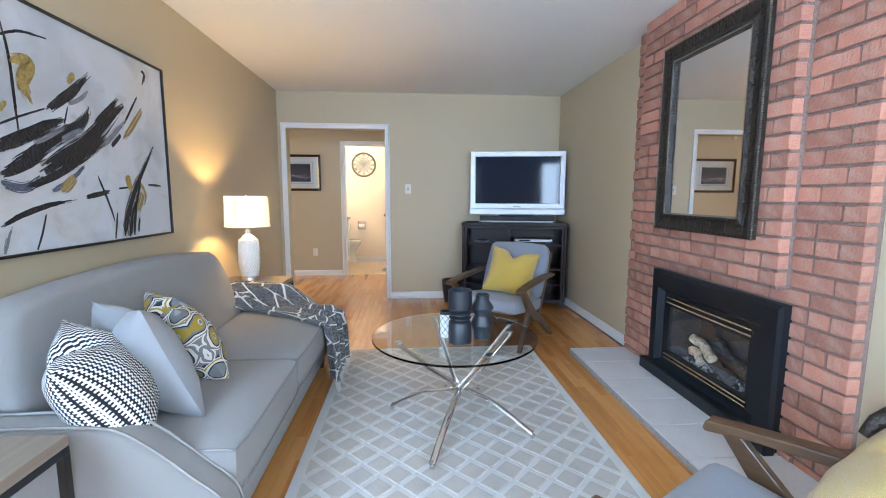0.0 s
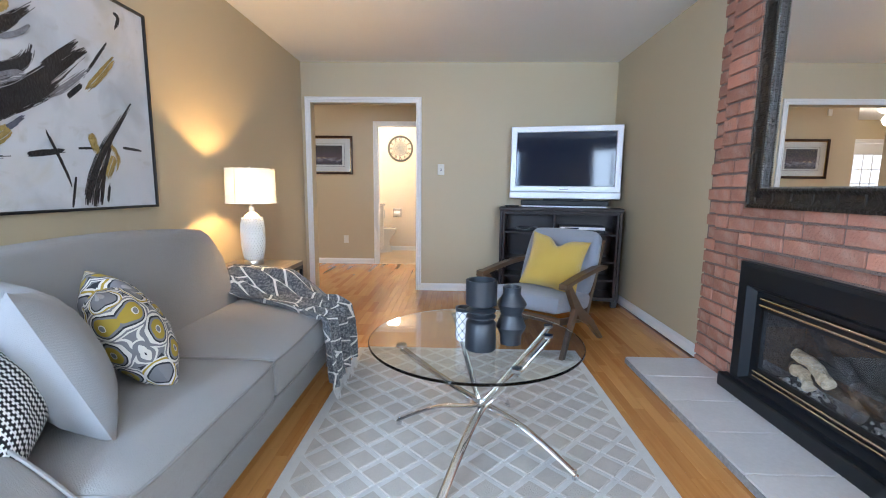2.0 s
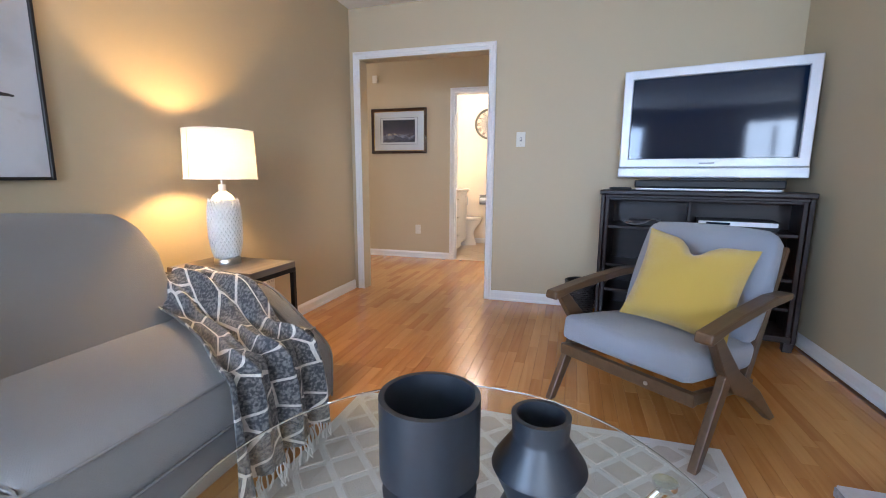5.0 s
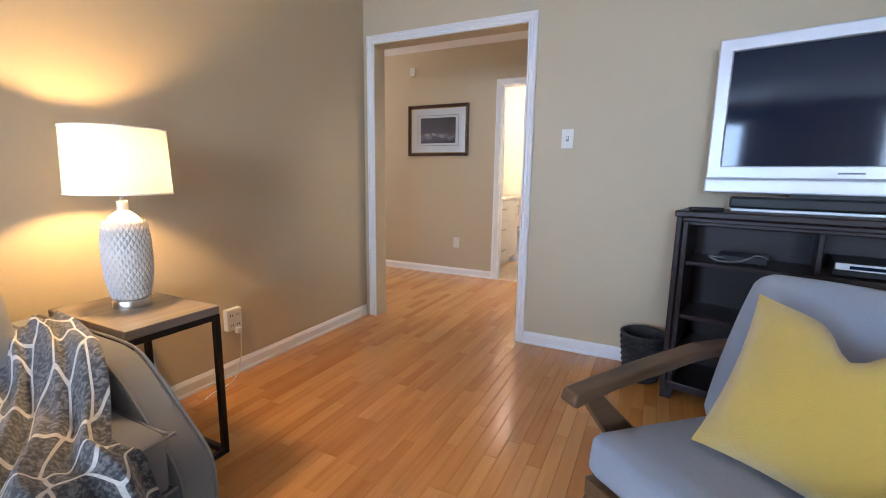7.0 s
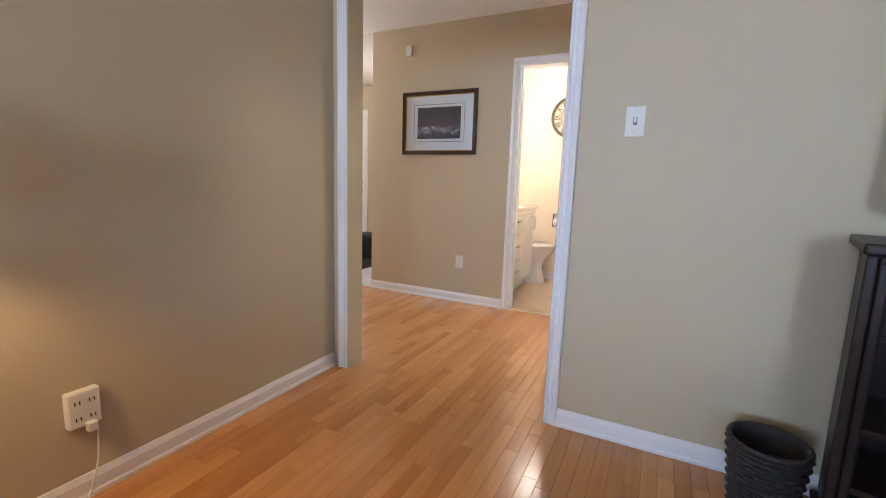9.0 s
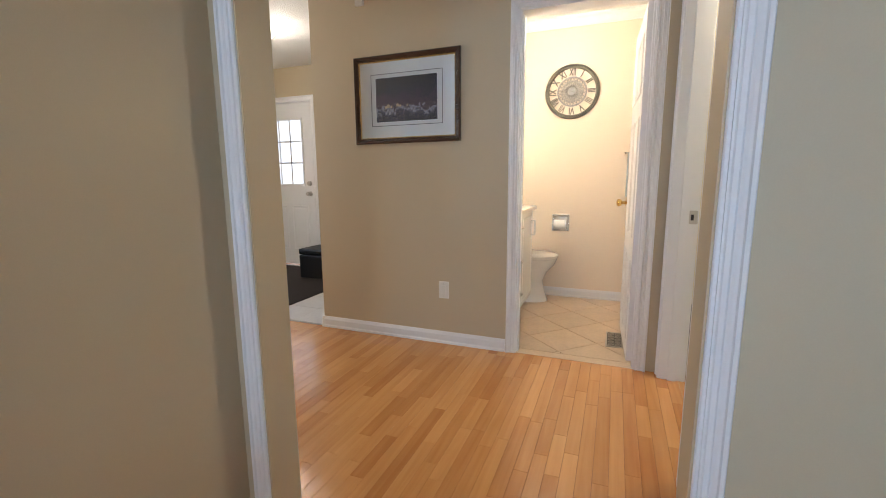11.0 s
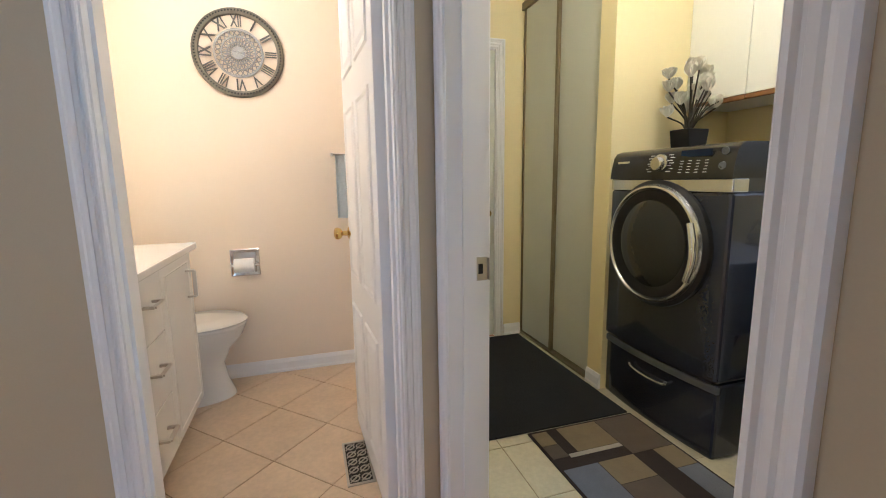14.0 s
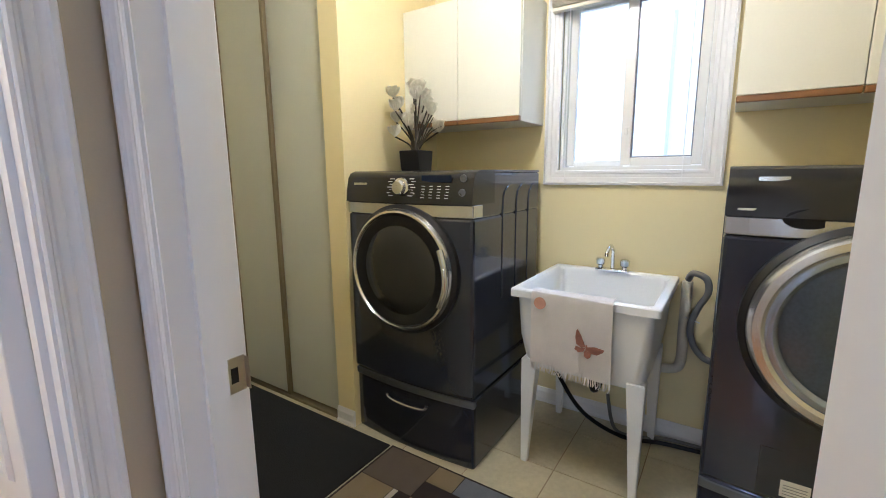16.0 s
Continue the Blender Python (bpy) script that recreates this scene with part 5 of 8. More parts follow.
la = thing("table_lamp", "lit table lamp, dimpled white ceramic base and off-white drum shade", "lamp", (-0.708, 4.027, 0.612))
part("base", lathe([(0, 0), (0.062, 0), (0.062, 0.022), (0.058, 0.028), (0, 0.028)], 36), M["nickel"], la, "brushed metal base", True)
bm = lathe([(0.045, 0.028), (0.058, 0.04), (0.068, 0.08), (0.076, 0.14), (0.078, 0.20), (0.074, 0.26), (0.062, 0.305), (0.044, 0.335), (0.026, 0.35), (0.018, 0.356), (0.018, 0.39)], 48)
part("body", bm, M["ceramic_white"], la, "glazed white ceramic", True)
bm = bmesh.new()
for i in range(17):
    z = 0.045 + i * 0.0165
    r = 0.0775 - 0.018 * abs((z - 0.19) / 0.15) ** 2.6
    for k in range(26):
        a = 2 * math.pi * (k + 0.5 * (i % 2)) / 26
        c = Vector((r * math.cos(a), r * math.sin(a), z))
        n_ = Vector((math.cos(a), math.sin(a), 0)); s_ = Vector((-math.sin(a), math.cos(a), 0))
        top = bm.verts.new(c + n_ * 0.0035)
        q = [bm.verts.new(c + s_ * 0.009 - n_ * 0.0015), bm.verts.new(c + Vector((0, 0, 0.0155)) - n_ * 0.0015), bm.verts.new(c - s_ * 0.009 - n_ * 0.0015), bm.verts.new(c - Vector((0, 0, 0.0155)) - n_ * 0.0015)]
        for m_ in range(4):
            bm.faces.new((q[m_], q[(m_ + 1) % 4], top))
part("relief", bm, M["ceramic_white"], la, "raised diamond studs", kind="stuff")
part("stem", lathe([(0.006, 0.39), (0.006, 0.65), (0, 0.65)], 12), M["nickel"], la, smooth=True)
bm = lathe([(0.162, 0.415), (0.155, 0.645)], 64)
for f in [f for f in bm.faces if len(f.verts) > 4]:
    bm.faces.remove(f)
sh = part("shade", bm, M["shade"], la, "off-white linen drum shade glowing warmly", True)
sa = math.atan2(-0.98, -0.189)
bm = bmesh.new()
q = [bm.verts.new(((rr_ + 0.0012) * math.cos(sa + d), (rr_ + 0.0012) * math.sin(sa + d), z)) for rr_, z, d in ((0.162, 0.417, -0.013), (0.162, 0.417, 0.013), (0.155, 0.643, 0.013), (0.155, 0.643, -0.013))]
bm.faces.new(q)
bmesh.ops.solidify(bm, geom=bm.faces[:], thickness=0.001)
part("shade_seam", bm, M["greywood"], la, "stitched seam of the shade")
part("finial", lathe([(0, 0.648), (0.006, 0.65), (0.004, 0.655), (0.006, 0.660), (0, 0.664)], 12), M["nickel"], la, smooth=True)
part("shade_ring", tube([(0.162 * math.cos(a / 12 * 2 * math.pi), 0.162 * math.sin(a / 12 * 2 * math.pi), 0.416) for a in range(12)], 0.0025, 6, closed=True), M["trim"], la, smooth=True)
part("shade_ring", tube([(0.155 * math.cos(a / 12 * 2 * math.pi), 0.155 * math.sin(a / 12 * 2 * math.pi), 0.644) for a in range(12)], 0.0025, 6, closed=True), M["trim"], la, smooth=True)
bb = part("bulb", lathe([(0, 0.44), (0.014, 0.445), (0.03, 0.49), (0.024, 0.52), (0, 0.535)], 16), M["bulb"], la, smooth=True)
bb.visible_shadow = False


# ---- coffee table ----
TX, TY, TZ, TR = 0.772, 2.863, 0.52, 0.443
ct = thing("coffee_table", "round clear glass coffee table on crossing curved chrome legs", "table")
gt = part("tabletop", lathe([(0, -0.006), (TR - 0.003, -0.006), (TR, -0.003), (TR, 0.003), (TR - 0.003, 0.006), (0, 0.006)], 96, (TX, TY, TZ - 0.006)), M["tableglass"], ct, "clear glass disc with a polished greenish edge", True)
gt.visible_shadow = False
def chrome_leg(foot, top):
    f = Vector((foot[0], foot[1], 0.034))
    t = Vector((top[0], top[1], TZ - 0.03))
    mid = Vector((0.805, 2.905, 0.20))
    side = (t - f).cross(Vector((0, 0, 1))).normalized() * 0.020
    q1 = f * 0.5 + (mid + side) * 0.5 + Vector((0, 0, 0.030))
    q2 = t * 0.5 + (mid + side) * 0.5 - Vector((0, 0, 0.012))
    leg = part("leg", tube([f, q1, mid + side, q2, t], 0.018, 10, flat=0.5), M["chrome"], ct, "curved chrome leg", True)
    part("glide", lathe([(0, 0.0), (0.014, 0.0), (0.014, 0.015), (0.006, 0.018), (0.006, 0.036), (0, 0.036)], 14, (f.x, f.y, 0.0145)), M["chrome"], leg, smooth=True)
    part("disc", lathe([(0, 0), (0.019, 0), (0.021, 0.004), (0.021, 0.013), (0, 0.013)], 20, (t.x, t.y, TZ - 0.0255)), M["chrome"], leg, smooth=True)


for foot, top in (((0.63, 2.46), (1.09, 2.92)), ((1.167, 2.682), (0.473, 2.774)), ((0.426, 3.05), (0.907, 2.561)), ((0.968, 3.245), (0.689, 3.22)), ((0.76, 3.30), (1.12, 3.06))):
    chrome_leg(foot, top)


def vase(name, label, prof, x, y, mat=None):
    outer = prof
    inner = [(r - 0.006, z) for r, z in reversed(prof[1:])]
    return tagged(part(name, lathe(outer + inner[:1] + [(prof[-1][0] - 0.006, prof[-1][1])] + [(max(0.02, r - 0.007), z) for r, z in reversed(prof[2:])] + [(0.0, prof[1][1] + 0.01)], 48, (x, y, TZ + 0.0006)), mat or M["ceramic_black"], None, label, True, category="vase"))


vase("vase_tall", "matt charcoal cylindrical vase with ridged waist on the glass table", [(0.0, 0), (0.058, 0.0), (0.060, 0.004), (0.058, 0.105), (0.052, 0.112), (0.040, 0.116), (0.038, 0.120), (0.057, 0.128), (0.057, 0.132), (0.040, 0.139), (0.040, 0.143), (0.057, 0.151), (0.057, 0.155), (0.040, 0.163), (0.046, 0.168), (0.060, 0.178), (0.060, 0.272)], 0.787, 2.735)
vase("vase_faceted", "matt charcoal faceted vase with a narrow neck on the table", [(0.0, 0), (0.042, 0.0), (0.043, 0.036), (0.058, 0.066), (0.060, 0.072), (0.041, 0.118), (0.041, 0.122), (0.060, 0.163), (0.058, 0.169), (0.036, 0.202), (0.035, 0.207), (0.037, 0.232)], 0.912, 2.80)
ch = thing("candle_holder", "white candle holder with a black net pattern and dark rim", "candle holder", (0.725, 2.835, TZ + 0.0006))
part("body", lathe([(0.0, 0), (0.033, 0.0), (0.035, 0.004), (0.035, 0.132), (0.030, 0.132), (0.030, 0.012), (0, 0.012)], 32), M["ceramic_white"], ch, "white glazed body", True)
part("rim", lathe([(0.0355, 0.122), (0.037, 0.128), (0.037, 0.136), (0.028, 0.136), (0.028, 0.02), (0.0, 0.018)], 32, cap=False), M["ceramic_black"], ch, "black rim and lining", True)
bm = bmesh.new()
for i in range(6):
    for k in range(7):
        for sgn in (-1, 1):
            a0_ = 2 * math.pi * (k + 0.5 * (i % 2)) / 7
            a1_ = a0_ + sgn * math.pi / 7
            z0_, z1_ = 0.006 + i * 0.0195, 0.006 + (i + 1) * 0.0195
            tube([(0.0352 * math.cos(a0_), 0.0352 * math.sin(a0_), z0_), (0.0352 * math.cos(a1_), 0.0352 * math.sin(a1_), z1_)], 0.0016, 4, bm=bm)
part("net_pattern", bm, M["ceramic_black"], ch, "black net of lines", kind="stuff")


# ---- armchairs ----
def armchair(name, label):
    r = thing(name, label, "armchair", group="matching armchairs")
    for s in (-1, 1):
        x = s * 0.33
        part("arm", prism([(-0.36, 0.505), (-0.35, 0.535), (-0.10, 0.565), (0.18, 0.585), (0.35, 0.575), (0.36, 0.56), (0.34, 0.548), (0.10, 0.545), (-0.22, 0.52), (-0.35, 0.495)], "x", x - 0.03, x + 0.03, 0.006), M["walnut"], r)
        part("front_leg", prism([(-0.345, 0.001), (-0.305, 0.001), (-0.10, 0.345), (-0.16, 0.375)], "x", x - 0.016, x + 0.016, 0.005), M["walnut"], r)
        part("rear_leg", prism([(-0.31, 0.51), (-0.25, 0.515), (-0.06, 0.33), (0.16, 0.19), (0.375, 0.001), (0.325, 0.001), (0.08, 0.17), (-0.10, 0.25), (-0.20, 0.36)], "x", x - 0.0165, x + 0.0165, 0.005), M["walnut"], r)
        part("back_post", prism([(0.10, 0.17), (0.15, 0.15), (0.44, 0.74), (0.42, 0.755), (0.40, 0.745)], "x", s * 0.285 - 0.014, s * 0.285 + 0.014, 0.004), M["walnut"], r)
    part("front_rail", boxes((-0.300, -0.305, 0.235, 0.300, -0.275, 0.285), bevel=0.004), M["walnut"], r)
    part("side_rail", beams(((-0.285, -0.30, 0.262), (-0.285, 0.22, 0.18), 0.024, 0.045), ((0.285, -0.30, 0.262), (0.285, 0.22, 0.18), 0.024, 0.045), bevel=0.003), M["walnut"], r)
    part("back_slat", beams(*[((-0.275, 0.20 + 0.07 * i, 0.34 + 0.13 * i), (0.275, 0.20 + 0.07 * i, 0.34 + 0.13 * i), 0.015, 0.05) for i in range(4)], bevel=0.003), M["walnut"], r)
    part("bolt", lathe([(0, -0.004), (0.008, -0.003), (0.009, 0)], 12, (0.12, -0.3055, 0.258), "y"), M["nickel"], r, smooth=True)
    seat = part("seat_cushion", soft_block(-0.29, -0.33, 0, 0.29, 0.27, 0.125, 0.035, 0.014, 12), M["chair"], r, smooth=True)
    seat.matrix_basis = pose(0, 0, 0.272, -7, 0, 0)
    back = part("back_cushion", soft_block(-0.285, -0.06, 0, 0.285, 0.06, 0.50, 0.045, 0.018, 12), M["chair"], r, smooth=True)
    back.matrix_basis = pose(0, 0.175, 0.355, -25, 0, 0)
    return r


ac = armchair("armchair", "dark walnut lounge chair, blue-grey cushions, in front of the cabinet")
ac2 = copy_thing(ac, pose(1.43, 1.42, 0, 0, 0, 212))
tagged(ac2, "dark walnut open-arm lounge chair with blue-grey cushions, beside the tiled hearth", "armchair", "matching armchairs")
ac.matrix_basis = pose(1.345, 4.333, 0, 0, 0, -39)
pillow("yellow_cushion", "mustard yellow velvet cushion on the lounge chair by the television", M["yellowcloth"], (1.42, 4.305, 0.60), 0.43, 0.42, 0.16, -24, -28, 8, seed=7, notch=0.07)
pillow("yellow_cushion", "mustard yellow velvet cushion on the lounge chair beside the hearth", M["yellowcloth"], (1.50, 1.36, 0.60), 0.48, 0.44, 0.17, -24, 212, 0, seed=8, notch=0.06)


# ---- television and cabinet ----
cb = thing("media_cabinet", "dark espresso wood media cabinet with open shelves in the corner", "cabinet")
bx0, bx1, by0, by1, bh = 1.12, 2.30, 5.50, 5.845, 0.965
for xs_ in (bx0 + 0.03, bx1 - 0.055):
    part("side_panel", boxes((xs_, by0 + 0.02, 0.075, xs_ + 0.025, by1, bh - 0.03)), M["espresso"], cb)
part("back_panel", boxes((bx0 + 0.055, by1 - 0.012, 0.075, bx1 - 0.055, by1, bh - 0.03)), M["espresso"], cb)
part("bottom_panel", boxes((bx0 + 0.055, by0 + 0.02, 0.075, bx1 - 0.055, by1 - 0.012, 0.10)), M["espresso"], cb)
part("tabletop", boxes((bx0, by0 - 0.012, bh - 0.03, bx1, by1, bh), bevel=0.006), M["espresso"], cb, "polished cabinet top")
for k, (ins, st) in enumerate(((0.0, 0.0), (0.028, 0.010))):
    part("front_frame", boxes((bx0 + 0.008 + ins, by0 - 0.004 + st, 0.06, bx0 + 0.034 + ins, by0 + 0.03, bh - 0.031), (bx1 - 0.034 - ins, by0 - 0.004 + st, 0.06, bx1 - 0.008 - ins, by0 + 0.03, bh - 0.031), (bx0 + 0.034 + ins, by0 - 0.004 + st, bh - 0.052 - ins * 0.6, bx1 - 0.034 - ins, by0 + 0.03, bh - 0.031 - ins * 0.6), (bx0 + 0.034 + ins, by0 - 0.004 + st, 0.06, bx1 - 0.034 - ins, by0 + 0.03, 0.10), bevel=0.005), M["espresso"], cb)
for z in (0.70, 0.43, 0.25):
    part("shelf", boxes((bx0 + 0.056, by0 + 0.03, z, bx1 - 0.056, by1 - 0.013, z + 0.02), bevel=0.002, seg=1), M["espresso"], cb)
part("divider", boxes((1.66, by0 + 0.03, 0.721, 1.68, by1 - 0.013, bh - 0.031), bevel=0.002, seg=1), M["espresso"], cb)
for x in (bx0 + 0.01, bx1 - 0.07):
    for y in (by0 + 0.005, by1 - 0.065):
        part("foot", prism([(x, 0.001), (x + 0.05, 0.001), (x + 0.06, 0.06), (x, 0.06)], "y", y, y + 0.06, 0.004), M["espresso"], cb)
pl = thing("disc_player", "slim silver and black disc player on the cabinet's upper shelf", "disc player", (1.72, 5.57, 0.721))
part("case", boxes((0, 0, 0.004, 0.43, 0.24, 0.062), bevel=0.003), M["blackplastic"], pl)
part("front_panel", boxes((0.005, -0.006, 0.030, 0.425, 0, 0.058), bevel=0.002, seg=1), M["silverplastic"], pl)
part("display", boxes((0.05, -0.008, 0.036, 0.18, -0.0062, 0.05)), M["screen"], pl)
for xs_ in (0.02, 0.38):
    part("foot", boxes((xs_, 0.02, 0, xs_ + 0.03, 0.05, 0.004)), M["blackplastic"], pl)
p2 = thing("cable_box", "small black electronics box with cables on the cabinet's upper shelf", "cable box", (1.30, 5.62, 0.721))
part("case", boxes((0, 0, 0.0, 0.2, 0.14, 0.035), bevel=0.004), M["blackplastic"], p2)
part("cables", tube([(0.03, 0.0, 0.02), (-0.03, -0.04, 0.03), (0.02, -0.06, 0.012), (0.10, -0.05, 0.02), (0.16, -0.03, 0.05), (0.2, 0.01, 0.03)], 0.005, 6), M["hose"], p2, smooth=True)

tv = thing("television", "wide silver-framed flat television, dark screen, standing on the cabinet", "television", (1.795, 5.665, bh), -11.8)
W2 = 0.545
part("bezel", frame_loops(0, -W2, W2, 0.155, 0.815, [(0, 0), (0, 0.0), (0.0, 0.05), (0.006, 0.056), (0.055, 0.056), (0.06, 0.048), (0.06, 0.03)]), M["silverplastic"], tv).matrix_basis = pose(0, 0, 0, 0, 0, 90)
part("screen", boxes((-W2 + 0.058, -0.036, 0.213, W2 - 0.058, -0.030, 0.757)), M["screen"], tv, "dark glossy screen")
part("lower_bar", boxes((-W2 - 0.004, -0.062, 0.085, W2 + 0.004, 0.0, 0.153), bevel=0.008), M["silverplastic"], tv, "silver speaker strip")
part("back_shell", prism([(-W2 + 0.01, 0.0), (W2 - 0.01, 0.0), (W2 - 0.10, 0.13), (-W2 + 0.10, 0.13)], "z", 0.12, 0.80, 0.01), M["silverplastic"], tv)
part("badge", boxes((-0.045, -0.0585, 0.178, 0.045, -0.0565, 0.186)), M["greystroke"], tv)
part("pedestal", prism([(-0.42, -0.10), (0.42, -0.10), (0.30, 0.10), (-0.30, 0.10)], "z", 0.0, 0.014, 0.003), M["silverplastic"], tv)
part("neck", boxes((-0.2, -0.03, 0.014, 0.2, 0.06, 0.09)), M["blackplastic"], tv)
part("power_light", boxes((-W2 + 0.10, -0.0635, 0.11, -W2 + 0.115, -0.0615, 0.116)), M["nickel"], tv)
sb = thing("soundbar", "long black soundbar under the television", "soundbar", (1.78, 5.575, bh), -11.8)
part("body", boxes((-0.43, -0.035, 0.015, 0.43, 0.03, 0.07), bevel=0.01), M["blackplastic"], sb)
rc = thing("remote_control", "black remote control lying on the cabinet", "remote control", (1.24, 5.56, bh), 20)
part("body", boxes((-0.07, -0.022, 0, 0.07, 0.022, 0.018), bevel=0.005), M["blackplastic"], rc)
part("buttons", boxes(*[(-0.05 + 0.018 * i, -0.012 + 0.012 * j, 0.018, -0.042 + 0.018 * i, -0.006 + 0.012 * j, 0.0195) for i in range(6) for j in range(2)]), M["greystroke"], rc)

for ob in (cb, pl, p2, rc):
    ob.matrix_world = Matrix.Translation((1.12, 5.488, 0)) @ Matrix.Rotation(radians(-11.8), 4, "Z") @ Matrix.Translation((-1.12, -5.488, 0)) @ ob.matrix_world

# basket
bk = thing("waste_basket", "small dark woven waste basket beside the media cabinet", "basket", (1.035, 5.69, 0))
bm = lathe([(0.0, 0.002), (0.085, 0.002), (0.115, 0.262), (0.105, 0.262), (0.078, 0.012), (0, 0.012)], 32)
part("body", bm, M["wicker"], bk, smooth=True)
bm = bmesh.new()
for i in range(15):
    z = 0.012 + i * 0.0165
    r = 0.087 + 0.030 * z / 0.262
    tube([((r + 0.0035 * (1 if (k + i) % 2 else -1)) * math.cos(2 * math.pi * k / 24), (r + 0.0035 * (1 if (k + i) % 2 else -1)) * math.sin(2 * math.pi * k / 24), z) for k in range(24)], 0.006, 5, closed=True, bm=bm)
part("weave", bm, M["wicker"], bk, kind="stuff", smooth=True)
part("rim", tube([(0.113 * math.cos(2 * math.pi * k / 16), 0.113 * math.sin(2 * math.pi * k / 16), 0.264) for k in range(16)], 0.009, 8, closed=True), M["wicker"], bk, smooth=True)


# ---- painting over the sofa ----
pa = thing("abstract_painting", "large abstract canvas, black and gold strokes, thin black frame", "painting")
QY0, QY1, QZ0, QZ1 = 1.93, 3.478, 1.022, 2.02
part("canvas", boxes((WX + 0.004, QY0 + 0.012, QZ0 + 0.012, WX + 0.022, QY1 - 0.012, QZ1 - 0.012)), M["canvas"], pa)
part("frame", boxes((WX + 0.001, QY0, QZ0, WX + 0.034, QY0 + 0.012, QZ1), (WX + 0.001, QY1 - 0.012, QZ0, WX + 0.034, QY1, QZ1), (WX + 0.001, QY0 + 0.012, QZ0, WX + 0.034, QY1 - 0.012, QZ0 + 0.012), (WX + 0.001, QY0 + 0.012, QZ1 - 0.012, WX + 0.034, QY1 - 0.012, QZ1), bevel=0.001, seg=1), M["blackwood"], pa)
rs_ = random.Random(3)
stroke_n = [0]


def stroke(colour, width, pts):
    """One dry-brush stroke: many bristle ribbons side by side, of uneven length, swelling in the middle."""
    mat = {"black": M["inkstroke"], "grey": M["greystroke"], "slate": M["bluestroke"], "gold": M["goldstroke"]}[colour]
    bm = bmesh.new()
    n = 28
    P = []
    for i in range(n + 1):
        f = i / n * (len(pts) - 1); k = min(int(f), len(pts) - 2); t = f - k
        p0, p1, p2, p3 = [Vector(pts[max(0, min(len(pts) - 1, q))]) for q in (k - 1, k, k + 1, k + 2)]
        P.append(0.5 * ((2 * p1) + (p2 - p0) * t + (2 * p0 - 5 * p1 + 4 * p2 - p3) * t * t + (3 * p1 - p0 - 3 * p2 + p3) * t ** 3))
    bristles = max(2, int(width / 0.0022))
    stroke_n[0] += 1
    x = WX + 0.0225 + 0.0002 * stroke_n[0] * 0.5
    for b in range(bristles):
        s = (b + 0.5) / bristles * 2 - 1
        c0 = rs_.uniform(0, 0.10) + 0.16 * abs(s) * rs_.random() if bristles > 4 else 0
        c1 = 1 - (rs_.uniform(0, 0.15) + 0.3 * abs(s) * rs_.random() if bristles > 4 else 0)
        if colour != "black" and rs_.random() < 0.18:
            continue
        if bristles > 8 and abs(s) > 0.5 and rs_.random() < 0.15:
            continue
        prev = None
        for i in range(n + 1):
            t = i / n
            if t < c0 or t > c1:
                continue
            d = (P[min(n, i + 1)] - P[max(0, i - 1)]).normalized()
            nn = Vector((-d.y, d.x))
            sw = 0.35 + 0.65 * math.sin(math.pi * min(1, max(0, t * 0.85 + 0.1))) ** 0.7
            wob = 0.08 * noise.noise(Vector((t * 5, s * 2, stroke_n[0])))
            c = P[i] + nn * (s * width / 2 * sw * 1.15 + wob * width)
            dry = max(0.0, (abs(s) - 0.45) / 0.55) + max(0.0, (t - 0.62) / 0.38) * 0.8
            hw = width / bristles * (1.05 - 0.55 * dry + (0.15 + 0.75 * dry) * noise.noise(Vector((t * 16, b * 2.3, stroke_n[0]))))
            if hw <= 0.0003:
                prev = None
                continue
            pts2 = [c - nn * hw, c + nn * hw]
            if any(not (QY0 + 0.014 < q.x < QY1 - 0.014 and QZ0 + 0.014 < q.y < QZ1 - 0.014) for q in pts2):
                prev = None
                continue
            cur = [bm.verts.new((x + 0.00006 * (b % 3), q.x, q.y)) for q in pts2]
            if prev:
                bm.faces.new((prev[0], cur[0], cur[1], prev[1]))
            prev = cur
    bmesh.ops.recalc_face_normals(bm, faces=bm.faces[:])
    part("brush_stroke", bm, mat, pa)


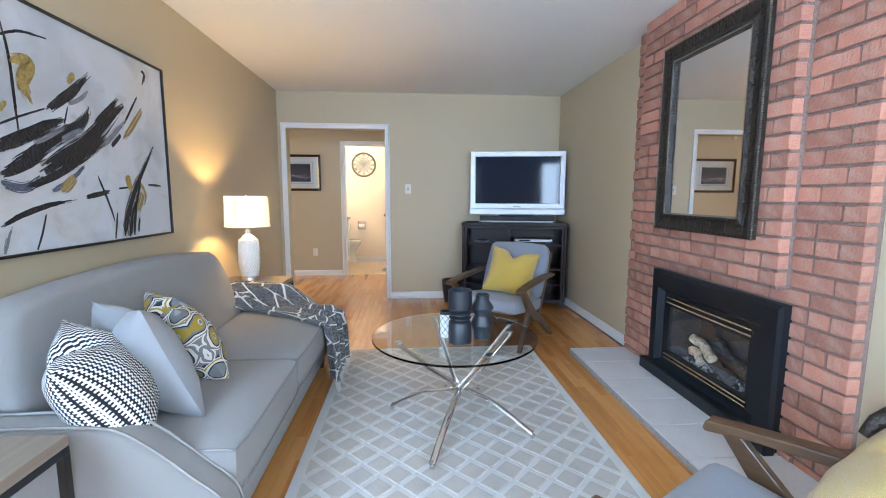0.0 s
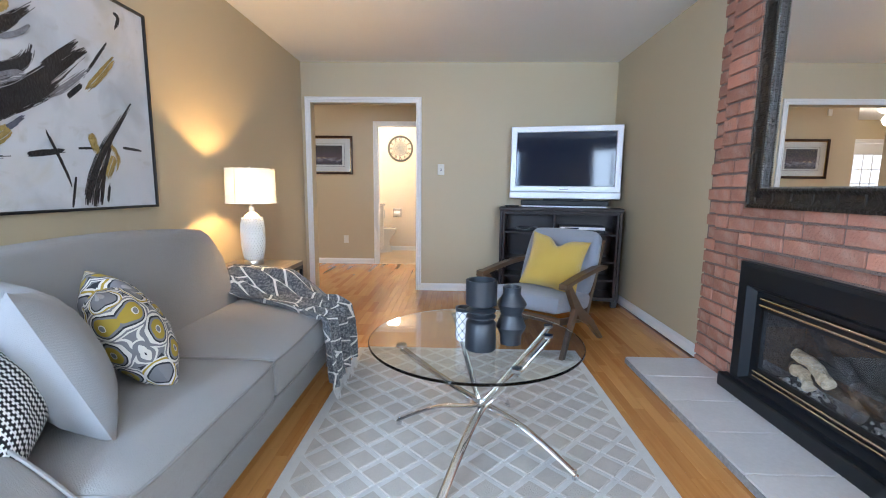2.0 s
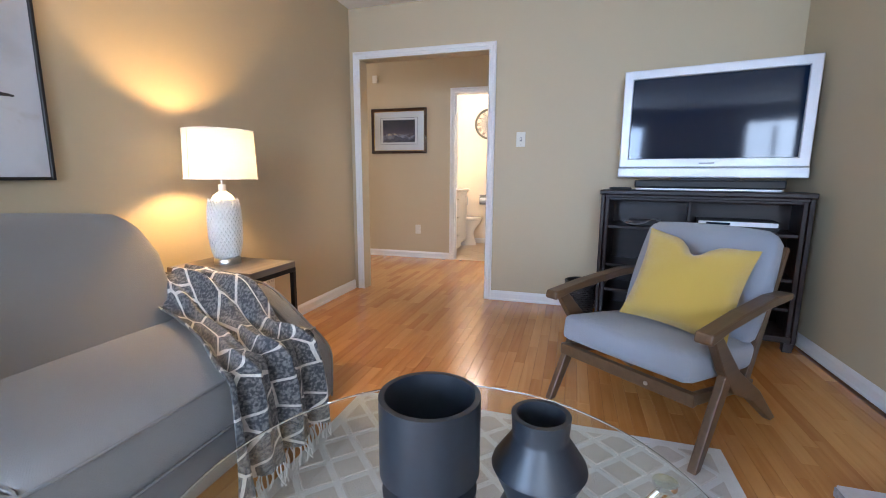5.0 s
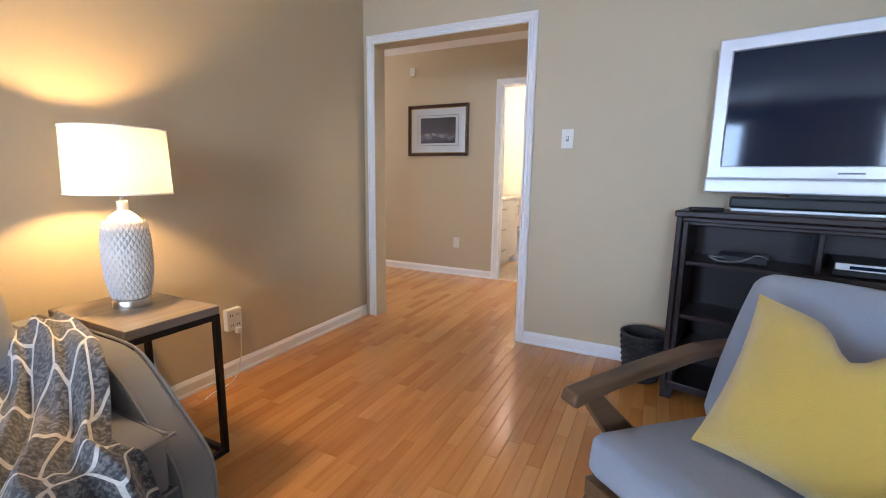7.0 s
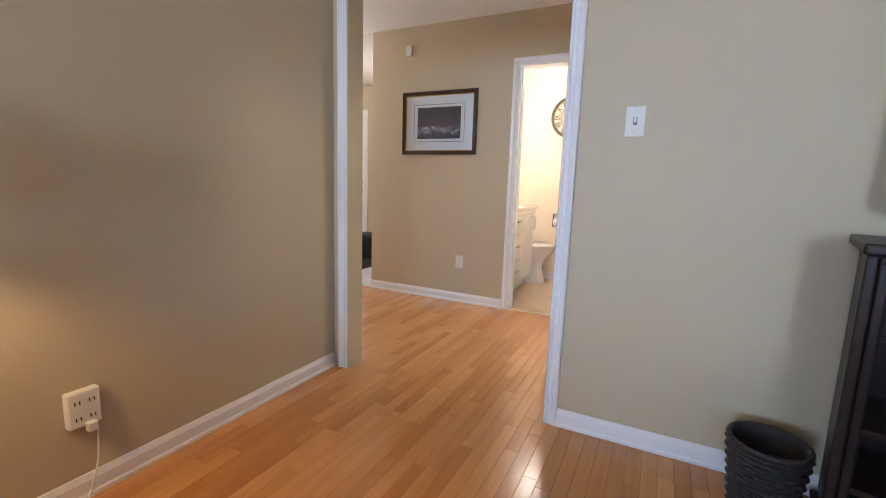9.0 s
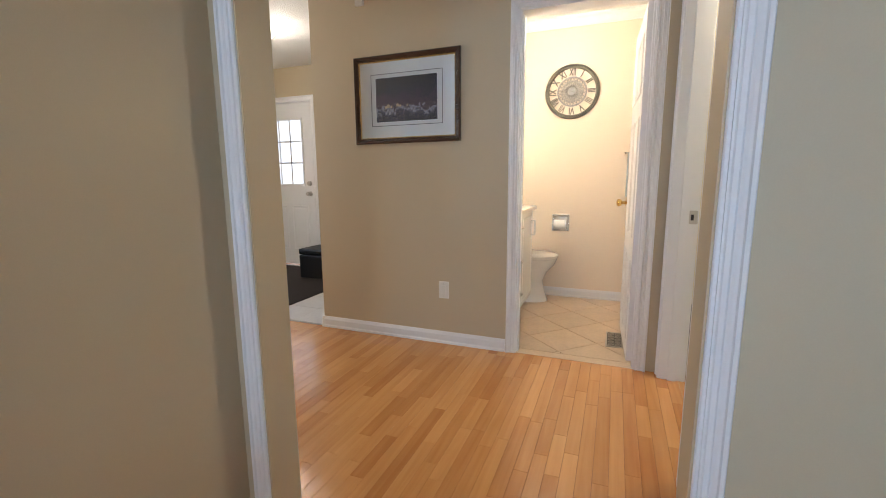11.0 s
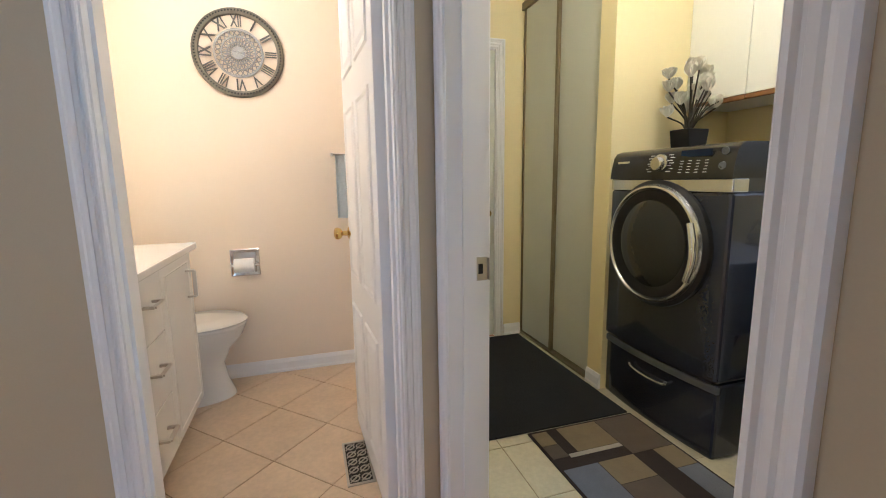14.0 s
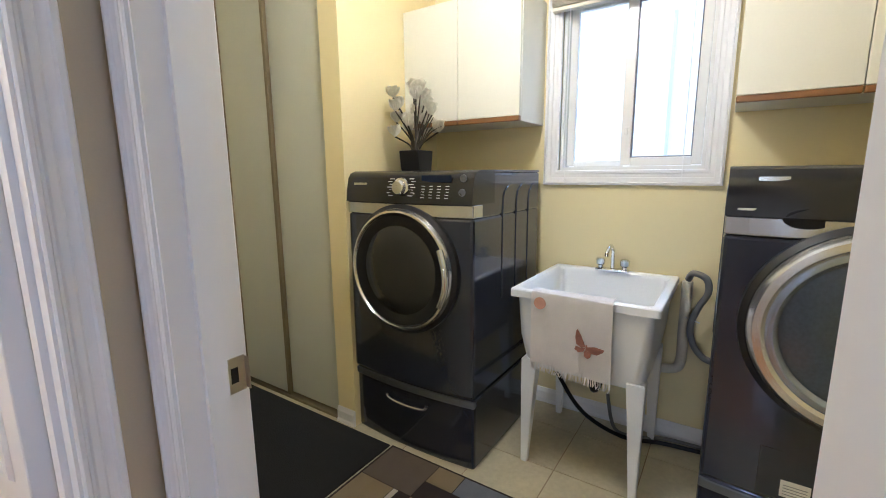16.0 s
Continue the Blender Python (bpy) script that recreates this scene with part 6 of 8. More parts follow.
def all_strokes():
    stroke("black", 0.008, [(2.41, 1.853), (2.499, 1.894), (2.626, 1.909)])
    stroke("black", 0.012, [(2.417, 1.909), (2.437, 1.785), (2.442, 1.619), (2.446, 1.438)])
    stroke("black", 0.006, [(2.367, 1.522), (2.457, 1.565), (2.582, 1.618)])
    stroke("black", 0.041, [(2.581, 1.607), (2.684, 1.68), (2.764, 1.742), (2.881, 1.846)])
    stroke("black", 0.057, [(2.388, 1.366), (2.496, 1.423), (2.633, 1.506), (2.792, 1.601), (2.84, 1.697)])
    stroke("black", 0.077, [(2.509, 1.343), (2.665, 1.428), (2.813, 1.511), (2.969, 1.643), (3.123, 1.762)])
    stroke("black", 0.04, [(2.343, 1.335), (2.455, 1.38), (2.585, 1.442)])
    stroke("black", 0.011, [(3.086, 1.637), (3.216, 1.802)])
    stroke("black", 0.021, [(2.97, 1.505), (3.058, 1.58)])
    stroke("black", 0.007, [(2.676, 1.571), (2.706, 1.652)])
    stroke("black", 0.02, [(3.271, 1.959), (3.299, 1.939), (3.266, 1.868)])
    stroke("black", 0.021, [(2.318, 1.14), (2.418, 1.182), (2.556, 1.219), (2.714, 1.241)])
    stroke("black", 0.008, [(2.469, 1.036), (2.503, 1.105), (2.532, 1.182)])
    stroke("black", 0.021, [(2.762, 1.25), (2.94, 1.281)])
    stroke("black", 0.012, [(2.851, 1.36), (2.914, 1.224), (2.953, 1.119)])
    stroke("black", 0.011, [(2.974, 1.171), (2.941, 1.029)])
    stroke("black", 0.047, [(3.016, 1.028), (3.053, 1.154), (3.152, 1.318), (3.353, 1.562)])
    stroke("black", 0.019, [(3.091, 1.027), (3.139, 1.221), (3.203, 1.362)])
    stroke("black", 0.014, [(3.134, 1.052), (3.157, 1.15)])
    stroke("black", 0.008, [(3.0, 1.295), (3.106, 1.306)])
    stroke("black", 0.011, [(3.258, 1.321), (3.386, 1.317)])
    stroke("grey", 0.015, [(2.311, 1.008), (2.34, 1.081), (2.37, 1.146)])
    stroke("grey", 0.034, [(2.645, 1.491), (2.737, 1.536), (2.802, 1.557)])
    stroke("grey", 0.033, [(2.859, 1.481), (2.977, 1.557), (3.111, 1.667)])
    stroke("grey", 0.025, [(2.501, 1.464), (2.595, 1.516), (2.682, 1.561)])
    stroke("slate", 0.04, [(2.339, 1.307), (2.444, 1.291), (2.534, 1.344)])
    stroke("slate", 0.024, [(2.563, 1.272), (2.681, 1.329), (2.782, 1.403)])
    stroke("gold", 0.059, [(2.429, 1.764), (2.519, 1.781), (2.485, 1.695), (2.521, 1.616)])
    stroke("gold", 0.028, [(2.373, 1.568), (2.404, 1.611)])
    stroke("gold", 0.035, [(3.255, 1.748), (3.149, 1.633), (3.053, 1.541)])
    stroke("gold", 0.044, [(2.712, 1.342), (2.616, 1.272)])
    stroke("gold", 0.037, [(3.197, 1.277), (3.142, 1.164)])
    stroke("gold", 0.041, [(3.071, 1.37), (3.102, 1.276)])
    stroke("gold", 0.029, [(2.758, 1.807), (2.71, 1.751)])
    stroke("black", 0.050, [(2.31, 1.42), (2.43, 1.475), (2.58, 1.545), (2.70, 1.60)])
    stroke("black", 0.055, [(2.62, 1.36), (2.74, 1.43), (2.86, 1.50), (2.95, 1.57)])
    stroke("black", 0.030, [(2.86, 1.60), (2.95, 1.67), (3.06, 1.765)])
    stroke("black", 0.022, [(2.93, 1.62), (3.00, 1.665), (3.10, 1.735)])
    stroke("black", 0.030, [(2.45, 1.29), (2.60, 1.345), (2.72, 1.40)])
    stroke("black", 0.036, [(3.055, 1.03), (3.080, 1.13), (3.14, 1.25)])
    stroke("grey", 0.020, [(2.70, 1.66), (2.78, 1.70), (2.84, 1.75)])
    stroke("gold", 0.022, [(3.18, 1.33), (3.22, 1.27), (3.20, 1.20)])

all_strokes()


# ---- framed print in the hall ----
hp = thing("framed_print", "night landscape print in a dark cherry frame on the wall", "picture", (-1.221, 7.57, 1.617))
HW, HH = 0.375, 0.278
def yframe(y, hw, hh, prof):
    bm = bmesh.new()
    loops = [[bm.verts.new((sx * (hw - o), y - d, sz * (hh - o))) for sx, sz in ((-1, -1), (1, -1), (1, 1), (-1, 1))] for o, d in prof]
    for a, b in zip(loops, loops[1:]):
        for i in range(4):
            bm.faces.new((a[i], a[(i + 1) % 4], b[(i + 1) % 4], b[i]))
    bmesh.ops.recalc_face_normals(bm, faces=bm.faces[:])
    return bm
part("frame", yframe(-0.001, HW, HH, [(0, 0), (0, 0.02), (0.006, 0.025), (0.018, 0.022), (0.026, 0.014), (0.034, 0.012), (0.034, 0.004)]), M["cherry"], hp)
part("gold_lining", yframe(-0.001, HW - 0.034, HH - 0.034, [(0, 0.004), (0, 0.0125), (0.005, 0.011), (0.007, 0.006)]), M["brass"], hp)
part("mat_board", boxes((-HW + 0.03, -0.006, -HH + 0.03, HW - 0.03, -0.003, HH - 0.03)), M["mat_board"], hp)
part("mat_line", yframe(-0.006, 0.255, 0.165, [(0, 0.0), (0, 0.0008), (0.0035, 0.0008), (0.0035, 0)]), M["blackwood"], hp)
part("mat_opening", yframe(-0.006, 0.222, 0.142, [(0, 0.0), (0, 0.0008), (0.003, 0.0008), (0.003, 0)]), M["paper"], hp)


def print_material():
    m = bpy.data.materials.new("night_landscape_print"); m.use_nodes = True
    n, l, b = nodes_of(m)
    tc = n.new("ShaderNodeTexCoord"); sp = n.new("ShaderNodeSeparateXYZ")
    l.new(tc.outputs["Object"], sp.inputs[0])
    no = n.new("ShaderNodeTexNoise"); no.inputs["Scale"].default_value = 26; no.inputs["Detail"].default_value = 8; no.inputs["Distortion"].default_value = 1.2
    l.new(tc.outputs["Object"], no.inputs["Vector"])
    a = n.new("ShaderNodeMath"); a.operation = 'MULTIPLY_ADD'; a.inputs[1].default_value = 3.5; a.inputs[2].default_value = 0.12
    l.new(sp.outputs[2], a.inputs[0])
    a2 = n.new("ShaderNodeMath"); a2.operation = 'MULTIPLY_ADD'; a2.inputs[1].default_value = 0.75
    l.new(no.outputs[0], a2.inputs[0]); l.new(a.outputs[0], a2.inputs[2])
    r = ramp(n, [(0.0, (0.010, 0.012, 0.022)), (0.18, (0.04, 0.04, 0.07)), (0.27, (0.30, 0.30, 0.36)), (0.33, (0.05, 0.035, 0.045)), (0.50, (0.055, 0.035, 0.06)), (0.62, (0.014, 0.016, 0.034)), (1.0, (0.010, 0.012, 0.022))])
    l.new(a2.outputs[0], r.inputs[0]); l.new(r.outputs[0], b.inputs["Base Color"])
    b.inputs["Roughness"].default_value = 0.5
    return m


part("print", boxes((-0.219, -0.0075, -0.139, 0.219, -0.0062, 0.139)), print_material(), hp, "dark print of a village at night")
bm = bmesh.new()
for x, z, s in ((-0.145, -0.045, 0.008), (-0.128, -0.038, 0.011), (-0.105, -0.044, 0.007), (-0.06, -0.035, 0.010), (-0.040, -0.040, 0.007), (0.01, -0.038, 0.006)):
    v = [bm.verts.new((x - s, -0.0080, z - s)), bm.verts.new((x + s, -0.0080, z - s)), bm.verts.new((x + s, -0.0080, z + s * 0.4)), bm.verts.new((x, -0.0080, z + s * 1.3)), bm.verts.new((x - s, -0.0080, z + s * 0.4))]
    bm.faces.new(v)
part("painted_house", bm, M["log"], hp, kind="stuff")
g = part("glass", boxes((-HW + 0.035, -0.0135, -HH + 0.035, HW - 0.035, -0.0115, HH - 0.035)), M["glass"], hp, "clear picture glass"); g.visible_shadow = False


# ---- bathroom ----
M["scroll"] = material("dull_silver_scroll", (0.30, 0.29, 0.27), 0.5, 0.3, var=0.3, scale=30, bump=0.1)
M["numeral"] = material("dark_bronze_numeral", (0.075, 0.065, 0.05), 0.5, 0.3, var=0.2, scale=30, bump=0.1)
ck = thing("wall_clock", "round openwork clock with roman numerals and beaded bronze rim", "clock", (-0.335, 9.07, 1.853))
RC = 0.232
def ring(name, r0, r1, d0, d1, mat, parent, label=""):
    return part(name, lathe([(r0, -d0), (r0, -d1), (r1, -d1), (r1, -d0), (r0, -d0)], 72, axis="y", cap=False), mat, parent, label, True)
part("rim", lathe([(RC - 0.035, -0.004), (RC - 0.032, -0.024), (RC - 0.02, -0.03), (RC - 0.006, -0.026), (RC, -0.014), (RC, -0.002)], 80, axis="y", cap=False), M["pewter"], ck, "dark pewter rim", True)
bm = bmesh.new()
for k in range(84):
    a = 2 * math.pi * k / 84
    bmesh.ops.create_icosphere(bm, subdivisions=1, radius=0.0055, matrix=Matrix.Translation(((RC - 0.017) * math.cos(a), -0.030, (RC - 0.017) * math.sin(a))))
part("beading", bm, M["blackmetal"], ck, "dark beads", True, kind="stuff")
ring("chapter_ring", 0.116, 0.127, 0.010, 0.016, M["scroll"], ck)
ring("inner_ring", 0.082, 0.089, 0.010, 0.016, M["scroll"], ck)
ring("gear_ring", 0.054, 0.060, 0.010, 0.0175, M["scroll"], ck)
ring("hub", 0.002, 0.034, 0.012, 0.020, M["scroll"], ck)
bm = bmesh.new()
for k in range(24):
    a = 2 * math.pi * k / 24
    for r0, r1, sgn in ((0.036, 0.084, 1), (0.036, 0.084, -1), (0.089, 0.118, 1), (0.089, 0.118, -1)):
        tube([(r0 * math.cos(a), -0.013, r0 * math.sin(a)), ((r0 + r1) / 2 * math.cos(a + sgn * 0.12), -0.013, (r0 + r1) / 2 * math.sin(a + sgn * 0.12)), (r1 * math.cos(a + sgn * 0.02), -0.013, r1 * math.sin(a + sgn * 0.02))], 0.0026, 4, bm=bm)
part("filigree", bm, M["scroll"], ck, "pale scrollwork", kind="stuff")
def text_mesh(s, size, depth, mat, parent, m, name="numeral", bold=0.0):
    cu = bpy.data.curves.new(name, 'FONT')
    cu.body, cu.size, cu.extrude, cu.align_x, cu.align_y, cu.offset = s, size, depth, 'CENTER', 'CENTER', bold
    cu.resolution_u = 2
    cu.materials.append(mat)
    o = new(name, cu); o.parent = parent; o.matrix_basis = m
    return o
for k, s in enumerate(("XII", "I", "II", "III", "IIII", "V", "VI", "VII", "VIII", "IX", "X", "XI")):
    a = -2 * math.pi * k / 12
    r = 0.161
    m = Matrix.Translation((-r * math.sin(a), -0.016, r * math.cos(a))) @ Matrix.Rotation(-a, 4, 'Y') @ Matrix.Rotation(math.pi / 2, 4, 'X')
    text_mesh(s, 0.084, 0.003, M["numeral"], ck, m @ Matrix.Diagonal((0.55 if len(s) > 2 else 0.7, 1, 1, 1)), bold=0.0012)
part("hour_hand", beams(((0, -0.024, 0), (0.050 * math.sin(1.35), -0.024, 0.050 * math.cos(1.35)), 0.002, 0.009, (0, 1, 0))), M["porcelain"], ck, "white hand")
part("minute_hand", beams(((-0.02, -0.026, 0.012), (0.085 * math.sin(2.1), -0.026, 0.085 * math.cos(2.1)), 0.002, 0.007, (0, 1, 0))), M["porcelain"], ck, "white hand")

tp = thing("toilet_roll_holder", "recessed chrome roll holder with a white roll, cream wall", "toilet roll holder", (-0.393, 9.07, 0.698))
part("plate", yframe(-0.001, 0.079, 0.079, [(0, 0), (0, 0.006), (0.004, 0.009), (0.018, 0.007), (0.022, 0.002)]), M["chrome"], tp)
part("recess", boxes((-0.058, -0.003, -0.058, 0.058, -0.001, 0.058)), M["nickel"], tp)
part("roller", tube([(-0.075, -0.032, -0.012), (0.075, -0.032, -0.012)], 0.008, 12), M["chrome"], tp, smooth=True)
part("roll", lathe([(0.016, -0.052), (0.042, -0.052), (0.042, 0.052), (0.016, 0.052)], 28, (0, -0.046, -0.012), "x"), M["paper"], tp, "white paper roll", True)

va = thing("vanity", "white bathroom vanity with drawers, brushed handles and white top", "vanity")
part("body", boxes((-1.115, 7.74, 0.10, -0.60, 8.66, 0.845)), M["white"], va)
part("toe_kick", boxes((-1.115, 7.75, 0.001, -0.66, 8.65, 0.10)), M["white"], va)
def slab(y0, y1, z0, z1, name="drawer"):
    p = part(name, boxes((-0.598, y0 + 0.002, z0 + 0.002, -0.580, y1 - 0.002, z1 - 0.002), bevel=0.0015, seg=1), M["white"], va)
    return p
def pull(parent, y, z, vertical):
    a, b = ((y, z - 0.06), (y, z + 0.06)) if vertical else ((y - 0.05, z), (y + 0.05, z))
    rows = [((-0.545, a[0], a[1]), (-0.545, b[0], b[1]), 0.008, 0.016, (1, 0, 0))]
    for p in (a, b):
        rows.append(((-0.582, p[0], p[1]), (-0.543, p[0], p[1]), 0.014 if not vertical else 0.014, 0.010))
    part("handle", beams(*rows, bevel=0.001), M["nickel"], parent, "brushed nickel bar handle")
for z0, z1 in ((0.60, 0.84), (0.35, 0.60), (0.105, 0.35)):
    d = slab(7.745, 8.20, z0, z1)
    pull(d, 8.05, (z0 + z1) / 2 + 0.02, False)
d = slab(8.20, 8.655, 0.105, 0.84, "door")
part("inset_panel", yframe(0, 0.18, 0.33, [(0, 0), (0.004, 0.004), (0.008, 0.0)]), M["white"], d).matrix_basis = Matrix.Translation((-0.580, 8.43, 0.47)) @ Matrix.Rotation(math.pi / 2, 4, 'Z')
pull(d, 8.56, 0.70, True)
part("worktop", boxes((-1.118, 7.72, 0.845, -0.555, 8.70, 0.875), bevel=0.004), M["porcelain"], va, "white moulded top")
part("basin", lathe([(0.19, 0.0), (0.185, 0.004), (0.165, 0.003), (0.13, -0.02), (0.02, -0.028), (0, -0.028)], 40, (-0.83, 8.1, 0.878), sx=0.85, sy=1.2), M["porcelain"], va, "white oval basin", True)

to = thing("toilet", "white porcelain toilet with closed lid beside the vanity", "toilet", (-0.74, 8.86, 0))
def ovoid(profile, name, cx=0.0, label=""):
    bm = bmesh.new(); rings = []
    for rx, ry, z, off in profile:
        rings.append([bm.verts.new((cx + off + rx * math.cos(a) * (1.12 if math.cos(a) > 0 else 0.9), ry * math.sin(a), z)) for a in [2 * math.pi * k / 40 for k in range(40)]])
    for a, b in zip(rings, rings[1:]):
        for k in range(40):
            bm.faces.new((a[k], a[(k + 1) % 40], b[(k + 1) % 40], b[k]))
    bm.faces.new(rings[0][::-1]); bm.faces.new(rings[-1])
    bmesh.ops.recalc_face_normals(bm, faces=bm.faces[:])
    return part(name, bm, M["porcelain"], to, label, True)
ovoid([(0.215, 0.13, 0.001, 0.035), (0.212, 0.128, 0.02, 0.035), (0.185, 0.105, 0.10, 0.035), (0.168, 0.095, 0.19, 0.04), (0.175, 0.115, 0.27, 0.07), (0.205, 0.16, 0.34, 0.10), (0.222, 0.178, 0.395, 0.105)], "bowl")
ovoid([(0.222, 0.182, 0.397, 0.105), (0.226, 0.186, 0.405, 0.105), (0.224, 0.184, 0.415, 0.105)], "seat")
ovoid([(0.226, 0.186, 0.417, 0.105), (0.23, 0.19, 0.425, 0.105), (0.215, 0.175, 0.438, 0.105), (0.11, 0.09, 0.443, 0.105)], "lid")
part("cistern", boxes((-0.37, -0.19, 0.38, -0.19, 0.19, 0.74), bevel=0.02), M["porcelain"], to, smooth=True)
part("cistern_lid", boxes((-0.375, -0.198, 0.742, -0.183, 0.198, 0.775), bevel=0.008), M["porcelain"], to)
part("flush_handle", boxes((-0.188, -0.15, 0.66, -0.17, -0.08, 0.675), bevel=0.003), M["chrome"], to)

tl = thing("hand_towel", "pale blue hand towel hanging by the bathroom wall", "towel", (0.235, 9.02, 1.31))
bm = bmesh.new(); g = {}
for i in range(15):
    for j in range(11):
        g[i, j] = bm.verts.new((-0.09 + 0.18 * i / 14, 0.012 * math.sin(i * 1.1) - 0.004, -0.37 * j / 10))
for i in range(14):
    for j in range(10):
        bm.faces.new((g[i, j], g[i + 1, j], g[i + 1, j + 1], g[i, j + 1]))
bmesh.ops.solidify(bm, geom=bm.faces[:], thickness=0.008)
M["bluetowel"] = material("pale_blue_terry", (0.80, 0.87, 0.90), 1.0, var=0.08, scale=20, bump=0.6, fine=200)
part("cloth", bm, M["bluetowel"], tl, smooth=True)
part("rail", tube([(-0.11, 0.0, 0.004), (0.11, 0.0, 0.004)], 0.006, 8), M["chrome"], tl, smooth=True)
part("bracket", boxes((-0.115, 0, -0.005, -0.10, 0.048, 0.012), (0.10, 0, -0.005, 0.115, 0.048, 0.012)), M["chrome"], tl)

vt = thing("floor_register", "metal scrollwork floor register set in the bathroom tiles", "floor vent", (0.0, 0, 0))
part("frame", boxes((0.055, 7.885, -0.001, 0.065, 8.175, 0.004), (0.155, 7.885, -0.001, 0.165, 8.175, 0.004), (0.065, 7.885, -0.001, 0.155, 7.897, 0.004), (0.065, 8.163, -0.001, 0.155, 8.175, 0.004)), M["nickel"], vt)
bm = bmesh.new()
for i in range(5):
    cy = 7.925 + i * 0.053
    for cx in (0.088, 0.132):
        tube([(cx + 0.017 * math.cos(a), cy + 0.017 * math.sin(a), 0.002) for a in [2 * math.pi * k / 8 for k in range(8)]], 0.003, 5, closed=True, bm=bm)
        tube([(cx - 0.02, cy - 0.02, 0.002), (cx + 0.02, cy + 0.02, 0.002)], 0.003, 5, bm=bm)
part("grille", bm, M["nickel"], vt, kind="stuff")
part("duct_shadow", boxes((0.065, 7.897, -0.0009, 0.155, 8.163, 0.0003)), M["blackmetal"], vt)


# ---- entrance ----
mt = thing("entrance_mat", "large dark brown ribbed mat on the entrance floor", "mat")
part("body", boxes((-4.30, 6.95, 0.001, -2.58, 9.36, 0.009), bevel=0.003, seg=1), M["mat_brown"], mt)
ot = thing("storage_box", "black leather storage box on the entrance mat", "ottoman", (-3.02, 9.0, 0.010))
part("body", boxes((-0.20, -0.18, 0.0, 0.20, 0.18, 0.26), bevel=0.012), M["blackplastic"], ot)
part("lid", boxes((-0.205, -0.185, 0.265, 0.205, 0.185, 0.33), bevel=0.018), M["blackplastic"], ot)
kh = thing("wall_plaque", "small white plaque with a scalloped lacy top, on the entrance wall", "wall plaque", (-4.35, 8.62, 1.78))
part("board", boxes((0.0, -0.17, -0.15, 0.012, 0.17, 0.10), bevel=0.003), M["porcelain"], kh)
bm = bmesh.new()
for k in range(9):
    y = -0.15 + 0.0375 * k
    tube([(0.006, y + 0.017 * math.cos(a), 0.122 + 0.02 * math.sin(a)) for a in [2 * math.pi * q / 8 for q in range(8)]], 0.004, 5, closed=True, bm=bm)
part("lace_edge", bm, M["porcelain"], kh, kind="stuff")
part("inset_picture", boxes((0.012, 0.02, -0.10, 0.016, 0.12, 0.05)), M["greycloth"], kh)


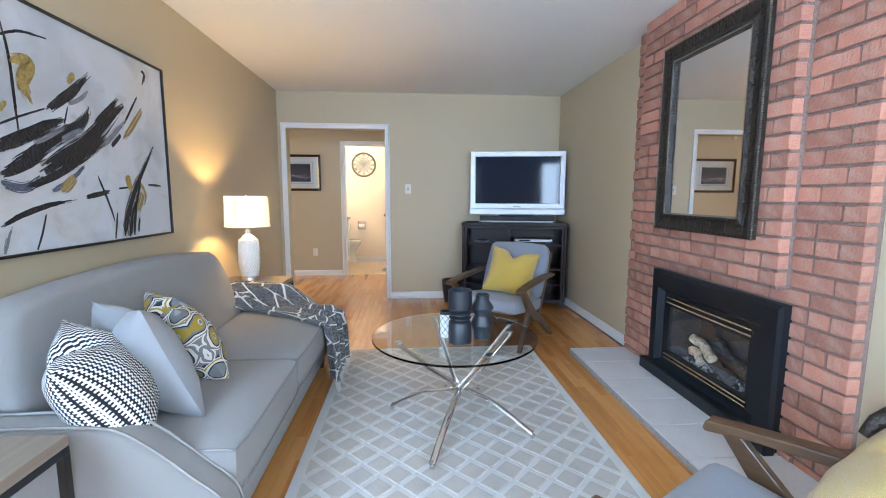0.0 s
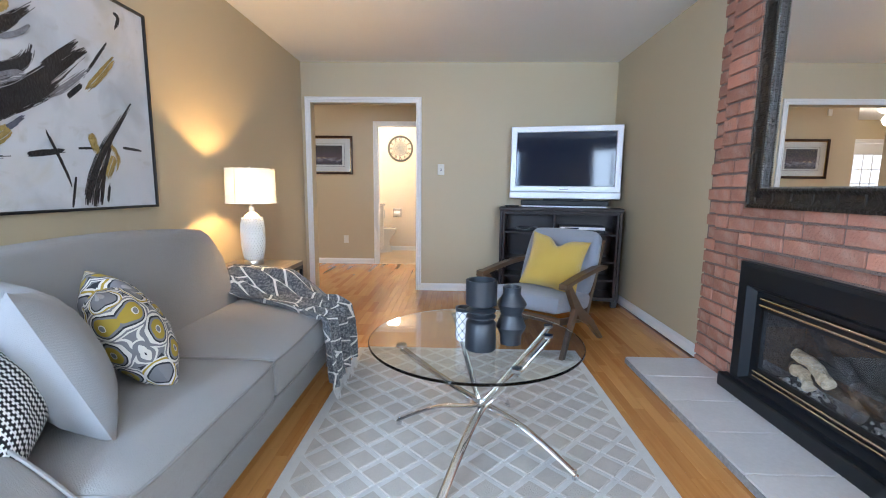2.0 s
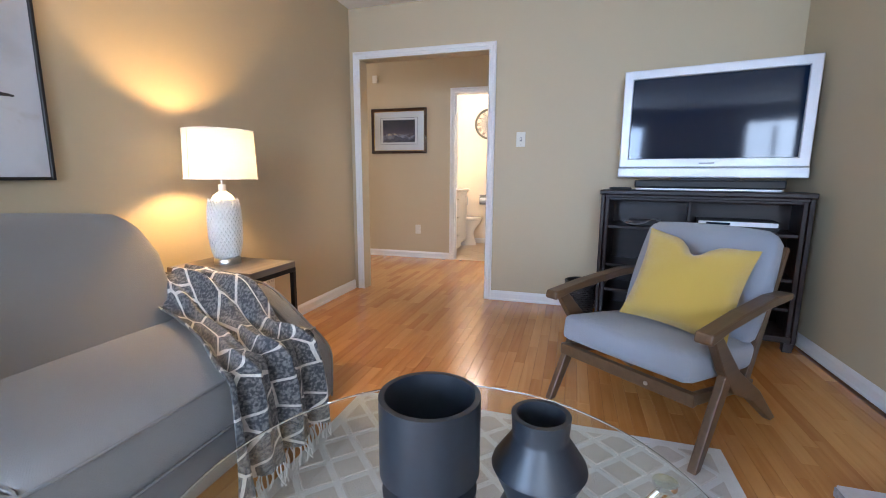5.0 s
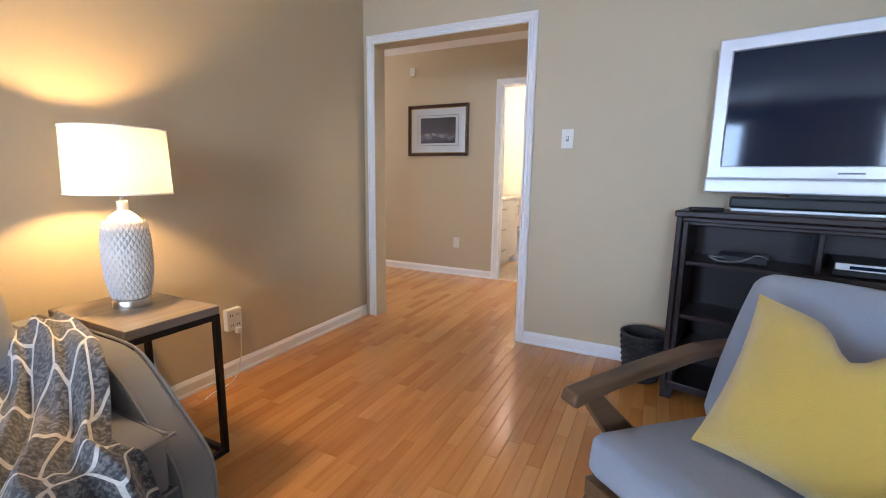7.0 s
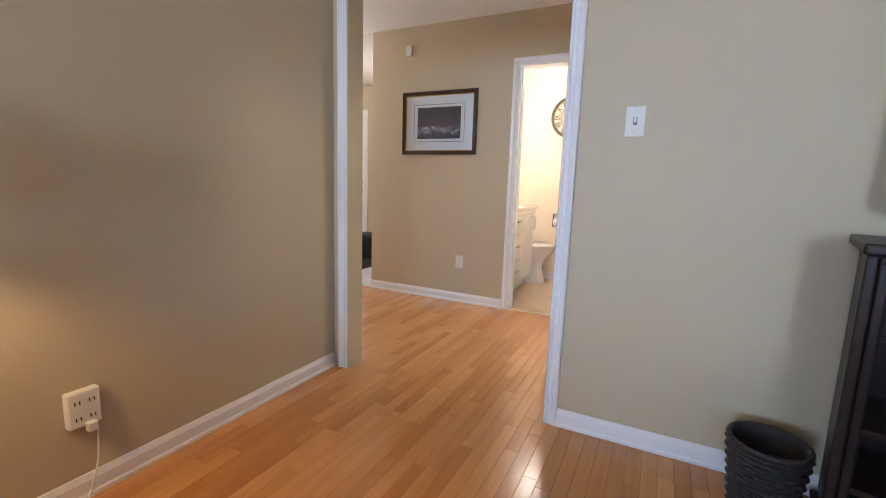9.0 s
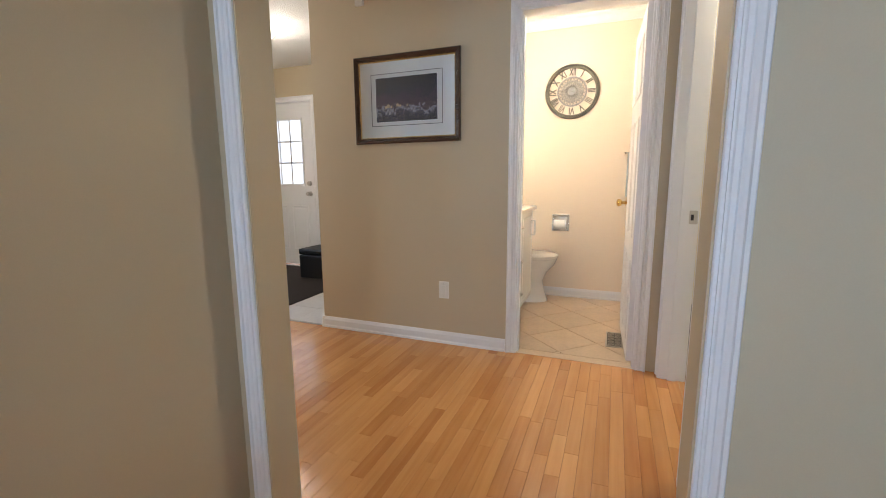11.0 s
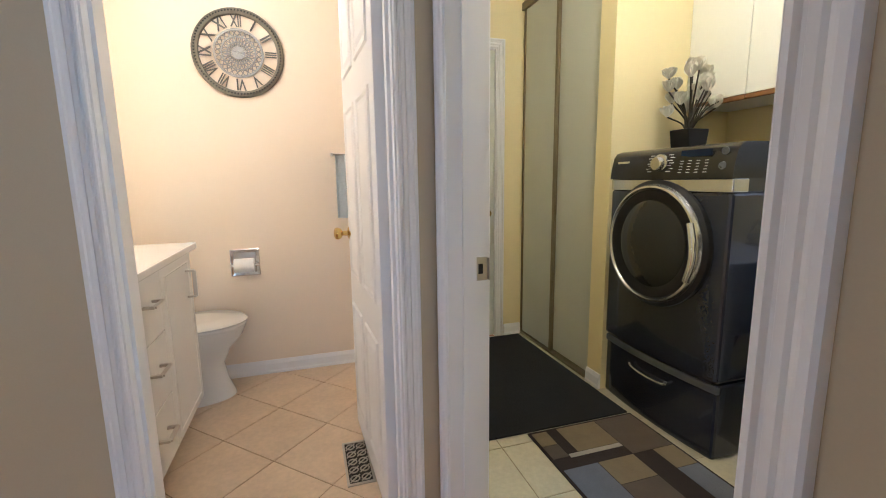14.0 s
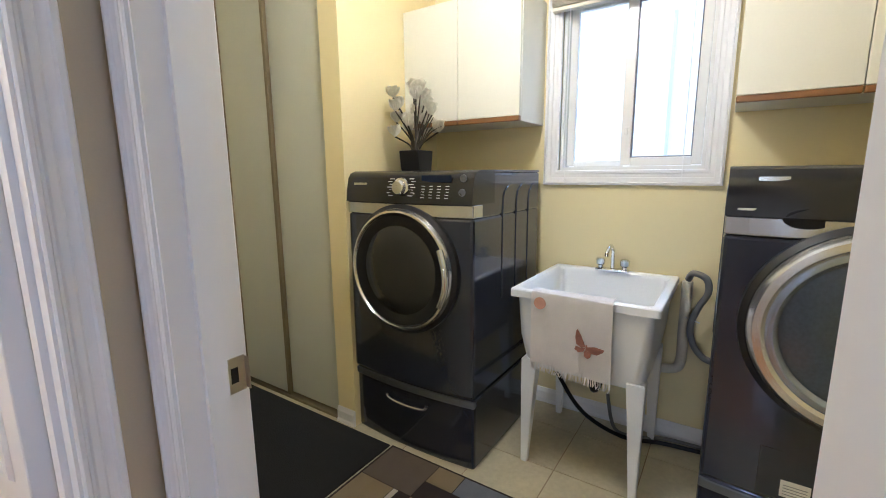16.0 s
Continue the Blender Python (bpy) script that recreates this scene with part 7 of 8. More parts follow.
# ---- laundry ----
def laundry_machine(name, label, knob_side, sticker):
    """Front-loader on a drawer pedestal; front at x = 0 facing -x, width along y from 0 to W."""
    W, D, Z0, Z1 = 0.672, 0.70, 0.335, 1.283
    r = thing(name, label, "washing machine" if sticker else "dryer")
    # body with a gently bowed front
    def bowed(z0, z1, x_off, bulge, bev=0.012, x1=D):
        out = []
        for k in range(13):
            t = -1 + 2 * k / 12
            out.append((x_off - bulge * (1 - t * t), (t + 1) / 2 * W))
        out += [(x1, W), (x1, 0)]
        return prism(out, "z", z0, z1, bev, 2)
    part("pedestal", bowed(0.002, Z0 - 0.004, 0.035, 0.022), M["slate_appliance"], r)
    part("pedestal_lip", prism([(0.034 - 0.024 * (1 - (-1 + 2 * k / 12) ** 2) - 0.004, k / 12 * W) for k in range(13)] + [(0.06, W), (0.06, 0)], "z", Z0 - 0.045, Z0 - 0.012, 0.005), M["silver_dark"], r)
    part("pedestal_handle", tube([(-0.002, W * 0.33, 0.252), (0.0, W * 0.36, 0.232), (-0.004, W * 0.5, 0.226), (0.0, W * 0.64, 0.232), (-0.002, W * 0.67, 0.252)], 0.007, 8), M["dial"], r, "curved silver drawer pull", True)
    part("body", bowed(Z0, 1.094, 0.022, 0.026), M["slate_appliance"], r)
    part("silver_band", bowed(1.095, 1.147, 0.020, 0.028, 0.004, 0.10), M["dial"], r, "silver trim band")
    part("upper_body", boxes((0.06, 0.001, 1.09, D, W - 0.001, Z1 - 0.012), bevel=0.01), M["slate_appliance"], r)
    # control panel leaning back
    bm = bmesh.new()
    n = 12
    rows_ = []
    for zz, xo in ((1.148, 0.012), (1.20, 0.018), (1.25, 0.030), (1.272, 0.045), (1.282, 0.075), (1.283, 0.20)):
        rows_.append([bm.verts.new((xo - 0.026 * (1 - (-1 + 2 * k / n) ** 2) * (1 - (zz - 1.148) * 3), k / n * W, zz)) for k in range(n + 1)])
    for a, b in zip(rows_, rows_[1:]):
        for k in range(n):
            bm.faces.new((a[k], a[k + 1], b[k + 1], b[k]))
    for k in (0, n):
        base = [q[k] for q in rows_] + [bm.verts.new((0.20, k / n * W, 1.148))]
        bm.faces.new(base if k else base[::-1])
    bmesh.ops.recalc_face_normals(bm, faces=bm.faces[:])
    part("control_panel", bm, M["glossblack"], r, "glossy black control panel", True)
    part("lid", boxes((0.18, 0.002, Z1 - 0.012, D, W - 0.002, Z1), bevel=0.004), M["slate_appliance"], r)
    cy, cz = W * 0.5, 0.862
    dr = part("door", lathe([(0.0, -0.050), (0.10, -0.048), (0.165, -0.042), (0.195, -0.030)], 64, (0, cy, cz), "x"), M["washglass_reflect"] if sticker else M["darkglass"], r, "smoked glass porthole", True)
    part("door_bezel", lathe([(0.193, -0.034), (0.205, -0.046), (0.228, -0.044), (0.244, -0.034), (0.258, -0.012), (0.260, 0.012)] if sticker else [(0.193, -0.031), (0.215, -0.040), (0.238, -0.038), (0.246, -0.030), (0.250, 0.012)], 72, (0, cy, cz), "x", cap=False), M["washsilver"] if sticker else M["blackplastic"], r, "blue-silver door bezel" if sticker else "black door bezel", True)
    part("door_ring", lathe([(0.222, -0.046), (0.232, -0.056), (0.250, -0.052), (0.262, -0.036), (0.264, -0.02), (0.25, -0.03)] if sticker else [(0.244, -0.036), (0.249, -0.044), (0.257, -0.042), (0.264, -0.028), (0.264, -0.010), (0.25, -0.02)], 72, (0, cy, cz), "x", cap=False), M["dial"], r, "bright silver door ring", True)
    part("door_gasket", lathe([(0.266, -0.022), (0.282, -0.010), (0.284, 0.012), (0.266, 0.012)], 64, (0, cy, cz), "x", cap=False), M["blackmetal"], r, "black door recess", True)
    part("door_handle", tube([(-0.050, cy - 0.225, cz + 0.11), (-0.064, cy - 0.252, cz + 0.05), (-0.068, cy - 0.262, cz), (-0.064, cy - 0.252, cz - 0.06), (-0.050, cy - 0.222, cz - 0.12)], 0.014, 10), M["dial"], r, "silver door grip", True)
    # dial, display, buttons
    def on_panel(y, z):
        t = -1 + 2 * y / W
        return 0.012 + (z - 1.148) * 0.16 - 0.026 * (1 - t * t) * (1 - (z - 1.148) * 3)
    ky, kz = W * knob_side, 1.213
    kx = on_panel(ky, kz)
    part("dial", lathe([(0.0, -0.030), (0.026, -0.030), (0.030, -0.024), (0.031, -0.008), (0.040, -0.005), (0.041, 0.004)], 40, (kx, ky, kz), "x"), M["dial"], r, "round silver dial", True)
    for k in range(7):
        for s in (-1, 1):
            z = kz - 0.035 + k * 0.0115
            y0_ = ky + s * (0.052 + 0.010 * (k % 2))
            part("printed_mark", boxes((on_panel(y0_, z) - 0.0016, y0_ - 0.012, z, on_panel(y0_, z) - 0.0004, y0_ + 0.012, z + 0.003)), M["ivoryplastic"], r)
    dy = ky - 0.17 if knob_side > 0.4 else ky + 0.1
    if not sticker:
        part("display", boxes((on_panel(dy, 1.245) - 0.003, dy - 0.07, 1.235, on_panel(dy, 1.245) + 0.004, dy + 0.07, 1.262)), M["screen"], r, "dark display")
        for c in range(4):
            for q in range(5):
                y_, z_ = dy - 0.055 + c * 0.037, 1.172 + q * 0.0115
                part("printed_mark", boxes((on_panel(y_, z_) - 0.0022, y_ - 0.008, z_, on_panel(y_, z_) - 0.0008, y_ + 0.008, z_ + 0.0022)), M["ivoryplastic"], r)
        for z_ in (1.25, 1.195):
            y_ = 0.045
            part("round_button", lathe([(0.011, -0.003), (0.012, -0.005), (0.0145, -0.004), (0.015, 0.002)], 24, (on_panel(y_, z_), y_, z_), "x"), M["silver_dark"], r, smooth=True)
        part("badge", boxes((on_panel(W * 0.86, 1.225) - 0.0035, W * 0.80, 1.222, on_panel(W * 0.86, 1.225) + 0.002, W * 0.92, 1.232)), M["dial"], r)
    else:
        part("badge", boxes((on_panel(W * 0.9, 1.250) - 0.0035, W * 0.80, 1.243, on_panel(W * 0.8, 1.245) + 0.002, W * 0.90, 1.254)), M["dial"], r)
        part("printed_line", boxes((on_panel(W * 0.96, 1.165) - 0.0025, W * 0.87, 1.164, on_panel(W * 0.87, 1.165) + 0.002, W * 0.96, 1.170)), M["ivoryplastic"], r)
        part("detergent_cup", lathe([(0.0, -0.004), (0.05, -0.004), (0.056, 0.0), (0.056, 0.01)], 28, (0.000, W * 0.73, 1.147), "x", sy=0.5), M["blackplastic"], r, smooth=True)
        part("filter_door", boxes((0.000, W * 0.52, 0.35, 0.012, W * 0.79, 0.50), bevel=0.003), M["slate_appliance"], r)
        part("sticker", boxes((-0.0030, W * 0.61, 0.365, -0.0018, W * 0.71, 0.415)), M["paper"], r, "white paper label")
        for k in range(4):
            part("printed_line", boxes((-0.0038, W * 0.62, 0.373 + k * 0.009, -0.0031, W * 0.70, 0.375 + k * 0.009)), M["greystroke"], r)
    bm = bmesh.new()
    for yy in (0.0, W):
        for k in range(3):
            x = 0.28 + k * 0.14
            tube([(x, yy, 0.72), (x, yy, 1.12), (x + 0.03, yy, 1.20), (x + 0.09, yy, 1.22)], 0.004, 5, bm=bm)
    part("side_pressing", bm, M["slate_appliance"], r, kind="stuff")
    return r


M["washsilver"] = material("blue_silver_trim", (0.36, 0.42, 0.55), 0.25, 0.8, var=0.03, bump=0)
M["silver_dark"] = material("dark_silver_plastic", (0.16, 0.165, 0.175), 0.3, 0.6, var=0.03, bump=0)
dr_ = laundry_machine("dryer", "dark graphite front-loading dryer on a drawer pedestal, door closed", 0.50, False)
dr_.matrix_basis = pose(1.452, 7.565, 0)
wa_ = laundry_machine("washer", "dark graphite front-loading washer on a drawer pedestal beside the sink", 0.16, True)
wa_.matrix_basis = pose(1.452, 6.082, 0)

sk = thing("utility_sink", "white plastic utility sink on four splayed legs, with a chrome tap", "sink", (1.912, 7.19, 0))
SW, SD = 0.283, 0.295
def rr_loop(bm, hx, hy, z, r, n=6):
    out = []
    for cx, cy, a0_ in ((hx - r, hy - r, 0), (-hx + r, hy - r, 90), (-hx + r, -hy + r, 180), (hx - r, -hy + r, 270)):
        for k in range(n + 1):
            a = radians(a0_ + 90 * k / n)
            out.append(bm.verts.new((cx + r * math.cos(a), cy + r * math.sin(a), z)))
    return out
bm = bmesh.new()
loops = [rr_loop(bm, *a) for a in ((SD - 0.005, SW - 0.005, 0.768, 0.012), (SD, SW, 0.77, 0.014), (SD, SW, 0.797, 0.014), (SD - 0.004, SW - 0.004, 0.801, 0.014), (SD - 0.032, SW - 0.028, 0.800, 0.03), (SD - 0.042, SW - 0.038, 0.785, 0.04), (SD - 0.075, SW - 0.065, 0.50, 0.05), (SD - 0.11, SW - 0.10, 0.478, 0.05))]
for a, b in zip(loops, loops[1:]):
    for k in range(len(a)):
        bm.faces.new((a[k], a[(k + 1) % len(a)], b[(k + 1) % len(a)], b[k]))
bm.faces.new(loops[-1])
bmesh.ops.recalc_face_normals(bm, faces=bm.faces[:])
part("basin", bm, M["basin"], sk, smooth=True)
bm = bmesh.new()
loops = [rr_loop(bm, *a) for a in ((SD - 0.022, SW - 0.022, 0.769, 0.03), (SD - 0.03, SW - 0.03, 0.60, 0.04), (SD - 0.055, SW - 0.05, 0.462, 0.05))]
for a, b in zip(loops, loops[1:]):
    for k in range(len(a)):
        bm.faces.new((a[k], a[(k + 1) % len(a)], b[(k + 1) % len(a)], b[k]))
bm.faces.new(loops[-1])
bmesh.ops.recalc_face_normals(bm, faces=bm.faces[:])
part("outer_shell", bm, M["basin"], sk, smooth=True)
for sx in (-1, 1):
    for sy in (-1, 1):
        bm = bmesh.new()
        q = []
        for z, cx, cy, h in ((0.001, SD - 0.062, SW - 0.058, 0.014), (0.36, SD - 0.072, SW - 0.068, 0.028), (0.49, SD - 0.078, SW - 0.073, 0.034)):
            q.append([bm.verts.new((sx * cx + a * h, sy * cy + b * h, z)) for a, b in ((-1, -1), (1, -1), (1, 1), (-1, 1))])
        for a, b in zip(q, q[1:]):
            for k in range(4):
                bm.faces.new((a[k], a[(k + 1) % 4], b[(k + 1) % 4], b[k]))
        bm.faces.new(q[0][::-1]); bm.faces.new(q[-1])
        bmesh.ops.bevel(bm, geom=bm.edges[:], offset=0.004, segments=2, affect='EDGES')
        part("leg", bm, M["basin"], sk, smooth=True)
tapx = SD - 0.045
fa = part("tap", boxes((tapx - 0.022, -0.075, 0.8005, tapx + 0.022, 0.075, 0.815), bevel=0.005), M["chrome"], sk, "chrome two-handled tap", True)
part("spout", tube([(tapx, 0, 0.812), (tapx, 0, 0.86), (tapx - 0.01, 0.0, 0.905), (tapx - 0.045, 0.004, 0.928), (tapx - 0.085, 0.008, 0.905), (tapx - 0.092, 0.009, 0.885)], 0.009, 10), M["chrome"], fa, smooth=True)
for s in (-1, 1):
    part("tap_handle", lathe([(0, 0), (0.012, 0), (0.012, 0.012), (0.021, 0.018), (0.022, 0.042), (0.016, 0.048), (0, 0.049)], 18, (tapx, s * 0.055, 0.814)), M["chrome"], fa, smooth=True)
part("drain", tube([(0, 0, 0.47), (0, 0, 0.33), (0.04, 0.0, 0.29), (0.10, 0.0, 0.30), (0.14, 0.0, 0.36), (0.29, 0.0, 0.37)], 0.02, 10), M["blackplastic"], sk, "black waste trap", True)

tw2 = thing("towel", "white towel with a brown butterfly over the sink's edge", "towel", (1.912 - SD, 7.215, 0.0))
bm = bmesh.new(); g = {}
tyw = 0.150
path_t = [(0.055, 0.805), (0.03, 0.812), (0.0, 0.812), (-0.012, 0.806), (-0.015, 0.79), (-0.013, 0.74), (-0.008, 0.66), (-0.004, 0.58), (0.0, 0.515), (0.002, 0.50)]
nn_ = 30
for i in range(nn_ + 1):
    f = i / nn_ * (len(path_t) - 1); k = min(int(f), len(path_t) - 2); t = f - k
    px, pz = path_t[k][0] * (1 - t) + path_t[k + 1][0] * t, path_t[k][1] * (1 - t) + path_t[k + 1][1] * t
    for j in range(21):
        s = j / 20 * 2 - 1
        g[i, j] = bm.verts.new((px - 0.006 - 0.007 * abs(math.sin(s * 4 + 1.2)) * (i / nn_), s * tyw * (1 + 0.05 * i / nn_), pz + 0.003 * noise.noise(Vector((i * 0.4, j * 0.4, 0))) + (0.012 * s * (i / nn_))))
for i in range(nn_):
    for j in range(20):
        bm.faces.new((g[i, j], g[i + 1, j], g[i + 1, j + 1], g[i, j + 1]))
bmesh.ops.recalc_face_normals(bm, faces=bm.faces[:])
bmesh.ops.solidify(bm, geom=bm.faces[:], thickness=0.006)
part("cloth", bm, M["towel"], tw2, smooth=True)
bm = bmesh.new()
for k in range(50):
    y = -tyw * 1.04 + k * (2.08 * tyw / 49)
    z = 0.504 + 0.012 * y / tyw
    tube([(-0.008, y, z), (-0.010 + rr.uniform(-0.004, 0.004), y + rr.uniform(-0.004, 0.004), z - 0.018), (-0.010 + rr.uniform(-0.005, 0.005), y + rr.uniform(-0.007, 0.007), z - 0.034)], 0.0022, 4, bm=bm)
part("fringe", bm, M["towel"], tw2, "white fringe", kind="stuff")
def flat_shape(name, poly, cy, cz, s, x, mat, label=""):
    bm = bmesh.new()
    for pl_ in poly:
        v0 = [bm.verts.new((x, cy - a * s, cz + b * s)) for a, b in pl_]
        v1 = [bm.verts.new((x - 0.0025, cy - a * s, cz + b * s)) for a, b in pl_]
        bm.faces.new(v1)
        for k in range(len(v0)):
            bm.faces.new((v0[k], v0[(k + 1) % len(v0)], v1[(k + 1) % len(v0)], v1[k]))
    bmesh.ops.recalc_face_normals(bm, faces=bm.faces[:])
    return part(name, bm, mat, tw2, label)
flat_shape("butterfly", [[(-0.06, 0.0), (-0.32, 0.62), (-0.55, 1.0), (-0.62, 0.9), (-0.66, 0.5), (-0.6, 0.1), (-0.3, -0.1)], [(-0.06, -0.05), (-0.35, -0.12), (-0.62, -0.05), (-0.68, -0.25), (-0.45, -0.42), (-0.15, -0.3)], [(0.06, 0.0), (0.5, 0.08), (1.0, 0.0), (0.95, -0.15), (0.6, -0.38), (0.25, -0.35), (0.05, -0.2)], [(0.0, -0.2), (0.28, -0.38), (0.25, -0.6), (0.1, -0.72), (-0.12, -0.6), (-0.12, -0.3)], [(-0.05, 0.12), (0.04, 0.1), (0.06, -0.25), (-0.05, -0.3)]], -0.070, 0.628, 0.064, -0.0285, M["butterfly"], "brown butterfly applique")
circ = [(math.cos(2 * math.pi * k / 20), math.sin(2 * math.pi * k / 20)) for k in range(20)]
flat_shape("spot", [circ], 0.115, 0.768, 0.024, -0.0305, M["peach"], "peach spot")

wp = thing("waste_pipe", "cream plastic waste pipe and grey hose on the laundry wall", "pipe")
part("pipe", tube([(2.17, 6.872, 0.79), (2.17, 6.872, 0.56), (2.17, 6.872, 0.42), (2.165, 6.90, 0.375), (2.15, 7.0, 0.37), (2.13, 7.1, 0.37)], 0.022, 12), M["pvc"], wp, smooth=True)
part("hose", tube([(2.17, 6.87, 0.80), (2.14, 6.85, 0.835), (2.12, 6.80, 0.82), (2.12, 6.79, 0.76), (2.13, 6.82, 0.69), (2.14, 6.845, 0.60), (2.14, 6.83, 0.52), (2.13, 6.79, 0.47), (2.12, 6.74, 0.455)], 0.014, 10), M["hose"], wp, smooth=True)
part("hose_tie", tube([(2.155, 6.872, 0.63), (2.135, 6.845, 0.63), (2.13, 6.81, 0.62)], 0.003, 6), M["basin"], wp, smooth=True)
hs = part("floor_hose", tube([(2.15, 7.52, 0.38), (2.05, 7.40, 0.27), (1.98, 7.25, 0.14), (2.05, 7.08, 0.03), (2.12, 6.92, 0.014), (2.14, 6.76, 0.014)], 0.010, 8), M["blackplastic"], None, "black supply hose looping over the floor under the sink", True, category="hose")
hs2 = part("floor_hose", tube([(2.18, 7.18, 0.16), (2.1, 7.12, 0.03), (2.12, 7.0, 0.013), (2.17, 6.9, 0.013), (2.18, 6.74, 0.013)], 0.009, 8), M["hose"], None, "grey supply hose on the laundry floor behind the sink", True, category="hose")


def wall_cabinet(y0, y1, doors, label):
    r = thing("wall_cabinet", label, "cabinet")
    x0, z0, z1 = 1.935, 1.505, 2.085
    part("body", boxes((x0 + 0.002, y0, z0, 2.218, y1, z1), bevel=0.001, seg=1), M["cabinet"], r)
    w = (y1 - y0) / doors
    for k in range(doors):
        d = part("door", boxes((x0 - 0.018, y0 + k * w + 0.0015, z0 + 0.024, x0, y0 + (k + 1) * w - 0.0015, z1 - 0.002), bevel=0.001, seg=1), M["cabinet"], r)
        part("edge_pull", boxes((x0 - 0.021, y0 + k * w + 0.0015, z0 + 0.0, x0, y0 + (k + 1) * w - 0.0015, z0 + 0.0225), bevel=0.003, seg=1), M["oakedge"], d, "oak finger pull")
    return r


wall_cabinet(7.578, 8.236, 2, "white two-door wall cabinet with an oak lower edge")
wall_cabinet(6.10, 6.762, 2, "white wall cabinet with an oak lower edge above the washer")

bl = thing("window_blind", "cream slatted blind drawn up at the head of the laundry window", "blind")
part("headrail", boxes((2.165, 6.80, 2.115, 2.198, 7.54, 2.15), bevel=0.003), M["blind"], bl)
bm = bmesh.new()
for k in range(13):
    z = 2.112 - k * 0.0058
    box(bm, 2.158 + 0.001 * (k % 2), 6.81, z - 0.0025, 2.197, 7.53, z)
part("slat_stack", bm, M["blind"], bl, kind="stuff")
part("bottom_rail", boxes((2.16, 6.81, 2.018, 2.195, 7.53, 2.034), bevel=0.003), M["blind"], bl)
for y in (7.44, 6.93):
    part("cord", tube([(2.16, y, 2.03), (2.158, y, 1.6), (2.16, y, 1.22)], 0.0018, 5), M["basin"], bl)

pt = thing("flower_pot", "bushy cream artificial magnolias in a square black pot, on the dryer", "flowers", (1.74, 8.035, 1.2832))
part("pot", prism([(-0.05, 0.0), (0.05, 0.0), (0.064, 0.095), (-0.064, 0.095)], "y", -0.055, 0.055, 0.004), M["blackplastic"], pt)
rf = random.Random(9)
bmS = bmesh.new()
tips = []
for k in range(17):
    h = 0.14 + 0.24 * (k + 0.5) / 17
    a, sp_ = k * 2.4, rf.uniform(0.03, 0.15) * (1.1 - 0.9 * abs(h - 0.25) / 0.25)
    tip = Vector((sp_ * math.cos(a) * 0.8, sp_ * math.sin(a) * 1.1, h))
    tube([(rf.uniform(-0.02, 0.02), rf.uniform(-0.02, 0.02), 0.09), (tip.x * 0.35, tip.y * 0.35, 0.09 + (h - 0.09) * 0.5), tip], 0.004, 5, bm=bmS)
    tips.append(tip)
for k in range(5):
    y = -0.06 - 0.022 * k
    tube([(0, -0.02, 0.10), (-0.01, y * 0.6, 0.17), (0.0, y, 0.20 + 0.022 * ((k * 3) % 4))], 0.003, 5, bm=bmS)
part("stem", bmS, M["stem"], pt, kind="stuff")
for k, tip in enumerate(tips):
    bm = bmesh.new()
    for q in range(7):
        a = q * 2 * math.pi / 7 + k
        R_ = rf.uniform(0.022, 0.038)
        tilt = rf.uniform(0.5, 1.1)
        prev = None
        for s in range(6):
            t = s / 5
            wdt = 0.026 * math.sin(math.pi * min(0.96, t * 0.85 + 0.1))
            rad = 0.004 + R_ * t * math.sin(tilt)
            zz = 0.070 * t * math.cos(tilt * 0.7) - 0.008 * t * t
            c = Vector((math.cos(a) * rad, math.sin(a) * rad, zz)) + tip
            sd = Vector((-math.sin(a), math.cos(a), 0)) * wdt
            cur = [bm.verts.new(c - sd + Vector((0, 0, 0.004))), bm.verts.new(c), bm.verts.new(c + sd + Vector((0, 0, 0.004)))]
            if prev:
                bm.faces.new((prev[0], prev[1], cur[1], cur[0])); bm.faces.new((prev[1], prev[2], cur[2], cur[1]))
            prev = cur
    bmesh.ops.solidify(bm, geom=bm.faces[:], thickness=0.0012)
    part("blossom", bm, M["petal"], pt, smooth=True)
orn = thing("ornament", "small pale round ornament beside the flower pot", "ornament", (1.80, 8.15, 1.2832))
part("body", lathe([(0, 0), (0.018, 0.002), (0.024, 0.02), (0.026, 0.05), (0.018, 0.08), (0, 0.09)], 20), M["greycloth"], orn, smooth=True)

mb = thing("laundry_mat", "large plain black mat on the laundry floor", "mat")
part("body", boxes((0.50, 7.985, 0.0005, 1.43, 9.165, 0.008), bevel=0.003, seg=1), M["mat_black"], mb)
gr = thing("laundry_rug", "flat rug with a pattern of brown, tan, cream and grey rectangles", "rug")
LX0, LX1, LY0, LY1 = 0.87, 1.435, 6.75, 7.975
M["r_dark"] = material("dark_brown_pile", (0.040, 0.026, 0.022), 0.95, var=0.2, scale=20, bump=0.6, fine=300)
M["r_tan"] = material("tan_pile", (0.30, 0.23, 0.13), 0.95, var=0.15, scale=20, bump=0.6, fine=300)
M["r_taupe"] = material("taupe_pile", (0.15, 0.115, 0.085), 0.95, var=0.15, scale=20, bump=0.6, fine=300)
M["r_cream"] = material("cream_pile", (0.58, 0.53, 0.44), 0.95, var=0.1, scale=20, bump=0.6, fine=300)
M["r_grey"] = material("grey_pile", (0.20, 0.21, 0.24), 0.95, var=0.12, scale=20, bump=0.6, fine=300)
part("ground", boxes((LX0, LY0, 0.0005, LX1, LY1, 0.006)), M["r_dark"], gr)
def patch(x0, x1, y0, y1, m):
    part("patch", boxes((LX0 + x0, LY1 - y1, 0.006, LX0 + x1, LY1 - y0, 0.0085)), M[m], gr)
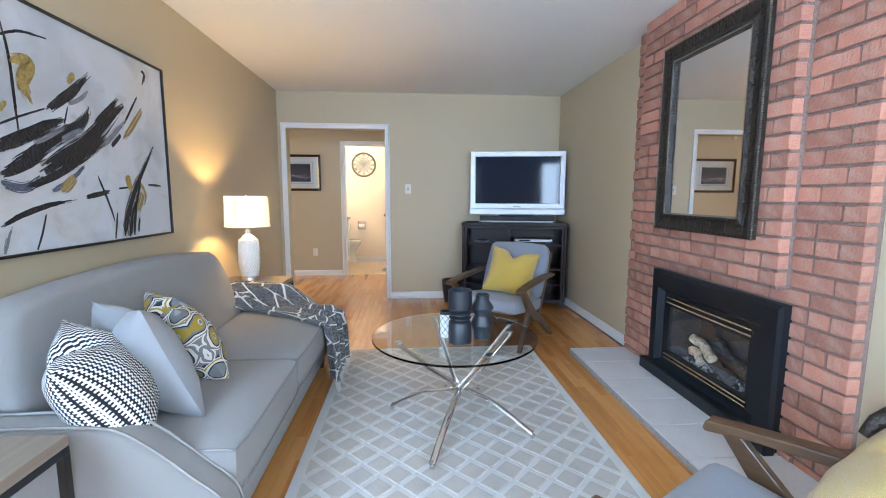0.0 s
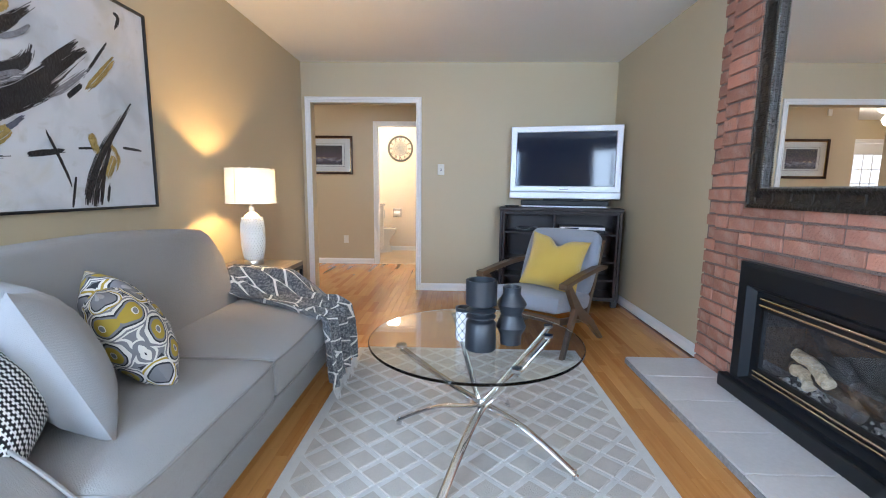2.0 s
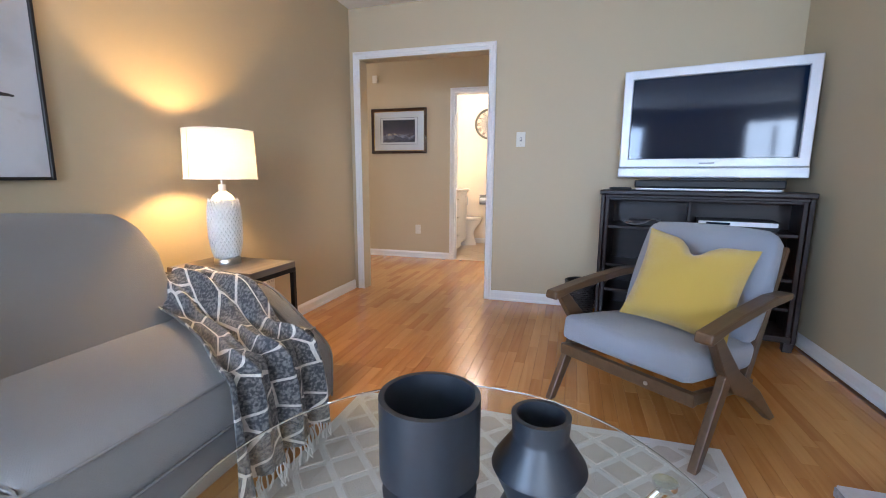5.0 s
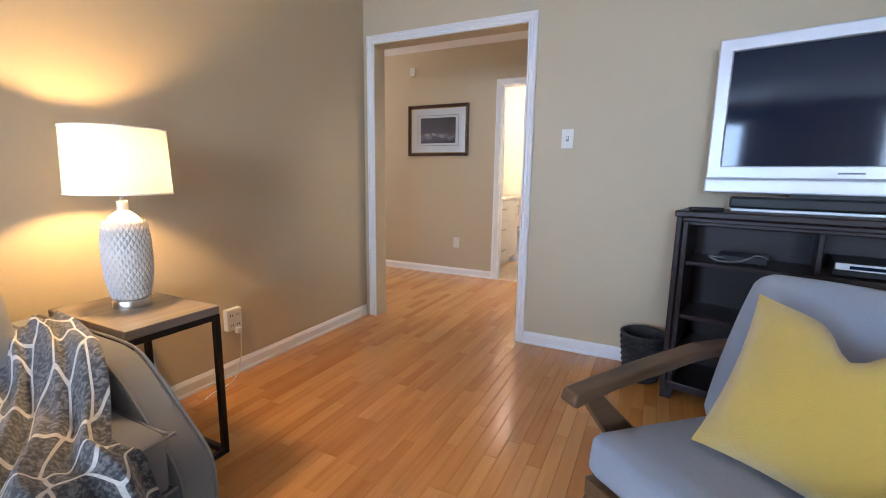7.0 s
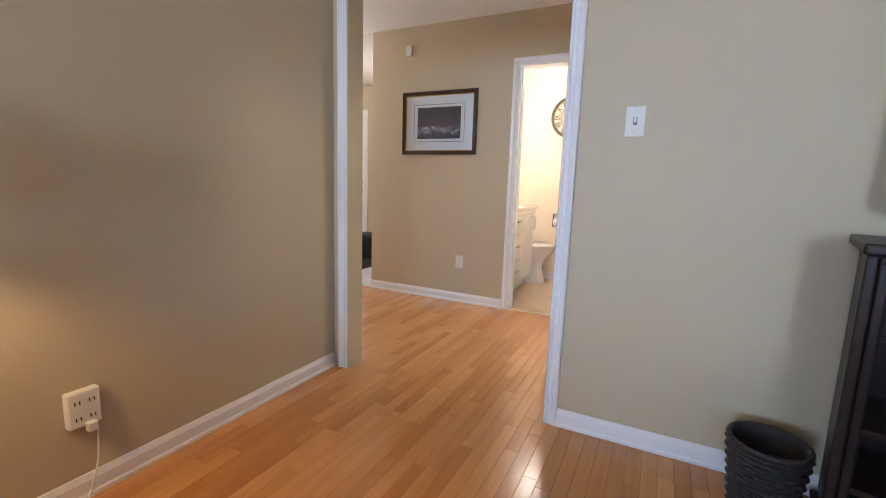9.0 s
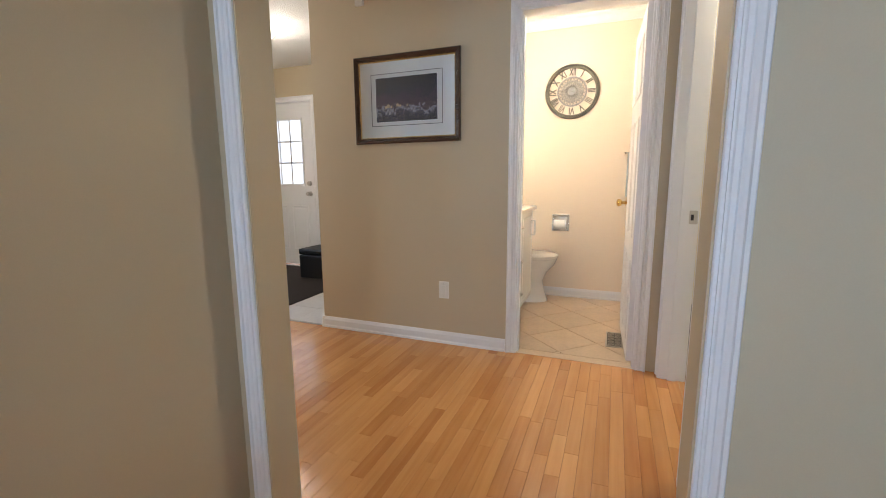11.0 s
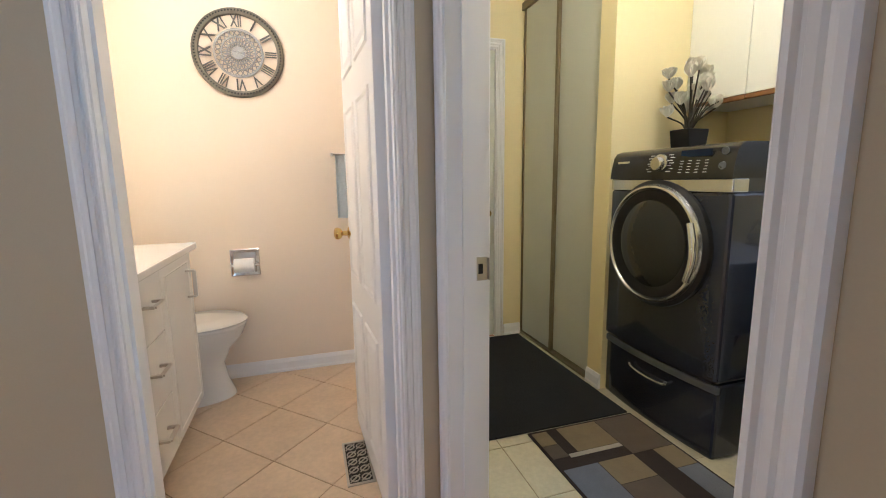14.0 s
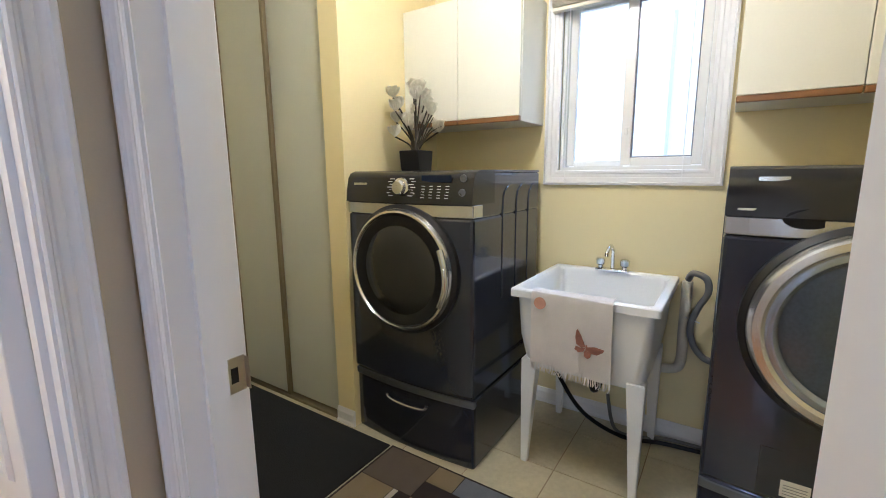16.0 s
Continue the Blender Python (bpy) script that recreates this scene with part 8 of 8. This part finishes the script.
for rep, (oy, flip) in enumerate(((0.0, False), (0.62, True))):
    F = lambda a, b: (a, b) if not flip else (0.565 - b, 0.565 - a)
    for x0, x1, y0, y1, m in ((0.012, 0.085, 0.015, 0.11, "r_tan"), (0.012, 0.085, 0.115, 0.20, "r_taupe"), (0.14, 0.345, 0.012, 0.185, "r_tan"), (0.09, 0.345, 0.19, 0.212, "r_cream"), (0.35, 0.553, 0.012, 0.27, "r_taupe"),
                              (0.012, 0.17, 0.275, 0.61, "r_grey"), (0.175, 0.345, 0.275, 0.41, "r_cream" if flip else "r_tan"), (0.175, 0.345, 0.415, 0.61, "r_taupe"), (0.45, 0.553, 0.275, 0.40, "r_tan"), (0.45, 0.553, 0.405, 0.61, "r_grey")):
        a, b = F(x0, x1)
        patch(a, b, oy + y0, min(oy + y1, 1.215), m)

ws = thing("wall_bracket", "small turned honey-coloured wooden wall pocket above the door", "wall ornament", (0.945, 9.195, 1.99))
bm = lathe([(0.0, 0.0), (0.02, 0.004), (0.035, 0.04), (0.06, 0.08), (0.085, 0.10), (0.09, 0.125), (0.0, 0.125)], 24)
bmesh.ops.bisect_plane(bm, geom=bm.verts[:] + bm.edges[:] + bm.faces[:], plane_co=(0, 0, 0), plane_no=(0, 1, 0), clear_outer=True)
part("body", bm, M["oakedge"], ws, smooth=True)

# horse bust near the hearth
et = frame_table("side_table", "small dark side table beside the brick wall", 1.98, 2.34, 1.52, 1.88, 0.36)
hb = bmesh.new()
spine = [((0.02, -0.03, 0.0), 0.055, 0.075), ((0.02, -0.02, 0.06), 0.042, 0.062), ((0.01, 0.0, 0.12), 0.032, 0.048), ((-0.005, 0.02, 0.165), 0.028, 0.038), ((-0.03, 0.035, 0.185), 0.026, 0.034), ((-0.06, 0.04, 0.165), 0.021, 0.027), ((-0.085, 0.042, 0.135), 0.016, 0.020), ((-0.098, 0.044, 0.118), 0.014, 0.016)]
rings = []
for i, (c, w_, h_) in enumerate(spine):
    a_ = Vector(spine[max(0, i - 1)][0]); b_ = Vector(spine[min(len(spine) - 1, i + 1)][0])
    d_ = (b_ - a_).normalized(); s_ = Vector((0.2, 1, 0)); s_ = (s_ - d_ * s_.dot(d_)).normalized(); u_ = d_.cross(s_)
    rings.append([hb.verts.new(Vector(c) + s_ * math.cos(t) * w_ + u_ * math.sin(t) * h_) for t in [2 * math.pi * k / 14 for k in range(14)]])
for a, b in zip(rings, rings[1:]):
    for k in range(14):
        hb.faces.new((a[k], a[(k + 1) % 14], b[(k + 1) % 14], b[k]))
hb.faces.new(rings[0]); hb.faces.new(rings[-1])
for s_ in (-1, 1):
    base = Vector((-0.01, 0.03 + s_ * 0.016, 0.205))
    v = [hb.verts.new(base + Vector(p)) for p in ((-0.008, 0, 0), (0.006, -0.007, 0), (0.006, 0.007, 0), (0.002, s_ * 0.004, 0.042))]
    for f in ((0, 1, 2), (0, 3, 1), (1, 3, 2), (2, 3, 0)):
        hb.faces.new([v[i] for i in f])
bmesh.ops.recalc_face_normals(hb, faces=hb.faces[:])
horse = part("horse_bust", hb, M["bronze"], None, "dark bronze horse's head figure on the small side table", True, category="statue")
horse.matrix_world = pose(2.13, 1.80, 0.3605, 0, 0, 0)


# ---- pieces of floors and walls ----
def shared_box(name, sx, sy, sz, bev, mat):
    """A block with its upper edges eased, for many alike pieces."""
    bm = boxes((0, 0, 0, sx, sy, sz))
    top = [e for e in bm.edges if all(v.co.z > sz / 2 for v in e.verts)]
    bmesh.ops.bevel(bm, geom=top, offset=bev, segments=1, affect='EDGES')
    me = bpy.data.meshes.new(name)
    bm.to_mesh(me); bm.free()
    me.materials.append(mat)
    return me


rnd = random.Random(11)
floor = structure("floor", boxes((-4.35, -1.6, -0.012, EX, 7.575, -0.0105)), M["gap"])
PW = 0.057
lengths = [0.28, 0.36, 0.45, 0.56, 0.68, 0.82]
plank_mesh = [shared_box("plank", PW - 0.0008, L - 0.001, 0.0105, 0.0007, M["plank"]) for L in lengths]
rows = []
x = -4.35 + 0.001
while x < EX - PW + 0.03:
    y = -1.6 + rnd.uniform(-0.3, 0)
    while y < 7.58:
        k = rnd.randrange(6)
        rows.append((x, y, k))
        y += lengths[k]
    x += PW
def in_floor(x, y, L):
    yc = y + L / 2
    if y < -1.6 or y + L > 7.575:
        return False
    if x > 0.30 and y + L > 5.96:
        return False
    if y < 6.0 and x < -0.99:
        return False
    return True
near = [r for r in rows if in_floor(*r[:2], lengths[r[2]]) and -0.98 < r[0] < 0.34 and 4.0 < r[1] < 7.5]
near.sort(key=lambda r: abs(r[1] + 0.3 - 5.9) + abs(r[0] + 0.2))
near = near[:300]
chosen = set((r[0], r[1]) for r in near)
for x, y, k in near:
    o = new("plank", plank_mesh[k]); o.parent = floor
    o.location = (x, y, -0.0105)
verts, faces = [], []
for x, y, k in rows:
    L = lengths[k]
    if (x, y) in chosen:
        continue
    a, b = max(y, -1.6), min(y + L, 7.575)
    if x > 0.30 and a < 5.96 < b:
        b = 5.96
    if x > 0.30 and x + PW > 0.345 and a >= 5.96:
        pass
    elif x > 0.30 and a >= 5.96:
        continue
    if x < -1.0 and b < 6.0:
        continue
    if b - a < 0.02 or x + PW > EX:
        continue
    if x > 0.29 and a >= 5.96 and x > 0.46:
        continue
    i0 = len(verts)
    X0, X1, Y0, Y1 = x, x + PW - 0.0008, a, b - 0.001
    e = 0.0007
    verts += [(X0, Y0, -0.0105), (X1, Y0, -0.0105), (X1, Y1, -0.0105), (X0, Y1, -0.0105), (X0, Y0, -e), (X1, Y0, -e), (X1, Y1, -e), (X0, Y1, -e), (X0 + e, Y0 + e, 0), (X1 - e, Y0 + e, 0), (X1 - e, Y1 - e, 0), (X0 + e, Y1 - e, 0)]
    for q in ((0, 1, 5, 4), (1, 2, 6, 5), (2, 3, 7, 6), (3, 0, 4, 7), (4, 5, 9, 8), (5, 6, 10, 9), (6, 7, 11, 10), (7, 4, 8, 11), (8, 9, 10, 11)):
        faces.append(tuple(i0 + j for j in q))
me = bpy.data.meshes.new("planks_far")
me.from_pydata(verts, [], faces); me.materials.append(M["plank_i"])
o = new("planks_far", me); o.parent = floor
tagged(o, kind="stuff")


# tiles: bath laid diagonally, laundry and entrance square
def tile_field(parent, poly_clip, size, angle, origin, mat, z=-0.001, gap=0.004):
    """Square tiles clipped to a rectangle; whole ones share a mesh."""
    x0, y0, x1, y1 = poly_clip
    whole = shared_box("tile", size - gap, size - gap, 0.008, 0.001, mat)
    c, s = math.cos(angle), math.sin(angle)
    R = int(max(x1 - x0, y1 - y0) / size * 1.5) + 3
    for i in range(-R, R):
        for j in range(-R, R):
            pts = []
            for a, b in ((0, 0), (1, 0), (1, 1), (0, 1)):
                u, v = (i + a) * size + (gap if a == 0 else 0) - 0, (j + b) * size + (gap if b == 0 else 0)
                pts.append((origin[0] + c * u - s * v, origin[1] + s * u + c * v))
            if all(x0 <= p[0] <= x1 and y0 <= p[1] <= y1 for p in pts):
                o = new("tile", whole); o.parent = parent
                o.matrix_basis = Matrix.Translation((pts[0][0], pts[0][1], z - 0.008)) @ Matrix.Rotation(angle, 4, 'Z')
                continue
            poly = pts
            for ax, val, keep in ((0, x0, 1), (0, x1, -1), (1, y0, 1), (1, y1, -1)):
                if len(poly) > 2:
                    poly = clip(poly, ax, val, keep)
            if len(poly) < 3:
                continue
            area = abs(sum(a[0] * b[1] - b[0] * a[1] for a, b in zip(poly, poly[1:] + poly[:1]))) / 2
            if area < 0.0004:
                continue
            bm = bmesh.new()
            r0 = [bm.verts.new((px, py, z - 0.008)) for px, py in poly]
            r1 = [bm.verts.new((px, py, z)) for px, py in poly]
            bm.faces.new(r1)
            for k in range(len(poly)):
                q = (k + 1) % len(poly)
                bm.faces.new((r0[k], r0[q], r1[q], r1[k]))
            bmesh.ops.recalc_face_normals(bm, faces=bm.faces[:])
            part("tile", bm, mat, parent)


fb = structure("floor_bath", boxes((-1.12, 7.605, -0.012, 0.34, 9.07, -0.004)), M["grout_warm"])
tile_field(fb, (-1.12, 7.66, 0.34, 9.07), 0.322, math.pi / 4, (-0.226, 7.69), M["tile_bath"])
part("threshold", boxes((-0.479, 7.577, -0.01, 0.213, 7.655, 0.0), bevel=0.001, seg=1), M["tile_bath"], fb, "pale stone threshold")
fl = structure("floor_laundry", boxes((0.40, 6.03, -0.012, 2.22, 9.2, -0.004)), M["grout_warm"])
tile_field(fl, (0.415, 6.03, 2.22, 9.2), 0.322, 0.0, (0.717, 7.28), M["tile_laundry"])
ff = structure("floor_foyer", boxes((-4.35, 7.59, -0.012, -1.95, 9.45, -0.004)), M["grout"])
tile_field(ff, (-4.35, 7.60, -1.95, 9.45), 0.33, 0.0, (-1.95, 7.60), M["hearth"])

# hearth tiles
ys = [3.897]
while ys[-1] > 1.80:
    ys.append(ys[-1] - 0.30)
for a, b in zip(ys[1:], ys):
    part("tile", boxes((1.826, a + 0.003, 0.034, 2.285, b - 0.003, 0.045), bevel=0.002, seg=1), M["hearth"], hr)

# bricks
CH = 0.0772
rb = random.Random(4)


def brick_mesh(L, D, Hh, seed):
    bm = bmesh.new()
    box(bm, 0, 0, 0, D, L, Hh)
    bmesh.ops.subdivide_edges(bm, edges=[e for e in bm.edges if abs(e.verts[0].co.y - e.verts[1].co.y) > L / 2], cuts=2)
    for v in bm.verts:
        v.co += Vector((noise.noise(v.co * 40 + Vector((seed, 3, 1))) * 0.004, noise.noise(v.co * 40 + Vector((seed, 9, 5))) * 0.003, noise.noise(v.co * 40 + Vector((seed, 7, 2))) * 0.0035))
    bmesh.ops.bevel(bm, geom=[e for e in bm.edges if e.calc_face_angle(0) > 0.8], offset=0.003, segments=1, affect='EDGES')
    me = bpy.data.meshes.new("brick"); bm.to_mesh(me); bm.free()
    me.materials.append(M["brick"])
    return me


variants = {n: [brick_mesh(L, 0.055, 0.065, k * 7 + 1) for k in range(4)] for n, L in (("long", 0.198), ("short", 0.094))}


def courses(face, ya, yb, za, zb, holes=(), phase=0):
    """Rows of bricks on a face that looks to -x, from z = za up; holes: y0, y1, z0, z1 left open."""
    row = int(round(za / CH))
    z = row * CH
    while z + 0.05 < zb:
        spans = [(ya, yb)]
        for h0, h1, g0, g1 in holes:
            if z + 0.065 > g0 + 0.012 and z < g1 - 0.012:
                spans = [s for a, b in spans for s in ((a, min(b, h0)), (max(a, h1), b)) if s[1] - s[0] > 0.02]
        for a, b in spans:
            y = a
            first = True
            while y < b - 0.015:
                kind = "short" if ((row + phase) % 2 and first) or rb.random() < 0.22 else "long"
                L = {"long": 0.198, "short": 0.094}[kind]
                first = False
                sc = 1.0
                rest = b - y
                if L > rest - 0.03:
                    sc = rest / L
                    if sc > 1.25:
                        sc = 1.0
                o = new("brick", rb.choice(variants[kind])); o.parent = core
                o.location = (face + rb.uniform(-0.003, 0.003), y, min(z + 0.006, H - 0.066))
                o.scale = (1, min(sc, 1.3) if L > rest - 0.03 else 1, 1)
                y += (L * (sc if L > rest - 0.03 else 1)) + 0.011
        z += CH
        row += 1


courses(CX, 2.13, 3.91, 0.0, H - 0.02, holes=((2.425, 3.475, 0.0, 0.752), (2.44, 3.685, 0.83, 3.0)))
courses(PX, 2.43, 3.695, 11 * CH, H - 0.02, phase=1)
